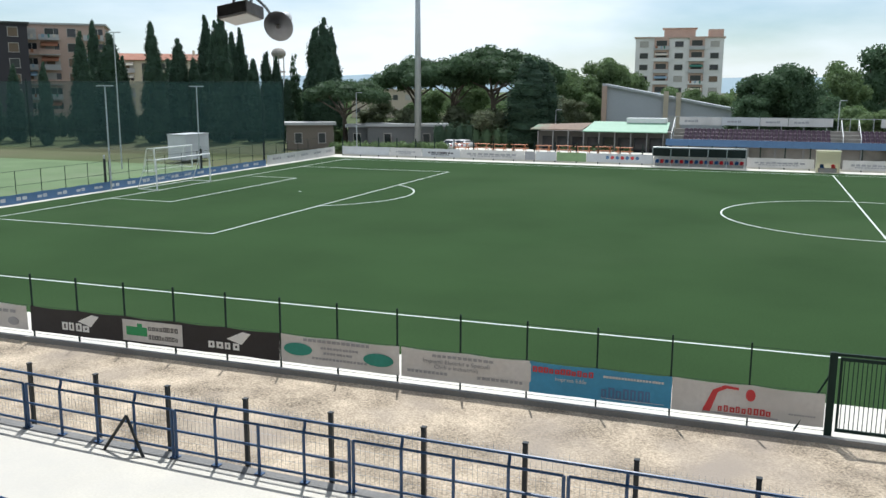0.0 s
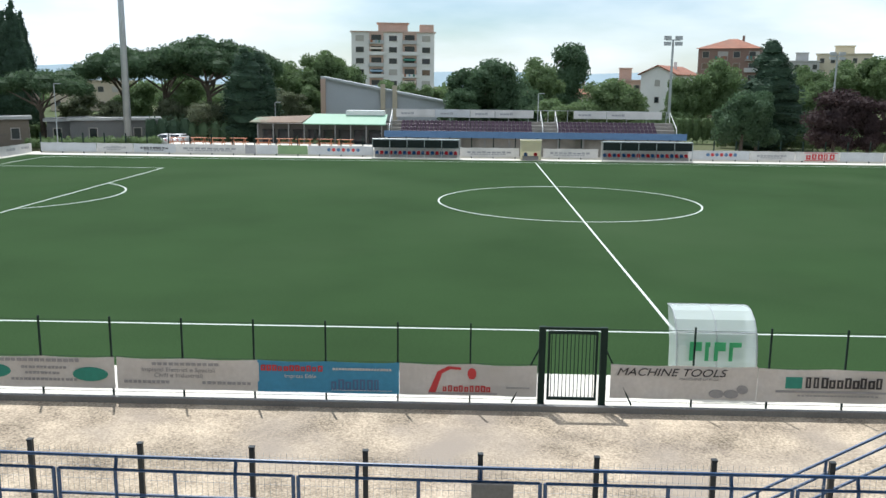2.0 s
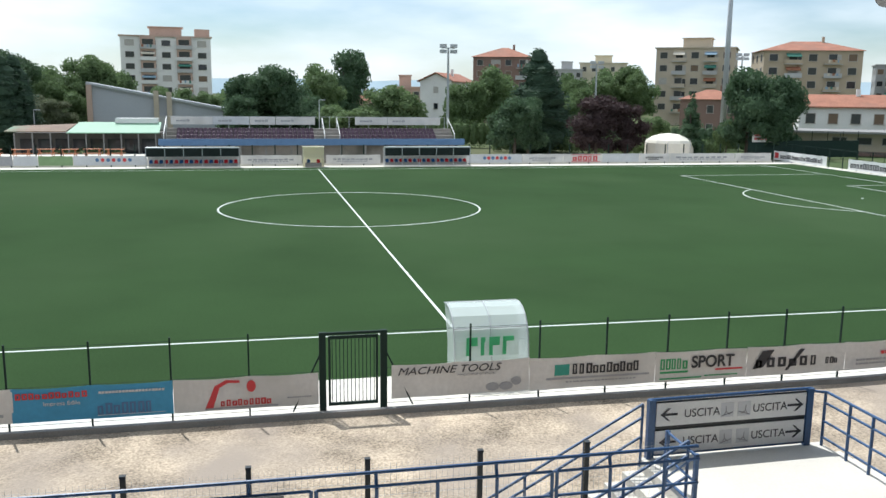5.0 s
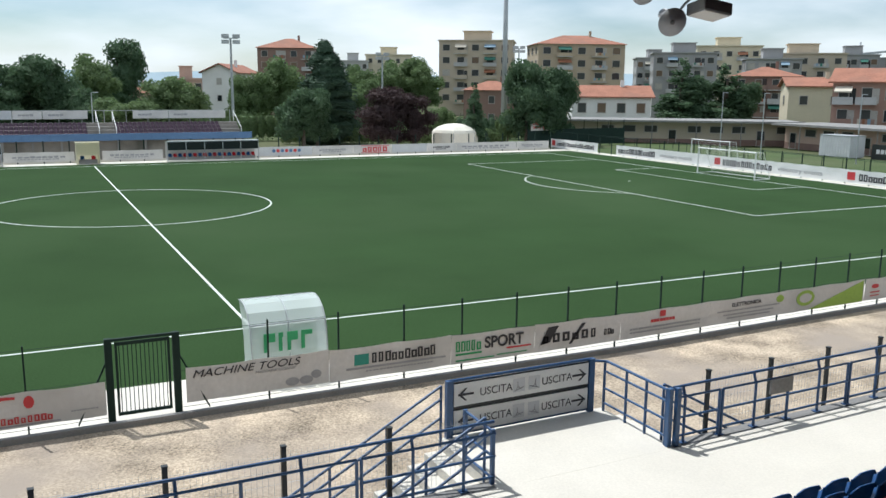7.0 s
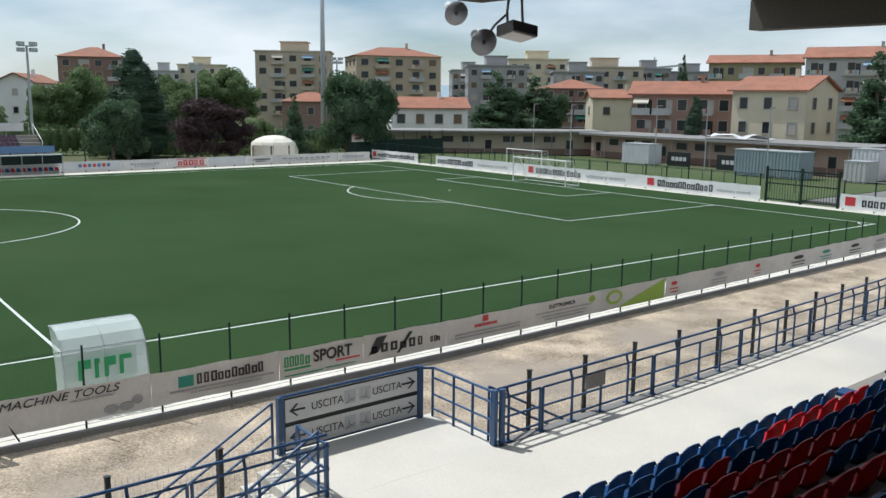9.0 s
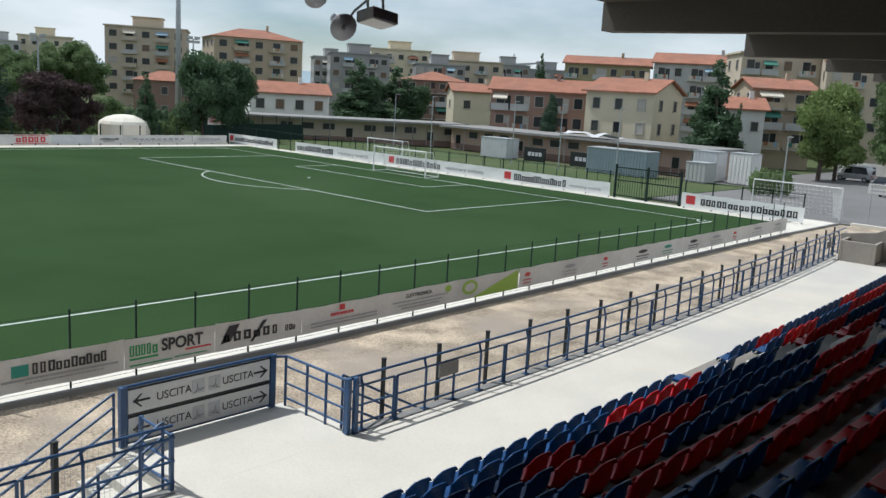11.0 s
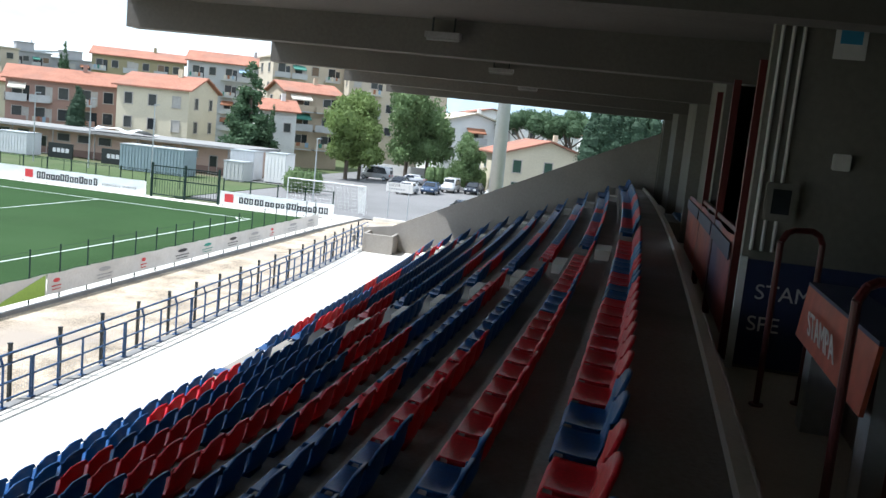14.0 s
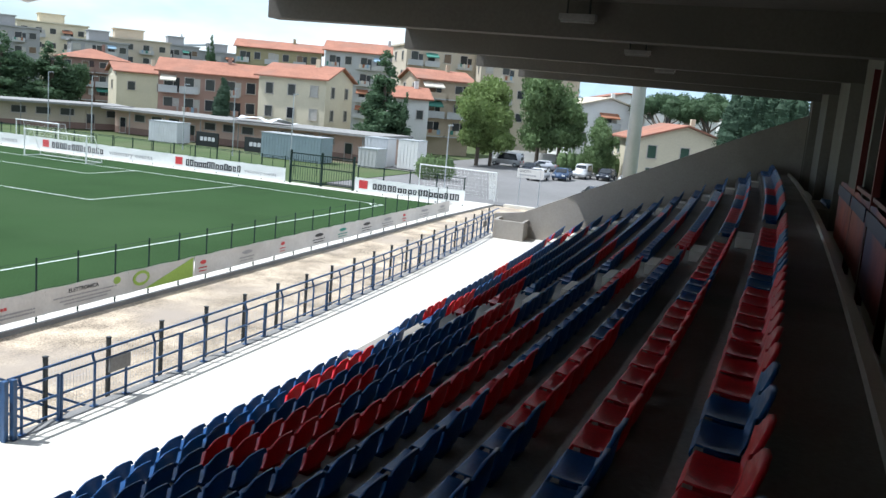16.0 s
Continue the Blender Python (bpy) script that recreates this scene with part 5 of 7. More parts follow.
for k in range(14):      # gathered folds at one post
    tube(bm, (0.05, -4.1 + 0.05 * k, 2.4), (0.1 + 0.02 * (k % 3), -4.05 + 0.03 * k, 0.15), 0.014, 4)
part("net", bm, WHITE, cg, "thin white net gathered at one post")
tf = thing("training_fence", pose(66, 0, 0), "low wire fence along the training strip", "fence")
for k in range(30):
    bm = bmesh.new()
    tube(bm, (0, -20 + 2.5 * k, -0.2), (0, -20 + 2.5 * k, 1.4), 0.03, 6)
    part("post", bm, GREENPOST, tf)
bm = bmesh.new()
tube(bm, (0, -20, 1.35), (0, 52, 1.35), 0.02, 4)
part("rail", bm, GREENPOST, tf)
sgn2 = thing("exit_sign", pose(65.5, -41.6, GZ), "white exit sign board on two posts by the car park", "sign")
for y in (-0.9, 0.9):
    bm = bmesh.new()
    tube(bm, (0, y, 0), (0, y, 3.2), 0.04, 6)
    part("post", bm, STEEL, sgn2)
bm = bmesh.new()
box(bm, -0.03, 0.03, -1.2, 1.2, 2.5, 3.3)
pnl = part("panel", bm, BANNER, sgn2)
words("USCITA", 0.32, INKBLACK, pnl, Matrix(((0, 0, -1, -0.035), (-1, 0, 0, 1.0), (0, 1, 0, 2.98), (0, 0, 0, 1))), extrude=0.002)
bm = bmesh.new()
for k in range(7):
    box(bm, -0.04, -0.031, -0.5 + 0.22 * k, -0.34 + 0.22 * k, 2.7, 2.82)
tagged(part("writing", bm, INKGREY, pnl), "grey bars of small print", kind="stuff")

settle(BUILT, BEHIND)

# ---- floodlight masts ----
for x, y, h, r in ((-51.6, 51.7, 32, 0.5), (58.2, 51.5, 32, 0.46), (57.6, -50.35, 30, 0.58)):
    ms = thing("floodlight_mast", pose(x, y, GZ), "tall tapered grey steel floodlight mast", "mast", "floodlight masts")
    bm = bmesh.new()
    tube(bm, (0, 0, 0), (0, 0, h), r, 14, r * 0.5)
    part("pole", bm, STEEL, ms, "", True)
    bm = bmesh.new()
    box(bm, -0.9, 0.9, -0.9, 0.9, 0, 0.25)
    part("footing", bm, CONCDARK, ms)
    for k in range(3):
        bm = bmesh.new()
        box(bm, -1.5, 1.5, -0.25, 0.15, h - 0.4 - 0.8 * k, h + 0.2 - 0.8 * k)
        part("lamp_bank", bm, STEEL, ms)
for b, d, el in ((12.7, 150, 2.75), (22.2, 190, 1.75), (31.0, 210, 2.2), (-33.4, 300, 2.6)):
    h = rise_to(b, d, el - 0.2)
    fm = thing("small_floodlight", Matrix.Translation(far(b, d, GZ)), "slender floodlight pole with four lamps", "floodlight", "small floodlights")
    bm = bmesh.new()
    tube(bm, (0, 0, 0), (0, 0, h), 0.28, 8, 0.16)
    part("pole", bm, STEEL, fm)
    for e, z in ((-0.9, 0), (0.9, 0), (-0.9, -0.9), (0.9, -0.9)):
        bm = bmesh.new()
        box(bm, e - 0.55, e + 0.55, -0.4, 0.2, h + z, h + z + 0.6)
        part("lamp_head", bm, STEEL, fm)
    bm = bmesh.new()
    box(bm, -1.2, 1.2, -0.08, 0.08, h - 0.1, h + 0.05)
    part("crossarm", bm, STEEL, fm)

# ---- trees ----
def leafmat(name, col, col2):
    m = M(name, col, 0.7, 0.45, 0.35, 3.0, 0.0, stain=col2, spec=0.25)
    n, l = m.node_tree.nodes, m.node_tree.links      # thin leaves let light through
    b, o = n["Principled BSDF"], n["Material Output"]
    t, x = n.new("ShaderNodeBsdfTranslucent"), n.new("ShaderNodeMixShader")
    x.inputs[0].default_value = 0.38
    l.new(b.inputs["Base Color"].links[0].from_socket, t.inputs["Color"])
    l.new(b.outputs[0], x.inputs[1])
    l.new(t.outputs[0], x.inputs[2])
    l.new(x.outputs[0], o.inputs["Surface"])
    return m


LEAF_BROAD = leafmat("leaves_broad", (0.14, 0.205, 0.088), (0.175, 0.245, 0.105))
LEAF_DARK = leafmat("leaves_dark", (0.085, 0.142, 0.075), (0.108, 0.172, 0.088))
LEAF_PINE = leafmat("pine_needles", (0.075, 0.125, 0.062), (0.10, 0.155, 0.075))
LEAF_CYP = leafmat("cypress_foliage", (0.052, 0.092, 0.056), (0.068, 0.112, 0.066))
LEAF_PLUM = leafmat("purple_leaves", (0.062, 0.040, 0.040), (0.085, 0.052, 0.046))
LEAF_OLIVE = leafmat("olive_leaves", (0.138, 0.161, 0.092), (0.184, 0.196, 0.127))
# lighter copy of the broad leaves, with sunlight put into the green
LEAF_SUN = leafmat("sunlit_leaves", (0.185, 0.25, 0.085), (0.22, 0.285, 0.105))
BARK = M("bark", (0.10, 0.08, 0.06), 0.95, 0.4, 2, 12, 0.5)


def leaves(rng, lobes, n, size, flat=0.0):
    """Leaf clumps scattered through and over the lobes (centre, radii); returns vertices and faces."""
    v, f = [], []
    w = [r[0] * r[1] + r[0] * r[2] for c, r in lobes]
    tot = sum(w)
    for (c, r), k in zip(lobes, w):
        for _ in range(max(10, int(n * k / tot))):
            d = Vector((rng.gauss(0, 1), rng.gauss(0, 1), rng.gauss(0, 1)))
            d.normalize()
            q = rng.uniform(0.72, 1.06) if rng.random() < 0.8 else rng.uniform(0.2, 0.8)
            p = Vector((c[0] + d.x * r[0] * q, c[1] + d.y * r[1] * q, c[2] + d.z * r[2] * q))
            s = size * rng.uniform(0.55, 1.25)
            u = Vector((rng.gauss(0, 1), rng.gauss(0, 1), rng.gauss(0, 1) * (1 - flat))) + d * 0.2
            u.normalize()
            t = u.cross(Vector((rng.gauss(0, 1), rng.gauss(0, 1), rng.gauss(0, 1))))
            t.normalize()
            o = len(v)
            v += [tuple(p - u * s), tuple(p + t * s * 0.6), tuple(p + u * s), tuple(p - t * s * 0.6)]
            f.append((o, o + 1, o + 2, o + 3))
    return v, f


def crown_mesh(name, rng, lobes, n, size, mat, flat=0.0, core=0.72):
    v, f = leaves(rng, lobes, n, size, flat)
    for c, r in lobes:
        o = len(v)
        for j in range(1, 5):
            for i in range(8):
                a, b = 2 * math.pi * i / 8, math.pi * j / 5
                k = core * rng.uniform(0.85, 1.05)
                v.append((c[0] + r[0] * k * math.cos(a) * math.sin(b), c[1] + r[1] * k * math.sin(a) * math.sin(b), c[2] + r[2] * k * math.cos(b)))
        for j in range(3):
            for i in range(8):
                f.append((o + j * 8 + i, o + j * 8 + (i + 1) % 8, o + j * 8 + 8 + (i + 1) % 8, o + j * 8 + 8 + i))
        f.append(tuple(o + i for i in range(8)))
        f.append(tuple(o + 24 + i for i in range(8)))
    me = bpy.data.meshes.new(name)
    me.from_pydata(v, [], f)
    me.materials.append(mat)
    return me


def trunk_mesh(name, rng, h, r, tips):
    bm = bmesh.new()
    pts = [(0, 0, -0.4), (rng.uniform(-.1, .1), rng.uniform(-.1, .1), h * 0.5), (rng.uniform(-.2, .2), rng.uniform(-.2, .2), h)]
    tube(bm, pts[0], pts[1], r, 9, r * 0.8)
    tube(bm, pts[1], pts[2], r * 0.8, 9, r * 0.5)
    for t in tips:
        s = Vector(pts[1]).lerp(Vector(pts[2]), rng.uniform(0.3, 1.0))
        tube(bm, s, t, r * 0.42, 6, r * 0.12)
    return mesh_of(name, bm, BARK)


KINDS = {}


def kind(name, variants, build):
    KINDS[name] = [build(random.Random(hash_seed)) for hash_seed in range(11, 11 + variants)]


def broad(mat, n=7500, spread=1.0):
    """Unit tree: 10 m high, crown about 8 m wide."""
    def go(rng):
        lobes = []
        for i in range(19):
            a, q = rng.uniform(0, 6.28), rng.uniform(0.3, 1.05)
            z = rng.uniform(2.3, 8.9)
            rr = (3.0 * math.sqrt(max(0.1, 1 - ((z - 5.2) / 4.6) ** 2))) * q * spread
            s = rng.uniform(0.85, 1.75)
            lobes.append(((rr * math.cos(a), rr * math.sin(a), z), (s * spread, s * spread, s * 0.85)))
        lobes.append(((0, 0, 5.6), (2.4 * spread, 2.4 * spread, 3.1)))
        return crown_mesh("crown", rng, lobes, n, 0.2, mat), trunk_mesh("trunk", rng, 5.5, 0.26, [l[0] for l in lobes[:7]])
    return go


def pine(rng):
    lobes = []
    for i in range(34):
        a, q = rng.uniform(0, 6.28), math.sqrt(rng.uniform(0, 1)) * 4.4
        s = rng.uniform(1.0, 1.6)
        lobes.append(((q * math.cos(a), q * math.sin(a), 8.5 - 0.085 * q * q + rng.uniform(-0.45, 0.2)), (s, s, s * 0.72)))
    tips = [(c[0] * 0.85, c[1] * 0.85, c[2] - 0.5) for c, r in lobes[:9]]
    return crown_mesh("crown", rng, lobes, 15000, 0.13, LEAF_PINE, 0.3, 0.85), trunk_mesh("trunk", rng, 5.2, 0.34, tips)


def cypress(rng):
    lobes = []
    for i in range(16):
        z = 0.9 + 8.7 * i / 15
        w = 1.0 * (1 - (z / 10.3) ** 2.4) * (0.75 + 0.25 * min(1, z / 2)) + 0.1
        for k in range(3 if i < 13 else 1):
            a = rng.uniform(0, 6.28)
            lobes.append(((0.28 * w * math.cos(a), 0.28 * w * math.sin(a), z + rng.uniform(-.2, .2)), (w * rng.uniform(0.75, 1.05), w * rng.uniform(0.75, 1.05), rng.uniform(0.9, 1.3) * min(1.0, (10.25 - z) / 1.6))))
    return crown_mesh("crown", rng, lobes, 14000, 0.085, LEAF_CYP, 0, 0.86), trunk_mesh("trunk", rng, 2.0, 0.16, [])


def conifer(rng):
    lobes = []
    for i in range(12):
        z = 1.2 + 8.3 * i / 11
        w = 2.5 * (1 - z / 10.6) + 0.25
        for k in range(5 if i < 9 else 2):
            a = rng.uniform(0, 6.28)
            lobes.append(((w * 0.6 * math.cos(a), w * 0.6 * math.sin(a), z - 0.2 * w * rng.random()), (w * 0.55, w * 0.55, 0.42 + 0.1 * w)))
    return crown_mesh("crown", rng, lobes, 9500, 0.15, LEAF_DARK, 0.4, 0.62), trunk_mesh("trunk", rng, 7.5, 0.22, [])


kind("broad", 3, broad(LEAF_BROAD))
kind("dark", 2, broad(LEAF_DARK))
kind("sun", 2, broad(LEAF_SUN, 8500))
kind("plum", 1, broad(LEAF_PLUM, 7500, 1.2))
kind("olive", 2, broad(LEAF_OLIVE, 5500))
kind("pine", 2, pine)
kind("cypress", 3, cypress)
kind("conifer", 2, conifer)
WORD = {"broad": ("tree", "leafy green broadleaf tree"), "dark": ("tree", "dense dark green broadleaf tree"), "sun": ("tree", "bright green leafy tree by the car park"), "plum": ("tree", "round purple leaved plum tree"), "olive": ("tree", "silvery green olive tree"),
        "pine": ("tree", "umbrella pine with flat dark crown"), "cypress": ("tree", "narrow dark green cypress tree"), "conifer": ("tree", "dark green conifer with layered branches")}
NTREE = [0]


def tree(kd, b, d, h=None, el=None, width=1.0, sink=0.0):
    """width: crown width against the usual of its kind; el: elevation of its top seen from the stand."""
    if h is None:
        h = rise_to(b, d, el + 0.02) - GZ
    NTREE[0] += 1
    k = NTREE[0]
    cm_, tm = KINDS[kd][k % len(KINDS[kd])]
    s = h / 10.0
    p = far(b, d, GZ - sink)
    t = thing("tree", Matrix.Translation(p) @ Matrix.Rotation(k * 2.4, 4, "Z") @ Matrix.Diagonal((s * width, s * width, s, 1)), WORD[kd][1] + " beyond the pitch", WORD[kd][0], "trees round the ground")
    for nm, me in (("trunk", tm), ("crown", cm_)):
        o = new(nm, me)
        o.parent = t
    return t


# left
for b, el, w in ((-47.2, 0.6, 1.3), (-45.9, 0.9, 1.1), (-44.3, 1.2, 0.8), (-42.2, 2.9, 0.9), (-41.4, 3.5, 0.8), (-40.6, 3.0, 1.2), (-39.9, 1.5, 1), (-38.1, 3.5, 0.95), (-37.2, 1.5, 1.3), (-36.6, 2.6, 1.15), (-35.7, 1.4, 1.2), (-34.9, 4.2, 0.75), (-34.3, 3.7, 0.8), (-34.0, 4.4, 0.8), (-33.3, 3.2, 0.85), (-32.8, 3.3, 0.8),
                 (-32.1, 1.4, 1.2), (-31.2, 2.0, 0.95), (-30.6, 1.6, 0.9), (-30.0, 0.2, 1.2), (-28.1, 3.6, 1.0), (-27.6, 4.0, 1.0), (-27.1, 3.4, 0.9), (-28.6, 0.8, 1.3)):
    tree("cypress", b, 148 + 6 * math.sin(b * 3), el=el + 0.05, width=w * 1.08)
tree("conifer", -29.5, 150, el=1.9, width=0.6)
tree("pine", -26.3, 128, el=0.75, width=1.15)
tree("pine", -21.6, 135, el=2.0, width=0.95)
tree("pine", -19.3, 137, el=2.2, width=0.85)
tree("pine", -16.6, 133, el=2.75, width=1.05)
tree("pine", -14.6, 140, el=2.5, width=0.8)
tree("cypress", -14.4, 122, el=1.75, width=2.5)
tree("cypress", -13.6, 124, el=1.5, width=2.3)
for b, d, el in ((-24.2, 150, -0.6), (-22.6, 128, -1.5), (-19.0, 130, -1.0), (-17.2, 122, -1.6), (-16.2, 126, -1.2), (-11.4, 150, -0.9), (-12.5, 158, -0.3)):
    tree("olive", b, d, el=el, width=1.2)
for b, d, el, w in ((-12.2, 165, 1.4, 0.9), (-11.0, 168, 1.0, 1.0), (-9.8, 170, 1.7, 0.9), (-8.9, 172, 1.9, 0.9), (-8.0, 176, 1.2, 0.8), (-18.2, 150, 0.2, 1.2), (-20.8, 155, 0.1, 1.2), (-10.4, 160, -0.5, 1.1)):
    tree("broad", b, d, el=el, width=w)
# centre
for b, d, el, w in ((-5.3, 165, -0.1, 0.9), (-4.3, 168, 0.2, 0.8), (-3.2, 170, -0.4, 0.9), (-2.2, 172, -0.6, 0.8)):
    tree("broad", b, d, el=el, width=w)
for b, d, el, w in ((-0.6, 140, 0.7, 1.0), (0.6, 142, 1.2, 1.0), (1.7, 140, 1.3, 1.0), (2.9, 143, 1.0, 1.0), (-0.3, 136, -0.6, 1.1), (3.6, 138, -0.2, 1.1), (6.3, 172, 2.35, 0.85)):
    tree("dark", b, d, el=el, width=w)
for b, d, el, w in ((4.6, 160, 1.4, 0.9), (8.6, 122, 0.1, 1.3), (7.4, 118, -1.0, 1.5), (6.0, 118, -1.2, 1.5), (9.6, 120, -0.5, 1.2), (14.2, 160, 0.9, 1.0), (15.8, 165, 1.3, 1.0), (13.2, 158, 0.2, 0.9), (21.0, 180, 0.4, 1.0)):
    tree("broad", b, d, el=el, width=w)
tree("cypress", 18.6, 128, el=2.3, width=2.9)
tree("dark", 17.1, 112, el=-0.05, width=1.05)
tree("dark", 18.0, 115, el=-0.6, width=0.9)
tree("plum", 22.4, 112, el=-0.45, width=1.1)
tree("plum", 24.2, 114, el=-0.9, width=0.9)
tree("conifer", 28.2, 118, el=-0.2, width=0.9)
tree("dark", 31.6, 122, el=1.3, width=0.85)
tree("dark", 32.7, 124, el=1.5, width=0.85)
tree("dark", 33.6, 125, el=0.6, width=0.8)
for b, d, el in ((22.9, 235, 1.2), (24.1, 240, 1.4), (25.0, 236, 1.2), (20.9, 230, 0.9)):
    tree("broad", b, d, el=el, width=1.0)
tree("broad", 25.9, 122, el=-1.8, width=1.0)
tree("broad", 30.4, 122, el=-1.6, width=0.8)
# right
tree("conifer", 41.3, 165, el=1.35, width=1.7)
tree("conifer", 44.0, 168, el=1.0, width=1.8)
tree("dark", 45.0, 170, el=0.3, width=1.0)
tree("dark", 41.9, 170, el=0.3, width=0.9)
tree("cypress", 53.9, 132, el=-0.2, width=1.5)
tree("conifer", 53.0, 290, el=2.3, width=0.6)
tree("conifer", 64.1, 122, el=2.4, width=1.15)
tree("conifer", 65.5, 120, el=-0.2, width=0.6)
tree("sun", 70.4, 119, el=1.6, width=0.9)
tree("sun", 71.3, 121, el=1.3, width=0.8)
tree("broad", 74.3, 134, el=2.3, width=0.85)
tree("broad", 75.7, 136, el=2.0, width=0.85)
tree("broad", 78.4, 120, el=-0.8, width=0.8)
tree("pine", 82.0, 150, el=1.6, width=0.78)
tree("pine", 84.9, 148, el=1.55, width=0.75)
for b, el in ((86.3, 1.6), (87.0, 2.1), (87.7, 2.2), (88.4, 2.1), (89.1, 2.3), (89.9, 2.2)):
    tree("cypress", b, 105, el=el, width=1.5)

# far belt of woods and hedges
rng = random.Random(3)
v, f = [], []
for i in range(230):
    b = -55 + 150 * i / 229
    d = rng.uniform(290, 380)
    p = far(b, d)
    h = rng.uniform(4, 8.5) if not -9 < b < 12 else rng.uniform(5, 9)
    a, c = leaves(rng, [((p.x, p.y, h * 0.5), (5.5, 5.5, h * 0.55)), ((p.x + 3, p.y, h * 0.6), (4, 4, h * 0.45))], 150, 1.0)
    o = len(v)
    v += a
    f += [tuple(q + o for q in k) for k in c]
me = bpy.data.meshes.new("far_woods")
me.from_pydata(v, [], f)
me.materials.append(LEAF_BROAD)
tagged(new("far_woods", me), "distant belt of green trees", "woods", kind="stuff")


def hedge(name, b0, b1, d, h, mat, label):
    v, f = [], []
    p, q = far(b0, d), far(b1, d)
    n = max(3, int((q - p).length / 1.2))
    lob = [((p.x + (q.x - p.x) * i / n, p.y + (q.y - p.y) * i / n, h * 0.5 + GZ), (1.0, 1.0, h * 0.55)) for i in range(n + 1)]
    tagged(new(name, crown_mesh(name, random.Random(n), lob, 220 * n, 0.16, mat, 0, 0.85)), label, "hedge", kind="stuff")


hedge("hedge", -20.2, -18.2, 121, 4.0, LEAF_CYP, "tall clipped dark hedge")
hedge("hedge", -17.8, -15.0, 121, 3.4, LEAF_DARK, "clipped dark hedge beside the path")
hedge("hedge", 67.0, 68.6, 92, 2.8, LEAF_BROAD, "green hedge beside the car park")
hedge("hedge", 76.0, 80.0, 124, 3.2, LEAF_BROAD, "green hedge before the houses")
hedge("hedge", 80.0, 90.0, 126, 2.6, LEAF_DARK, "dark hedge behind the car park")
hedge("hedge", 16.0, 30.0, 128, 2.6, LEAF_BROAD, "rough green hedge behind the trees")
hedge("hedge", 7.5, 15.5, 136, 4.2, LEAF_BROAD, "rough green shrubs behind the far stand")
hedge("hedge", 19.5, 33.0, 138, 4.0, LEAF_DARK, "dark shrubs behind the trees")
hedge("hedge", -27.0, -20.0, 117, 1.5, LEAF_BROAD, "low green bushes before the sheds")
hedge("hedge", -47.0, -29.0, 156, 4.5, LEAF_CYP, "dark undergrowth between the cypresses")
hedge("hedge", -29.0, -19.0, 132, 2.6, LEAF_BROAD, "green shrubs behind the sheds")
hedge("hedge", -12.0, -8.0, 112, 1.4, LEAF_BROAD, "low clipped hedge by the terrace")

# ---- buildings ----
def wallm(name, c):
    return M(name, c, 0.9, 0.12, 0.25, 5, 0.1, stain=tuple(0.88 * k for k in c))


CREAM = wallm("cream_plaster", (0.60, 0.54, 0.40))
GREYP = wallm("grey_plaster_wall", (0.45, 0.45, 0.44))
BEIGE = wallm("beige_plaster", (0.50, 0.43, 0.33))
TAN = wallm("tan_plaster", (0.44, 0.36, 0.26))
BRICK = wallm("red_brick_wall", (0.24, 0.155, 0.125))
PINKP = wallm("pink_plaster", (0.50, 0.36, 0.29))
OLIVEP = wallm("olive_plaster", (0.33, 0.29, 0.17))
WHITEP = wallm("white_plaster", (0.72, 0.71, 0.68))
TERRA = M("terracotta_tiles", (0.31, 0.135, 0.085), 0.9, 0.3, 0.5, 4, 0.4, stain=(0.25, 0.13, 0.09))
SHUT = M("dark_shutter", (0.05, 0.055, 0.05), 0.7, 0.3, 1, 5, 0)
SHUTG = M("green_shutter", (0.03, 0.07, 0.045), 0.7, 0.2, 1, 5, 0)
TRIM = M("stone_trim", (0.42, 0.39, 0.35), 0.8, 0.1, 1, 5, 0)
SHUTB = M("brown_shutter", (0.16, 0.11, 0.07), 0.7, 0.2, 1, 5, 0)
SHUTL = M("pale_roller_blind", (0.42, 0.40, 0.36), 0.7, 0.2, 1, 5, 0)
WINDOW_CACHE = {}
WRNG = random.Random(8)


def window_meshes(w, h, shut):
    key = (round(w, 1), round(h, 1), shut.name)
    if key not in WINDOW_CACHE:
        bm = bmesh.new()
        for a in (-w / 2 - 0.1, w / 2):
            box(bm, a, a + 0.1, -0.09, 0.05, 0, h)
        box(bm, -w / 2 - 0.1, w / 2 + 0.1, -0.09, 0.05, h, h + 0.1)
        box(bm, -w / 2 - 0.18, w / 2 + 0.18, -0.16, 0.05, -0.1, 0)
        fr = mesh_of("window", bm, TRIM)
        bm = bmesh.new()
        box(bm, -w / 2, w / 2, -0.03, 0.04, 0, h)
        pn = mesh_of("pane", bm, shut)
        WINDOW_CACHE[key] = (fr, pn)
    return WINDOW_CACHE[key]


AWN = [M("green_awning", (0.06, 0.20, 0.15), 0.8, 0.1, 2, 9, 0.1), M("cream_awning", (0.6, 0.55, 0.45), 0.8, 0.1, 2, 9, 0.1), M("rust_awning", (0.30, 0.13, 0.07), 0.8, 0.1, 2, 9, 0.1), M("pale_blue_cloth", (0.25, 0.36, 0.45), 0.8, 0.1, 2, 9, 0.1)]


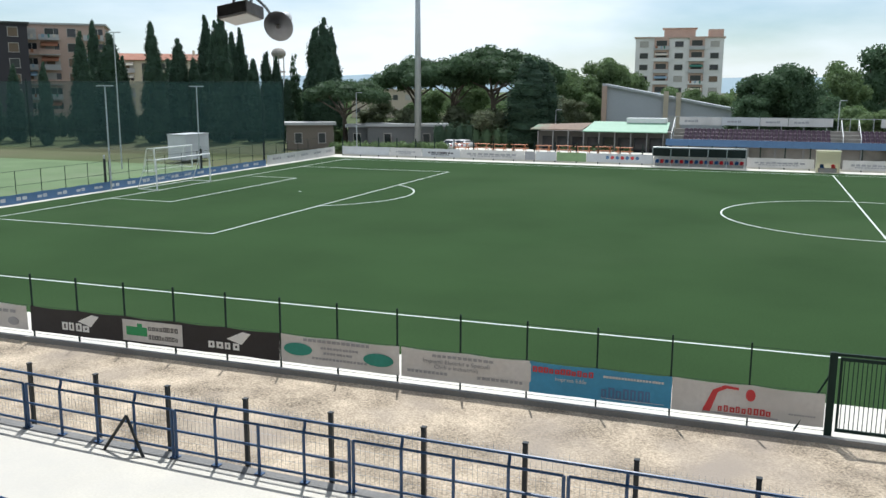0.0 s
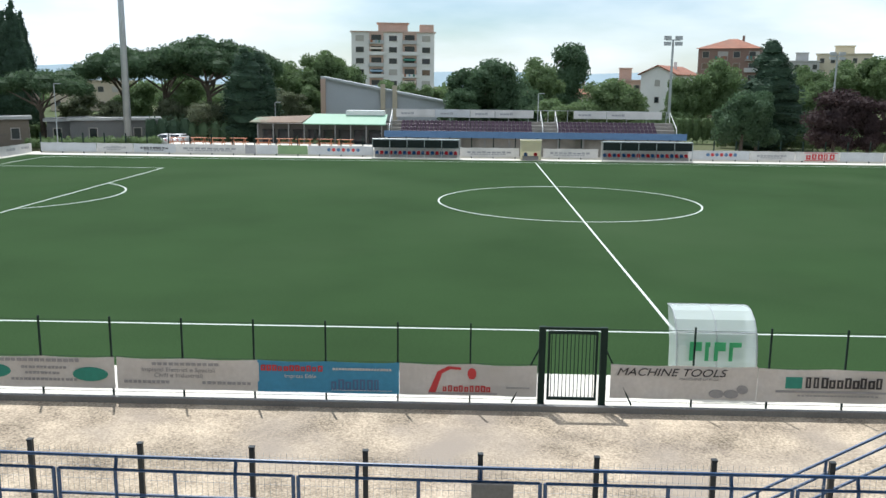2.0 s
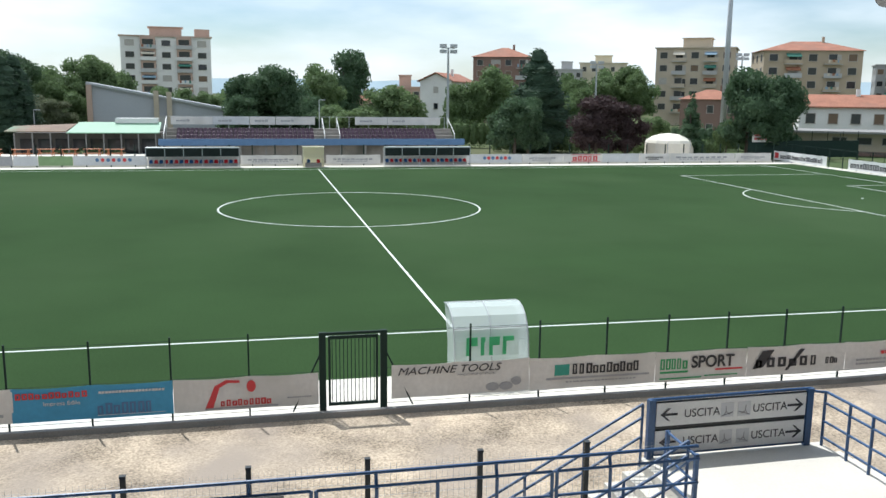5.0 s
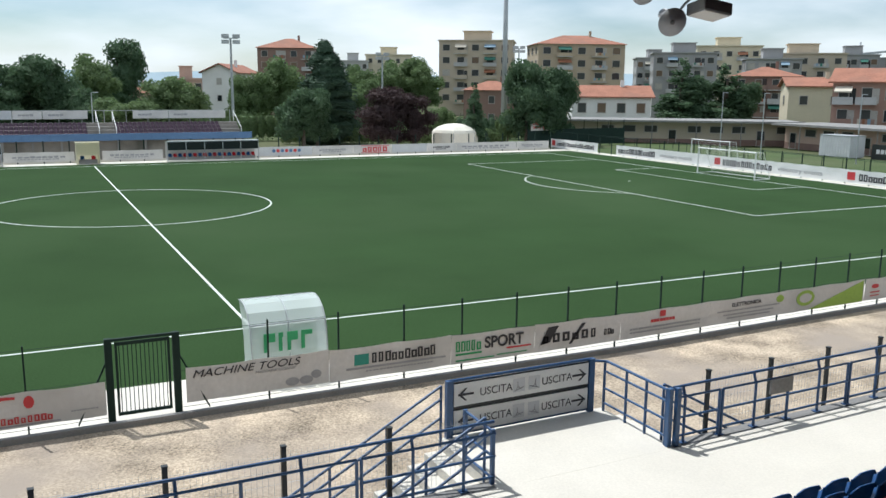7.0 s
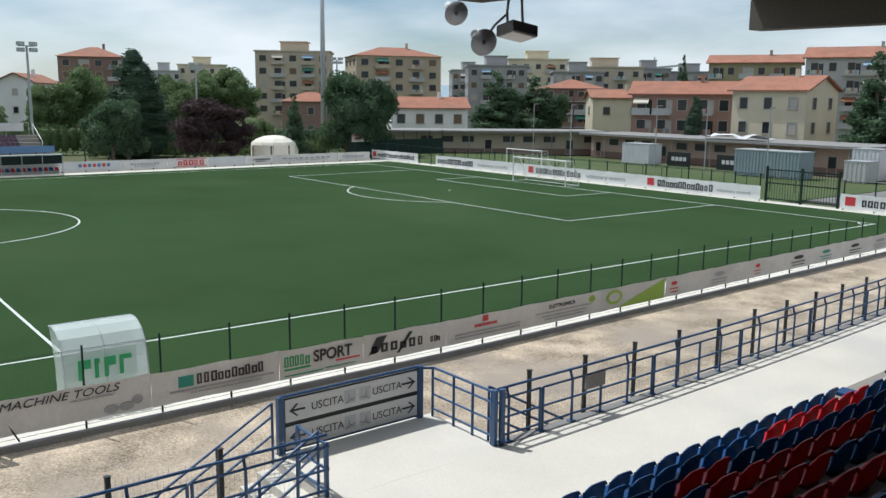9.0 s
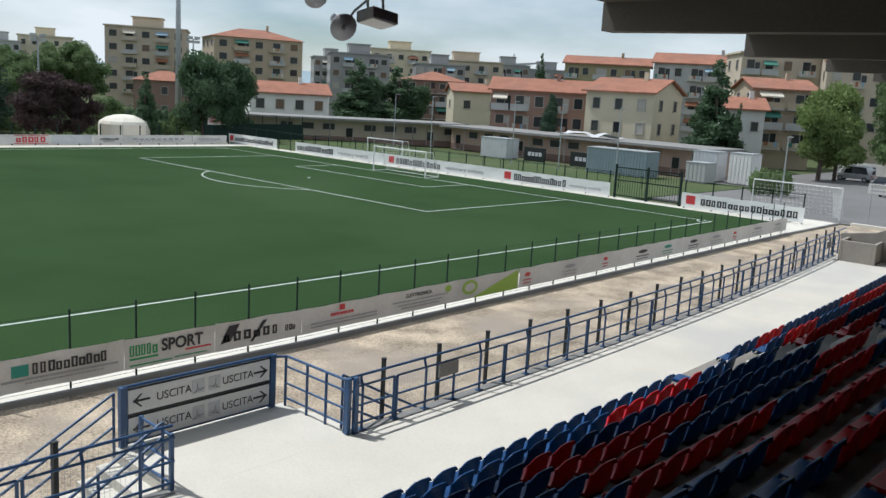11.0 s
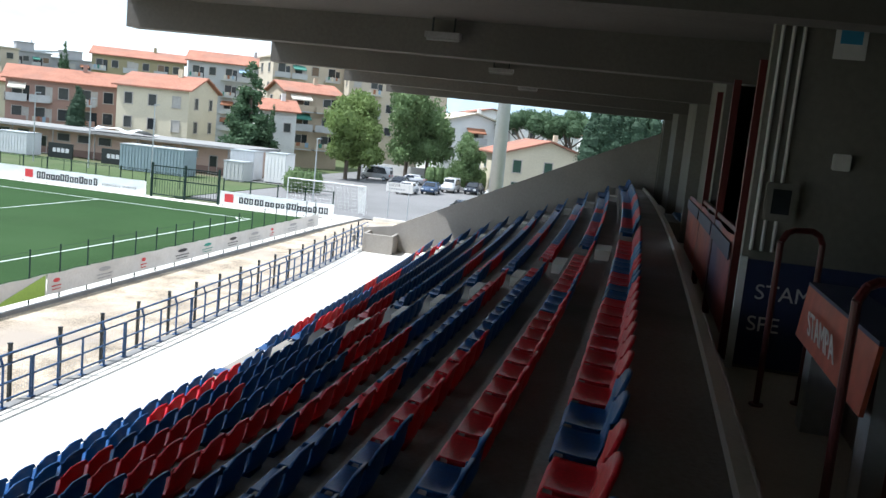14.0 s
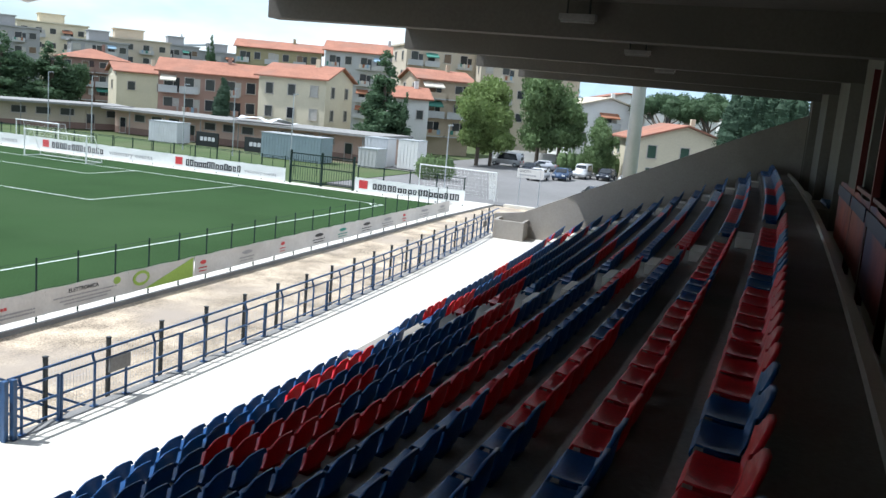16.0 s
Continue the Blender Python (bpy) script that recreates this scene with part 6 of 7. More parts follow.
def building(b, d, w, dep, h, wall, roof="flat", turn=0, storeys=3, cols=4, win=(1.2, 1.5), shut=None, roofm=None, label="", side=2, balcony=(), z0=None, base=None, rise=None, group="houses round the ground", hidden=1, name="house", gable_mat=None, lift=True):
    """Local x along the front, which faces the stand when turn is 0; dep backwards. h is the eaves height."""
    shut = shut or SHUT
    g = GZ if base is None else base
    t = thing(name, Matrix.Translation(far(b, d, g)) @ pose(0, 0, 0, 0, 0, -b + turn), label or "plastered house with tiled roof", "house" if name == "house" else "building", group)
    bm = bmesh.new()
    if roof == "gable":
        r = rise or w * 0.16
        prism(bm, [(-w / 2, 0, 0), (w / 2, 0, 0), (w / 2, 0, h), (0, 0, h + r), (-w / 2, 0, h)], (0, dep, 0))
    else:
        box(bm, -w / 2, w / 2, 0, dep, 0, h)
    wl_ = part("wall", bm, wall, t)
    o = 0.6
    rm = roofm or TERRA
    bm = bmesh.new()
    if roof == "flat":
        box(bm, -w / 2 - 0.4, w / 2 + 0.4, -0.4, dep + 0.4, h, h + 0.35)
        rf = part("roof", bm, wall if roofm is None else rm, t)
    if roof == "flat" and lift and name != "shed":
        bm = bmesh.new()
        box(bm, -w * 0.18, w * 0.18, dep * 0.25, dep * 0.75, h + 0.35, h + 2.9)
        box(bm, -w * 0.2, w * 0.2, dep * 0.22, dep * 0.78, h + 2.9, h + 3.1)
        part("lift_house", bm, rm if roofm else wall, rf)
    elif roof == "gable":
        for s in (-1, 1):
            prism(bm, [(0, -o, h + r + 0.05), (s * (w / 2 + o), -o, h - o * r / (w / 2) + 0.05), (s * (w / 2 + o), -o, h - o * r / (w / 2) + 0.27), (0, -o, h + r + 0.27)], (0, dep + 2 * o, 0))
        rf = part("roof", bm, rm, t)
    elif roof == "ridge":      # ridge along the front
        r = rise or dep * 0.18
        for s, y in ((-1, -o), (1, dep + o)):
            prism(bm, [(-w / 2 - o, dep / 2, h + r), (-w / 2 - o, y, h - 0.15), (-w / 2 - o, y, h + 0.07), (-w / 2 - o, dep / 2, h + r + 0.22)], (w + 2 * o, 0, 0))
        rf = part("roof", bm, rm, t)
        bm = bmesh.new()
        prism(bm, [(-w / 2 + 0.01, 0.01, h - 0.05), (-w / 2 + 0.01, dep - 0.01, h - 0.05), (-w / 2 + 0.01, dep / 2, h + r - 0.02)], (w - 0.02, 0, 0))
        part("gable", bm, gable_mat or wall, t)
    elif roof == "hip":
        r = rise or dep * 0.2
        q = min(w, dep) / 2
        vs = [bm.verts.new(p) for p in ((-w / 2 - o, -o, h), (w / 2 + o, -o, h), (w / 2 + o, dep + o, h), (-w / 2 - o, dep + o, h), (-w / 2 + q, dep / 2, h + r), (w / 2 - q + 0.01, dep / 2, h + r))]
        for k in ((0, 1, 5, 4), (1, 2, 5), (2, 3, 4, 5), (3, 0, 4), (3, 2, 1, 0)):
            bm.faces.new([vs[i] for i in k])
        rf = part("roof", bm, rm, t)
    if roof != "flat":
        bm = bmesh.new()
        box(bm, w * 0.15, w * 0.15 + 0.6, dep * 0.42, dep * 0.42 + 0.5, h, h + (rise or 0.18 * dep) + 1.1)
        part("chimney", bm, wall, rf)
    fh = h / storeys
    fr, pn = window_meshes(win[0], win[1], shut)
    for s in range(hidden if storeys > 2 else 0, storeys):
        z = fh * s + (fh - win[1]) * 0.45
        for c in range(cols):
            x = -w / 2 + w * (c + 0.5) / cols
            wd = new("window", fr)
            wd.parent, wd.location = t, (x, 0, z)
            alt = WRNG.random()
            pw = new("pane", window_meshes(win[0], win[1], SHUTB if alt < 0.15 else SHUTL if alt < 0.3 else DARKGLASS)[1] if alt < 0.5 and shut is SHUT else pn)
            pw.parent = wd
            if c in balcony:
                bw = w / cols * 0.9
                bm = bmesh.new()
                box(bm, x - bw / 2, x + bw / 2, -1.1, 0, fh * s - 0.1, fh * s + 0.06)
                bl_ = part("balcony", bm, GREYP, t)
                bm = bmesh.new()
                box(bm, x - bw / 2, x + bw / 2, -1.1, -1.04, fh * s + 0.06, fh * s + 1.0)
                part("parapet", bm, wall if s % 2 else GREYP, bl_)
                bm = bmesh.new()
                box(bm, x + win[0] * 0.55, x + win[0] * 0.55 + 0.9, -0.03, 0.02, fh * s + 0.06, fh * s + 2.25)
                part("balcony_door", bm, DARKGLASS if WRNG.random() < 0.6 else SHUTL, bl_)
                u = WRNG.random()
                if u < 0.4:
                    bm = bmesh.new()
                    zt = fh * s + 2.6
                    prism(bm, [(x - bw * 0.42, 0, zt), (x - bw * 0.42, -1.35, zt - 0.75), (x - bw * 0.42, -1.35, zt - 0.95), (x - bw * 0.42, -1.31, zt - 0.75), (x - bw * 0.42, 0, zt - 0.05)], (bw * 0.84, 0, 0))
                    part("awning", bm, AWN[int(u * 100) % 4], bl_)
                elif u < 0.75:
                    for q in range(3):
                        bm = bmesh.new()
                        a = x - bw * 0.4 + bw * 0.27 * q + bw * 0.1 * WRNG.random()
                        box(bm, a, a + min(bw * 0.15, WRNG.uniform(0.3, 0.7)), -1.16, -1.11, fh * s + WRNG.uniform(0.2, 0.5), fh * s + 1.05)
                        part("laundry", bm, AWN[(int(u * 100) + q) % 4], bl_)
        for c in range(side):
            y = dep * (c + 0.5) / side
            for e in (-1, 1):
                wd = new("window", fr)
                wd.parent = t
                wd.matrix_basis = pose(e * w / 2, y, z, 0, 0, 90 * e)
                pw = new("pane", pn)
                pw.parent = wd
    return t


def Hd(b, d, el):
    return rise_to(b, d, el) - GZ


# apartment block behind the far stand
building(-5.0, 270, 25, 14, Hd(-5.0, 270, 2.85), WHITEP, "flat", 0, 7, 5, (2.3, 1.5), SHUT, PINKP, "pale apartment block with flat roof and balconies", 2, (1, 3), name="apartment_block", hidden=2)
apt = bpy.data.objects["apartment_block"]
bm = bmesh.new()
box(bm, 8.2, 12.4, 3.0, 9.0, Hd(-5.0, 270, 2.85) + 0.35, Hd(-5.0, 270, 2.85) + 2.6)
part("roof_box", bm, PINKP, apt)
for x in (-5.0, 5.0):
    bm = bmesh.new()
    box(bm, x - 2.1, x + 2.1, -0.5, -0.12, 0, Hd(-5.0, 270, 2.85))
    bay = part("bay", bm, PINKP, apt, "brownish pink balcony bay")
    for k in range(2, 7):
        z = Hd(-5.0, 270, 2.85) / 7 * k
        bm = bmesh.new()
        box(bm, x - 1.5, x + 1.5, -0.54, -0.49, z + 1.1, z + 2.6)
        part("loggia", bm, SHUT, bay)
# sports hall with a sloping roof
hall = thing("sports_hall", Matrix.Translation(far(-5.6, 150, GZ)) @ pose(0, 0, 0, 0, 0, 5.6), "grey metal clad hall with a sloping roof", "hall")
bm = bmesh.new()
prism(bm, [(-10.2, 0, 0), (11.0, 0, 0), (11.0, 0, 5.0), (-10.2, 0, 9.0)], (0, 18, 0))
part("wall", bm, M("grey_cladding", (0.42, 0.44, 0.47), 0.6, 0.06, 0.2, 4, 0.05), hall)
bm = bmesh.new()
prism(bm, [(-10.6, -0.5, 9.05), (11.4, -0.5, 4.95), (11.4, -0.5, 5.35), (-10.6, -0.5, 9.45)], (0, 19, 0))
part("roof", bm, STEEL, hall)
for x in (-10.6, -0.6, 1.4):
    bm = bmesh.new()
    box(bm, x, x + 0.8, -0.8, -0.1, 0, 9.0 if x < -5 else 8.2 - (x + 0.6) * 0.1)
    part("pillar", bm, PINKP if x < -5 else BEIGE, hall)
bm = bmesh.new()
box(bm, -0.6, 2.2, -0.7, -0.1, 2.0, 4.2)
part("porch", bm, GREYP, hall)

building(11.9, 200, 7.5, 20, Hd(11.9, 200, 0.35), WHITEP, "gable", -16, 3, 1, (0.9, 1.2), None, None, "white gabled house with a red roof", 3, rise=1.7)
building(16.1, 250, 16, 14, Hd(16.1, 250, 1.9), BRICK, "hip", -8, 6, 4, (1.6, 1.5), None, None, "red brick apartment house with balconies", 2, (1, 3), name="apartment_block")
building(9.9, 210, 8, 10, Hd(9.9, 210, -0.1), PINKP, "flat", 0, 3, 3, label="small plastered house behind trees")
building(6.9, 190, 7, 8, Hd(6.9, 190, -0.9), PINKP, "hip", 0, 2, 2, label="small house with a red roof behind trees")
building(5.0, 210, 9, 8, Hd(5.0, 210, -0.8), PINKP, "hip", 0, 2, 2, label="small house with a red roof behind trees")
building(22.6, 330, 17, 14, Hd(22.6, 330, 1.5), CREAM, "flat", 0, 5, 5, (1.3, 1.5), label="cream apartment block far off", name="apartment_block", hidden=2)
building(20.3, 320, 11, 14, Hd(20.3, 320, 1.1), GREYP, "flat", 0, 5, 4, (1.3, 1.5), label="grey apartment block far off", name="apartment_block", hidden=2)
building(28.2, 255, 21, 16, Hd(28.2, 255, 2.4), BEIGE, "flat", -5, 6, 5, (1.9, 1.6), None, None, "beige apartment block with stacked balconies", 3, (1, 3), name="apartment_block", hidden=1)
building(29.3, 190, 12, 10, Hd(29.3, 190, -0.7), BRICK, "hip", 0, 2, 3, label="low house with a red tiled roof")
building(35.0, 235, 23, 16, Hd(35.0, 235, 2.2), TAN, "hip", 14, 6, 5, (1.9, 1.6), None, None, "tan apartment block with red hipped roof", 3, (1, 3), rise=2.6, name="apartment_block")
building(37.0, 150, 13, 9, Hd(37.0, 150, -1.1), WHITEP, "ridge", 8, 2, 4, (1.3, 1.5), None, None, "white house with an orange tiled roof", 1, rise=1.7, gable_mat=CREAM)
GREYF = wallm("weathered_grey_plaster", (0.33, 0.33, 0.325))
ROSE = wallm("rose_brick_wall", (0.34, 0.215, 0.17))
for b, d, el, w, m, r in ((41.4, 255, 1.6, 17, GREYF, "flat"), (44.0, 300, 2.0, 20, CREAM, "flat"), (46.6, 250, 1.2, 14, GREYF, "flat"), (48.3, 270, 1.5, 22, BEIGE, "flat"), (51.0, 300, 1.4, 14, GREYF, "flat"), (53.5, 310, 1.2, 18, GREYF, "flat"), (39.6, 300, 1.3, 12, GREYF, "flat")):
    building(b, d, w, 14, Hd(b, d, el), m, r, 6, 5, 5, (1.6, 1.5), None, None, "grey and cream apartment block far off", 2, (1, 3), name="apartment_block", hidden=2)
building(46.3, 190, 13, 12, Hd(46.3, 190, 0.2), BRICK, "hip", 6, 4, 4, (1.2, 1.5), None, None, "brick house with red tiled roof", 2, (1, 2), rise=2)
building(49.3, 165, 10, 10, Hd(49.3, 165, -0.4), CREAM, "ridge", 10, 2, 2, (1.2, 1.4), None, None, "cream house with an orange roof", 1, rise=1.4)
building(53.1, 142, 15.5, 10, Hd(53.1, 142, -0.15), ROSE, "ridge", -4, 3, 5, (1.3, 1.6), None, None, "pink house with orange tiled roof and balconies", 2, (0, 1, 3), rise=1.9, hidden=0)
building(58.15, 130, 10.6, 10.5, Hd(58.15, 130, 0.1), CREAM, "ridge", -25, 3, 3, (1.1, 1.5), None, None, "cream house with an orange tiled roof", 2, rise=1.9, hidden=0)
building(57.2, 205, 19, 12, Hd(57.2, 205, 1.75), OLIVEP, "ridge", -3, 5, 6, (1.3, 1.5), None, None, "olive apartment house with an orange roof", 2, (0, 2, 4), rise=1.8, name="apartment_block")
building(63.1, 190, 20, 12, Hd(63.1, 190, 2.0), GREYP, "ridge", -3, 5, 6, (1.3, 1.6), None, None, "pale apartment house with orange roof and balconies", 2, (0, 2, 3, 5), rise=2.2, name="apartment_block")
building(69.0, 180, 24, 12, Hd(69.0, 180, 2.7), BEIGE, "flat", 18, 5, 7, (1.4, 1.7), None, None, "beige apartment house with balconies and awnings", 2, (0, 1, 3, 5), name="apartment_block")
building(65.9, 128, 5, 8, Hd(65.9, 128, -0.6), WHITEP, "ridge", 10, 2, 2, (0.9, 1.2), None, None, "small white house with an orange roof", 1, rise=1.5)
building(68.0, 140, 9, 10, Hd(68.0, 140, 0.7), TAN, "ridge", 20, 4, 2, (1.2, 1.6), None, None, "tan house with a striped awning", 2, (0, 1), rise=1.5)
building(73.4, 175, 20, 12, Hd(73.4, 175, 2.4), BEIGE, "ridge", 12, 4, 6, (1.3, 1.5), None, None, "white apartment house behind the trees", 2, (1, 3), rise=1.8, name="apartment_block")
building(78.6, 150, 13, 12, Hd(78.6, 150, -0.3), WHITEP, "gable", 20, 3, 3, (1.2, 1.4), None, BEIGE, "white villa with shallow gabled roofs", 2, (1,), rise=1.8)
building(79.6, 175, 15, 12, Hd(79.6, 175, 0.2), WHITEP, "gable", 14, 3, 3, (1.2, 1.4), None, TERRA, "white villa with a red roof", 2, (1,), rise=1.8)
building(83.6, 118, 13, 12, Hd(83.6, 118, -1.95), CREAM, "gable", 18, 2, 3, (1.1, 1.6), SHUTG, TERRA, "cream gabled house with green shutters", 2, rise=2.0, hidden=0)
building(84.0, 200, 16, 12, Hd(84.0, 200, -0.1), WHITEP, "ridge", 10, 3, 4, (1.2, 1.4), None, None, "pink roofed house among pines", 2, rise=1.6)
building(88.6, 160, 16, 12, Hd(88.6, 160, -0.5), WHITEP, "ridge", 10, 2, 4, (1.2, 1.4), None, None, "white house among pines", 2, rise=1.6)
# left
building(-43.2, 200, 17, 16, Hd(-43.2, 200, 3.3), PINKP, "flat", -6, 7, 4, (1.6, 1.6), None, GREYP, "pink and grey apartment block with balconies", 2, (0, 1, 3), name="apartment_block", hidden=1, lift=False)
# near-black wall colour holds the shade of this block's shadow side
building(-47.3, 185, 15, 16, Hd(-47.3, 185, 3.3), wallm("shadow_side_wall", (0.05, 0.045, 0.05)), "flat", 0, 7, 3, (1.6, 1.6), None, SHUT, "apartment block coloured dark for its shadow side behind cypresses", 2, name="apartment_block", hidden=1, lift=False)
building(-37.0, 235, 34, 12, Hd(-37.0, 235, 1.35), CREAM, "ridge", -4, 5, 8, (1.3, 1.5), None, None, "cream apartment house with a red roof", 2, (1, 4, 6), rise=1.6, name="apartment_block", hidden=1)
building(-23.4, 260, 22, 10, Hd(-23.4, 260, -0.4), BEIGE, "flat", 0, 2, 6, (1.4, 1.4), label="low pale buildings far off", name="apartment_block", hidden=0, lift=False)
# shed walls face away from the sun; that shade is in their dark colours
SHEDW = wallm("shaded_brown_wall", (0.20, 0.165, 0.13))
SHEDG = wallm("shaded_grey_wall", (0.17, 0.17, 0.165))
for b, d, w, h, m in ((-28.6, 124, 6.5, 3.4, SHEDW), (-25.0, 126, 5, 3.0, SHEDG), (-22.3, 124, 11, 3.2, SHEDG), (-18.4, 132, 10, 2.6, SHEDG)):
    building(b, d, w, 4, h, m, "flat", 0, 1, 2, (0.9, 1.3), None, GREYP, "low flat roofed shed behind the pitch", 1, name="shed", group="sheds")

# long low changing rooms behind the right goal
def long_block(p, q, h, wall, label):
    y0, y1 = 0.0, math.hypot(q[0] - p[0], q[1] - p[1])
    t = thing("changing_rooms", pose(p[0], p[1], GZ, 0, 0, math.degrees(math.atan2(q[1] - p[1], q[0] - p[0])) - 90), label, "building", "changing rooms")
    bm = bmesh.new()
    box(bm, 0, 7, y0, y1, 0, h)
    part("wall", bm, wall, t)
    bm = bmesh.new()
    box(bm, -2.2, 7.5, y0 - 0.5, y1 + 0.5, h, h + 0.3)
    part("roof", bm, CONCDARK, t)
    n = int((y1 - y0) / 3.0)
    fr, pn = window_meshes(1.8, 0.9, SHUT)
    dr, dp = window_meshes(1.0, 2.1, DARKGLASS)
    for k in range(n):
        y = y0 + (k + 0.5) * (y1 - y0) / n
        wd = new("door" if k % 4 == 1 else "window", dr if k % 4 == 1 else fr)
        wd.parent, wd.matrix_basis = t, pose(0, y, 0.1 if k % 4 == 1 else 1.9, 0, 0, -90)
        o = new("pane", dp if k % 4 == 1 else pn)
        o.parent = wd
        if k % 2 == 0:
            bm = bmesh.new()
            tube(bm, (-2.0, y, 0), (-2.0, y, h), 0.07, 6)
            part("pillar", bm, CONCDARK, t)
    bm = bmesh.new()
    box(bm, -0.05, 0, y0, y1, 0, 0.9)
    part("plinth", bm, BRICK, t)
    return t


BUILT = set(bpy.data.objects)
long_block((95.5, 30.5), (66.5, 50), 3.4, BEIGE, "long low changing rooms with flat concrete roof")
long_block((90, -15), (92, 29), 3.3, PINKP, "long low pink changing rooms with flat roof")
sh = thing("roof_sheeting", pose(89.0, 3, GZ + 3.62), "pale plastic sheeting lying on the flat roof", "sheet")
bm = bmesh.new()
rg_ = random.Random(2)
vs = [[bm.verts.new((1.1 * i, 1.0 * j - 4.5, 0.05 + rg_.uniform(0.1, 0.7))) for j in range(10)] for i in range(4)]
for i in range(3):
    for j in range(9):
        bm.faces.new((vs[i][j], vs[i + 1][j], vs[i + 1][j + 1], vs[i][j + 1]))
part("sheet", bm, GREYB, sh)


def container(x, y, lx, ly, h, mat, label, name="container"):
    t = thing(name, pose(x, y, -0.08), label, "container", "containers")
    bm = bmesh.new()
    box(bm, -lx / 2, lx / 2, -ly / 2, ly / 2, 0.1, h)
    part("body", bm, mat, t)
    n = int(ly / 0.4)
    for k in range(n):
        bm = bmesh.new()
        y0 = -ly / 2 + (k + 0.25) * ly / n
        box(bm, -lx / 2 - 0.04, -lx / 2, y0, y0 + 0.2, 0.2, h - 0.15)
        part("rib", bm, mat, t)
    bm = bmesh.new()
    box(bm, -lx / 2 - 0.06, lx / 2 + 0.06, -ly / 2 - 0.06, ly / 2 + 0.06, h, h + 0.1)
    part("roof", bm, STEEL, t)
    for e in (-ly / 2 + 0.2, ly / 2 - 0.4):
        bm = bmesh.new()
        box(bm, -lx / 2, lx / 2, e, e + 0.2, 0, 0.1)
        part("skid", bm, CONCDARK, t)


CONT = M("blue_grey_container", (0.21, 0.27, 0.29), 0.6, 0.15, 0.8, 6, 0.1)
container(80, -9.0, 2.6, 8.0, 2.9, CONT, "blue grey corrugated container by the training strip")
container(83.5, 12.2, 2.5, 4.5, 2.6, GREYB, "pale grey metal box by the changing rooms")
container(86.0, -21.0, 2.4, 2.6, 3.4, WHITEP, "tall white cabin beside the gate")
container(86.0, -16.8, 2.4, 3.0, 3.3, GREYB, "pale metal cabin beside the gate")
container(82.0, -17.8, 2.2, 2.4, 2.2, GREYP, "grey cabin beside the gate")
container(-70, 23, 2.4, 4.5, 2.9, GREYB, "pale metal hut beside the training pitch", "hut")
for y, ly in ((7.0, 3.4), (-0.5, 3.6)):
    bs = thing("dark_screen", pose(84.5, y, GZ), "dark printed screen panel before the changing rooms", "screen", "dark screens")
    bm = bmesh.new()
    box(bm, -0.1, 0.1, -ly / 2, ly / 2, 0.2, 2.0)
    pn = part("panel", bm, BLACK, bs)
    bm = bmesh.new()
    for k in range(4):
        box(bm, -0.12, -0.1, -1.2 + 0.6 * k, -0.75 + 0.6 * k, 0.9, 1.4)
    tagged(part("writing", bm, GREYB, pn), "pale bars", kind="stuff")
    bm = bmesh.new()
    for e in (-ly / 2 + 0.2, ly / 2 - 0.3):
        box(bm, -0.3, 0.3, e, e + 0.1, 0, 0.2)
    part("foot", bm, BLACK, bs)
for y in (26, 14, 4, -3, -12):
    lamp_post((72 + (y % 7), y, 0), 7.5, "thin grey pole with a lamp by the training strip", 1)

settle(BUILT, BEHIND)

# white tent beyond the far corner
tent = thing("event_tent", pose(46.1, 43.4, GZ), "round white event tent behind the boards", "tent")
bm = bmesh.new()
n, prof = 12, [(3.1, 0), (3.1, 2.3), (2.9, 2.65), (2.2, 3.1), (1.2, 3.4), (0.05, 3.5)]
rings = [[bm.verts.new((r * math.cos(2 * math.pi * i / n), r * math.sin(2 * math.pi * i / n), z)) for i in range(n)] for r, z in prof]
for p, q in zip(rings, rings[1:]):
    for i in range(n):
        bm.faces.new((p[i], p[(i + 1) % n], q[(i + 1) % n], q[i]))
part("canopy", bm, M("tent_canvas", (0.74, 0.70, 0.60), 0.8, 0.08, 1, 6, 0.1), tent)
for i in range(0, n, 2):
    bm = bmesh.new()
    tube(bm, (3.12 * math.cos(2 * math.pi * i / n), 3.12 * math.sin(2 * math.pi * i / n), 0), (3.12 * math.cos(2 * math.pi * i / n), 3.12 * math.sin(2 * math.pi * i / n), 2.35), 0.04, 6)
    part("pole", bm, STEEL, tent)
banner(56.2, 59.8, 2.2, 3.5, BANNER, "white banner with red writing hung on the corner net", 77, pose(0, 40.5, 0), [("writing", INKRED, multi(txt(56.5, 59.5, 2.95, 0.35, 6, 1), txt(56.5, 59.0, 2.5, 0.3, 5, 2)))])
cn = thing("corner_screen", pose(0, 40.6, 0), "dark green wind screen on posts at the corner", "screen")
bm = bmesh.new()
box(bm, 55.8, 72, 0, 0.05, 0.2, 2.4)
part("cloth", bm, GREENPOST, cn)
for k in range(8):
    bm = bmesh.new()
    tube(bm, (55.8 + 2.3 * k, 0.1, GZ), (55.8 + 2.3 * k, 0.1, 3.6), 0.05, 6)
    part("post", bm, GREENPOST, cn)

# water tower and crane far off
wt = thing("water_tower", Matrix.Translation(far(-30.4, 420, GZ)), "grey round water tower on legs", "tower")
bm = bmesh.new()
bmesh.ops.create_uvsphere(bm, u_segments=16, v_segments=8, radius=3.4, matrix=Matrix.Translation((0, 0, 24.2)) @ Matrix.Diagonal((1, 1, 0.75, 1)))
part("tank", bm, CONCROOF, wt)
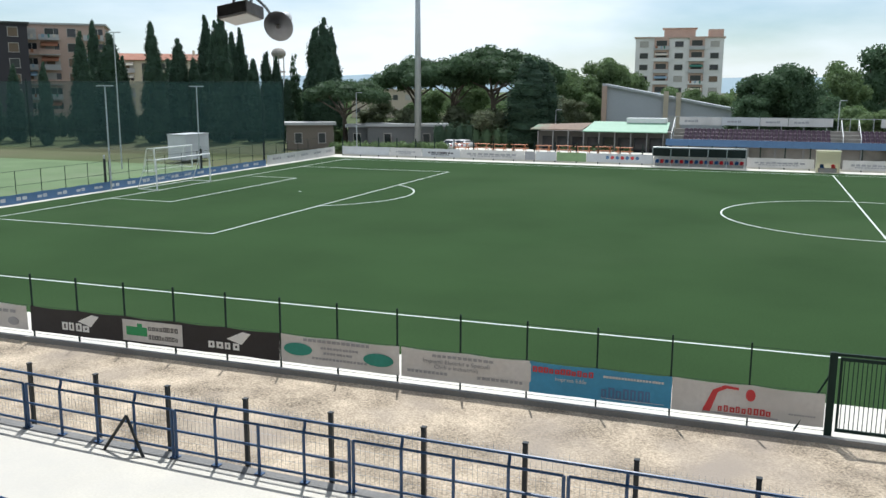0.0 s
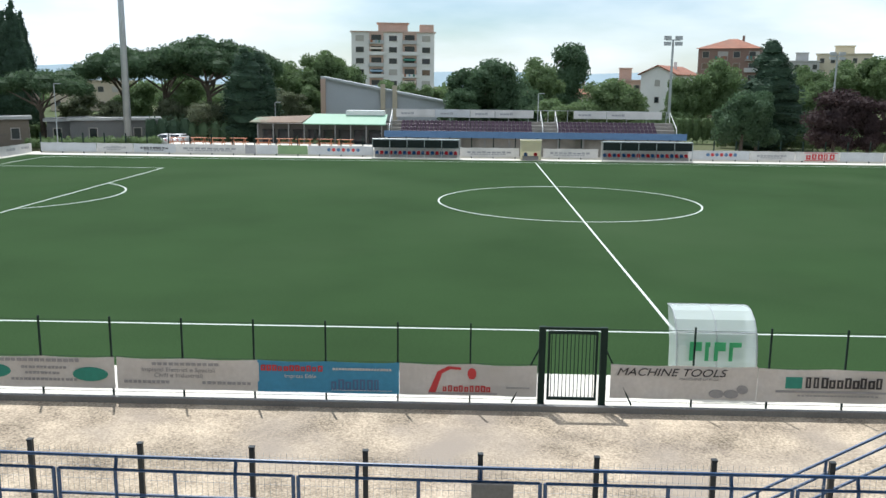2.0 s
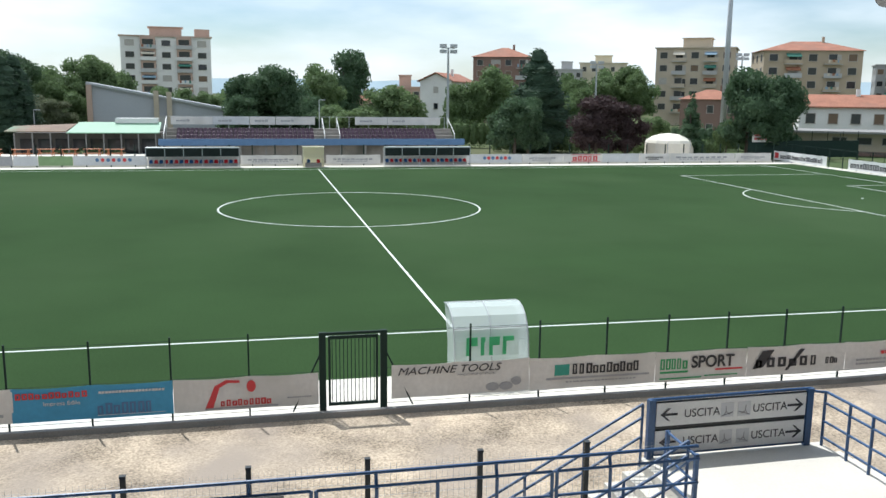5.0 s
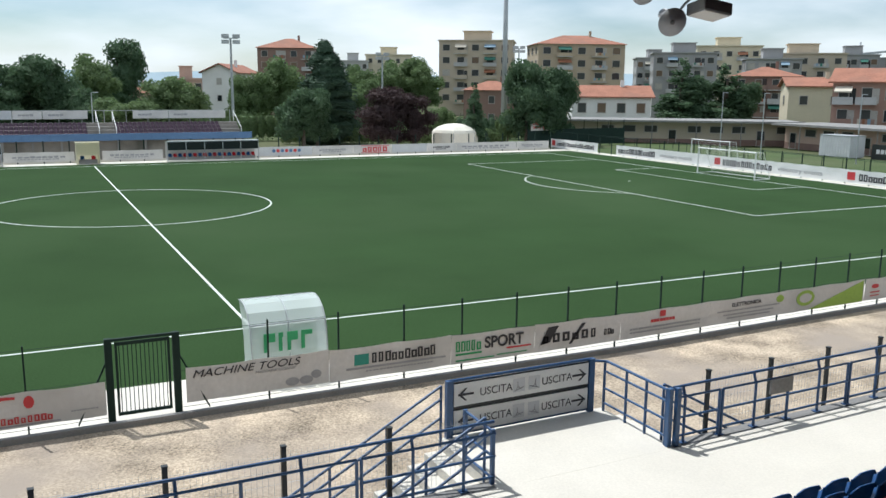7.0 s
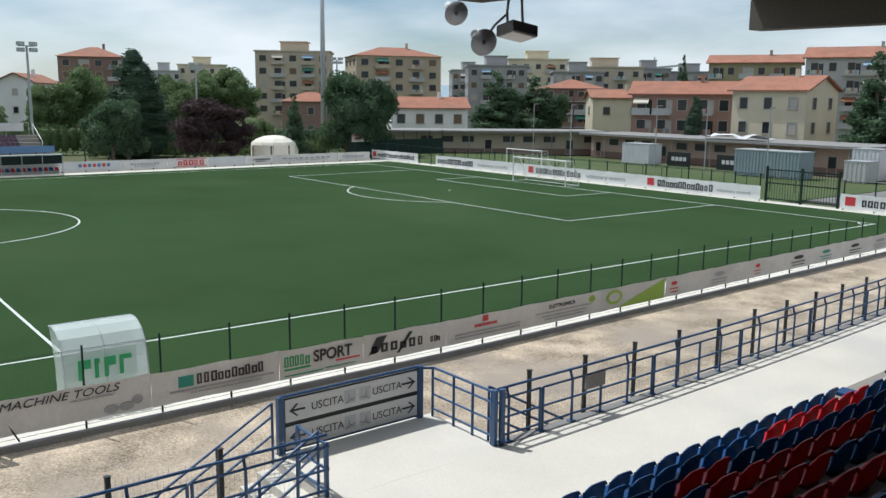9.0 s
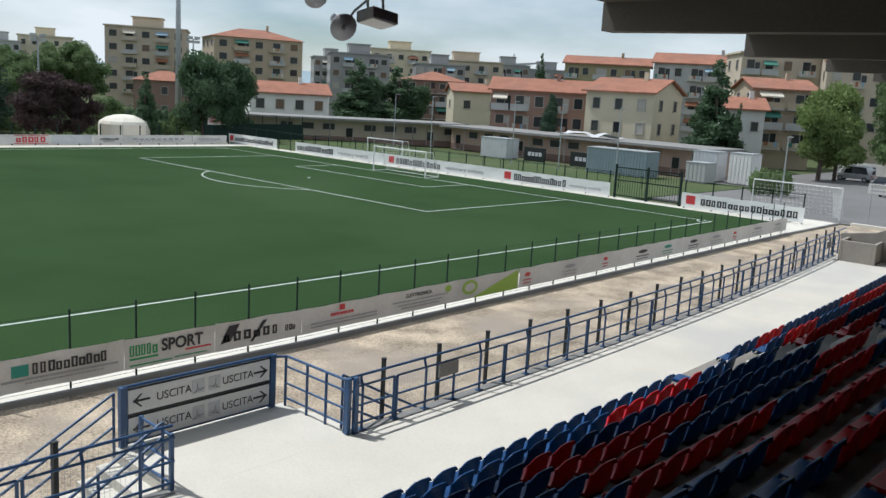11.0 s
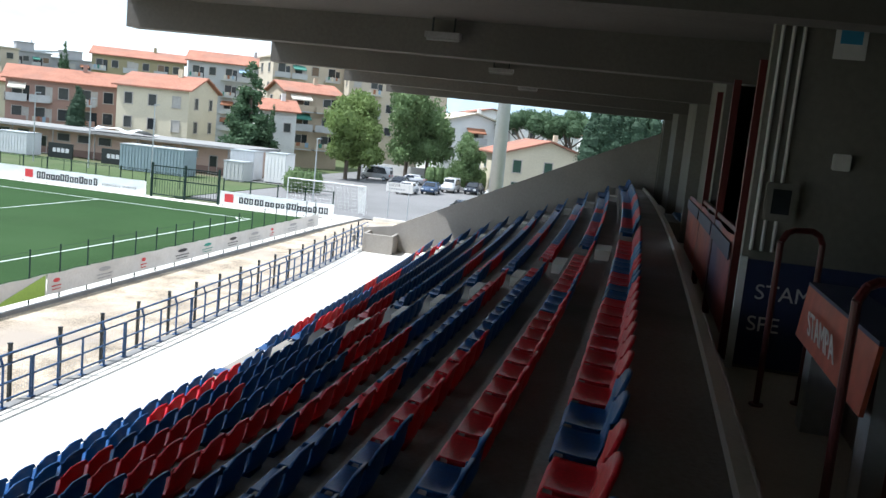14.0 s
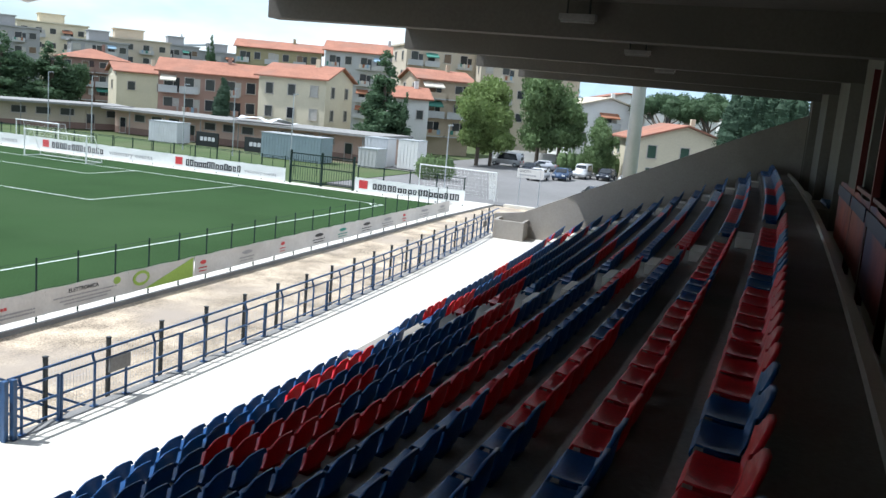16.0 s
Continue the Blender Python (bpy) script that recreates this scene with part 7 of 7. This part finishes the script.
for a in range(6):
    bm = bmesh.new()
    tube(bm, (2.6 * math.cos(a * 1.047), 2.6 * math.sin(a * 1.047), 0), (2.6 * math.cos(a * 1.047), 2.6 * math.sin(a * 1.047), 23), 0.3, 6)
    part("leg", bm, CONCROOF, wt)
bm = bmesh.new()
tube(bm, (0, 0, 15.5), (0, 0, 16.2), 3.0, 14)
part("ring", bm, CONCROOF, wt)
cr_ = thing("tower_crane", Matrix.Translation(far(51.3, 330, GZ)), "thin grey tower crane far off", "crane")
bm = bmesh.new()
box(bm, -0.5, 0.5, -0.5, 0.5, 0, 21)
part("mast", bm, STEEL, cr_)
bm = bmesh.new()
prism(bm, [(-5, 0, 19.0), (16, 0, 21.2), (16, 0, 21.8), (-5, 0, 20.0)], (0, 0.6, 0))
part("jib", bm, STEEL, cr_)
bm = bmesh.new()
prism(bm, [(-0.6, 0, 20), (0.6, 0, 20), (0, 0, 24)], (0, 0.5, 0))
part("apex", bm, STEEL, cr_)

# ---- cars ----
def car(x, y, rz, mat, L_=4.2, H_=1.45, van=False, label="parked car", w=1.72):
    t = thing("car", pose(x, y, -0.10, 0, 0, rz), label, "car", "parked cars")
    hw = w / 2
    if van:
        side_p = [(-L_ / 2, 0.35), (L_ / 2, 0.35), (L_ / 2, 0.95), (L_ / 2 - 0.75, 1.05), (L_ / 2 - 1.2, H_ - 0.05), (L_ / 2 - 1.6, H_), (-L_ / 2 + 0.15, H_), (-L_ / 2, H_ - 0.2)]
    else:
        side_p = [(-L_ / 2, 0.32), (L_ / 2, 0.32), (L_ / 2 + 0.03, 0.6), (L_ / 2 - 0.1, 0.78), (L_ / 2 - 1.1, 0.95), (L_ / 2 - 1.75, H_ - 0.06), (L_ / 2 - 2.2, H_), (-L_ / 2 + 0.9, H_ - 0.03), (-L_ / 2 + 0.25, 0.98), (-L_ / 2, 0.9)]
    bm = bmesh.new()
    prism(bm, [(px, -hw, pz) for px, pz in side_p], (0, w, 0))
    for vv in bm.verts:
        if vv.co.z > 1.0:
            vv.co.y *= 0.84
    bmesh.ops.recalc_face_normals(bm, faces=bm.faces[:])
    bmesh.ops.bevel(bm, geom=bm.edges[:], offset=0.06, segments=2, affect="EDGES")
    body = part("body", bm, mat, t, "", True)
    zt = H_ - 0.12
    for e in (-1, 1):
        bm = bmesh.new()
        a0, a1 = (-L_ / 2 + (0.5 if not van else 0.4)), L_ / 2 - (1.35 if not van else 1.15)
        prism(bm, [(a0, e * hw * 0.955, 1.0), (a1, e * hw * 0.955, 1.0), (a1 - 0.45, e * hw * 0.875, zt), (a0 + 0.4, e * hw * 0.875, zt)], (0, e * 0.012, 0))
        part("side_window", bm, DARKGLASS, body)
    bm = bmesh.new()
    fx = L_ / 2 - (1.12 if not van else 0.78)
    prism(bm, [(fx, -hw * 0.8, 0.99), (fx, hw * 0.8, 0.99), (fx - (0.55 if not van else 0.4), hw * 0.72, zt), (fx - (0.55 if not van else 0.4), -hw * 0.72, zt)], (0.03, 0, 0.03))
    part("windscreen", bm, DARKGLASS, body)
    bm = bmesh.new()
    bx0 = -L_ / 2 + (0.3 if not van else 0.0)
    prism(bm, [(bx0, -hw * 0.75, 1.02), (bx0, hw * 0.75, 1.02), (bx0 + (0.5 if not van else 0.06), hw * 0.68, zt), (bx0 + (0.5 if not van else 0.06), -hw * 0.68, zt)], (-0.03, 0, 0.03))
    part("rear_window", bm, DARKGLASS, body)
    for px in (-L_ / 2 + 0.8, L_ / 2 - 0.8):
        for e in (-1, 1):
            bm = bmesh.new()
            tube(bm, (px, e * (hw - 0.2), 0.31), (px, e * (hw + 0.01), 0.31), 0.31, 14)
            wh = part("wheel", bm, BLACK, t)
            bm = bmesh.new()
            tube(bm, (px, e * (hw + 0.012), 0.31), (px, e * (hw + 0.03), 0.31), 0.19, 10)
            part("rim", bm, STEEL, wh)
    for e in (-1, 1):
        bm = bmesh.new()
        box(bm, L_ / 2 - 0.06, L_ / 2 + 0.05, e * 0.6 - 0.16, e * 0.6 + 0.16, 0.62, 0.76)
        part("headlight", bm, WHITE, body)
        bm = bmesh.new()
        box(bm, -L_ / 2 - 0.03, -L_ / 2 + 0.04, e * 0.7 - 0.1, e * 0.7 + 0.1, 0.7, 0.92)
        part("tail_light", bm, INKRED, body)
    return t


def paint(name, c):
    return M(name, c, 0.25, 0.05, 1, 5, 0, metal=0.2)


CARW, CARD, CARS, CARB = paint("white_car_paint", (0.7, 0.7, 0.7)), paint("dark_car_paint", (0.03, 0.035, 0.045)), paint("silver_car_paint", (0.4, 0.41, 0.43)), paint("blue_car_paint", (0.05, 0.08, 0.14))
cars = [(93.0, -33.4, 176, CARW, 4.0, 1.45, False, "white parked car in the car park"), (97.5, -35.2, 182, CARB, 4.3, 1.5, False, "dark blue parked car in the car park"),
        (104.0, -36.2, 180, CARW, 4.3, 1.85, True, "white parked van in the car park"), (105.5, -39.0, 178, CARD, 4.4, 1.55, False, "black parked car in the car park"),
        (109.0, -41.4, 184, CARS, 4.2, 1.5, False, "silver parked car in the car park"), (76.5, -44.0, 28, CARD, 4.2, 1.45, False, "black parked car near the stand"),
        (96.5, -43.4, 200, CARW, 4.2, 1.45, False, "white parked car near the stand"), (116.0, -42.5, 180, CARW, 5.0, 2.2, True, "large white parked van in the car park"),
        (110, -29, 90, CARS, 4.2, 1.45, False, "silver parked car under the trees"), (111, -23.5, 90, CARW, 4.6, 2.0, True, "white parked van under the trees"),
        (100.5, -30.2, 178, CARD, 4.2, 1.5, False, "dark parked car under the trees")]
for c in cars:
    car(c[0], c[1], c[2], c[3], c[4], c[5], c[6], c[7])
for b, d in ((-19.2, 119), (-18.5, 119)):
    p = far(b, d)
    car(p.x, p.y, 80, CARW, 4.2, 1.5, False, "white parked car seen between hedges")
slab("car_park_wall", 126, 126.3, -48, -16, -0.3, 1.5, WHITEP, "low white wall behind the car park", "wall")
slab("car_park_kerb", 62.0, 62.4, -48, -39.5, -0.4, 0.15, CONC, "pale kerb beside the car park", "kerb")

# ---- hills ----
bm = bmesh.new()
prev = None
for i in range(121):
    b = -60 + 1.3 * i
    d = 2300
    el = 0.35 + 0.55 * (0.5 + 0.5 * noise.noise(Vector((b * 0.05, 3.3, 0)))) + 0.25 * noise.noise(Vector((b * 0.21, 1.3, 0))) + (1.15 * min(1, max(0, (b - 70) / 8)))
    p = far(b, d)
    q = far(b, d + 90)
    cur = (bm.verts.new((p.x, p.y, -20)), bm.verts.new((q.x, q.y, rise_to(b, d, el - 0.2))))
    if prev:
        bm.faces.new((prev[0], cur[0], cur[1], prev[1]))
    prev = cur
# distance haze is put into the pale blue colour; no air is rendered
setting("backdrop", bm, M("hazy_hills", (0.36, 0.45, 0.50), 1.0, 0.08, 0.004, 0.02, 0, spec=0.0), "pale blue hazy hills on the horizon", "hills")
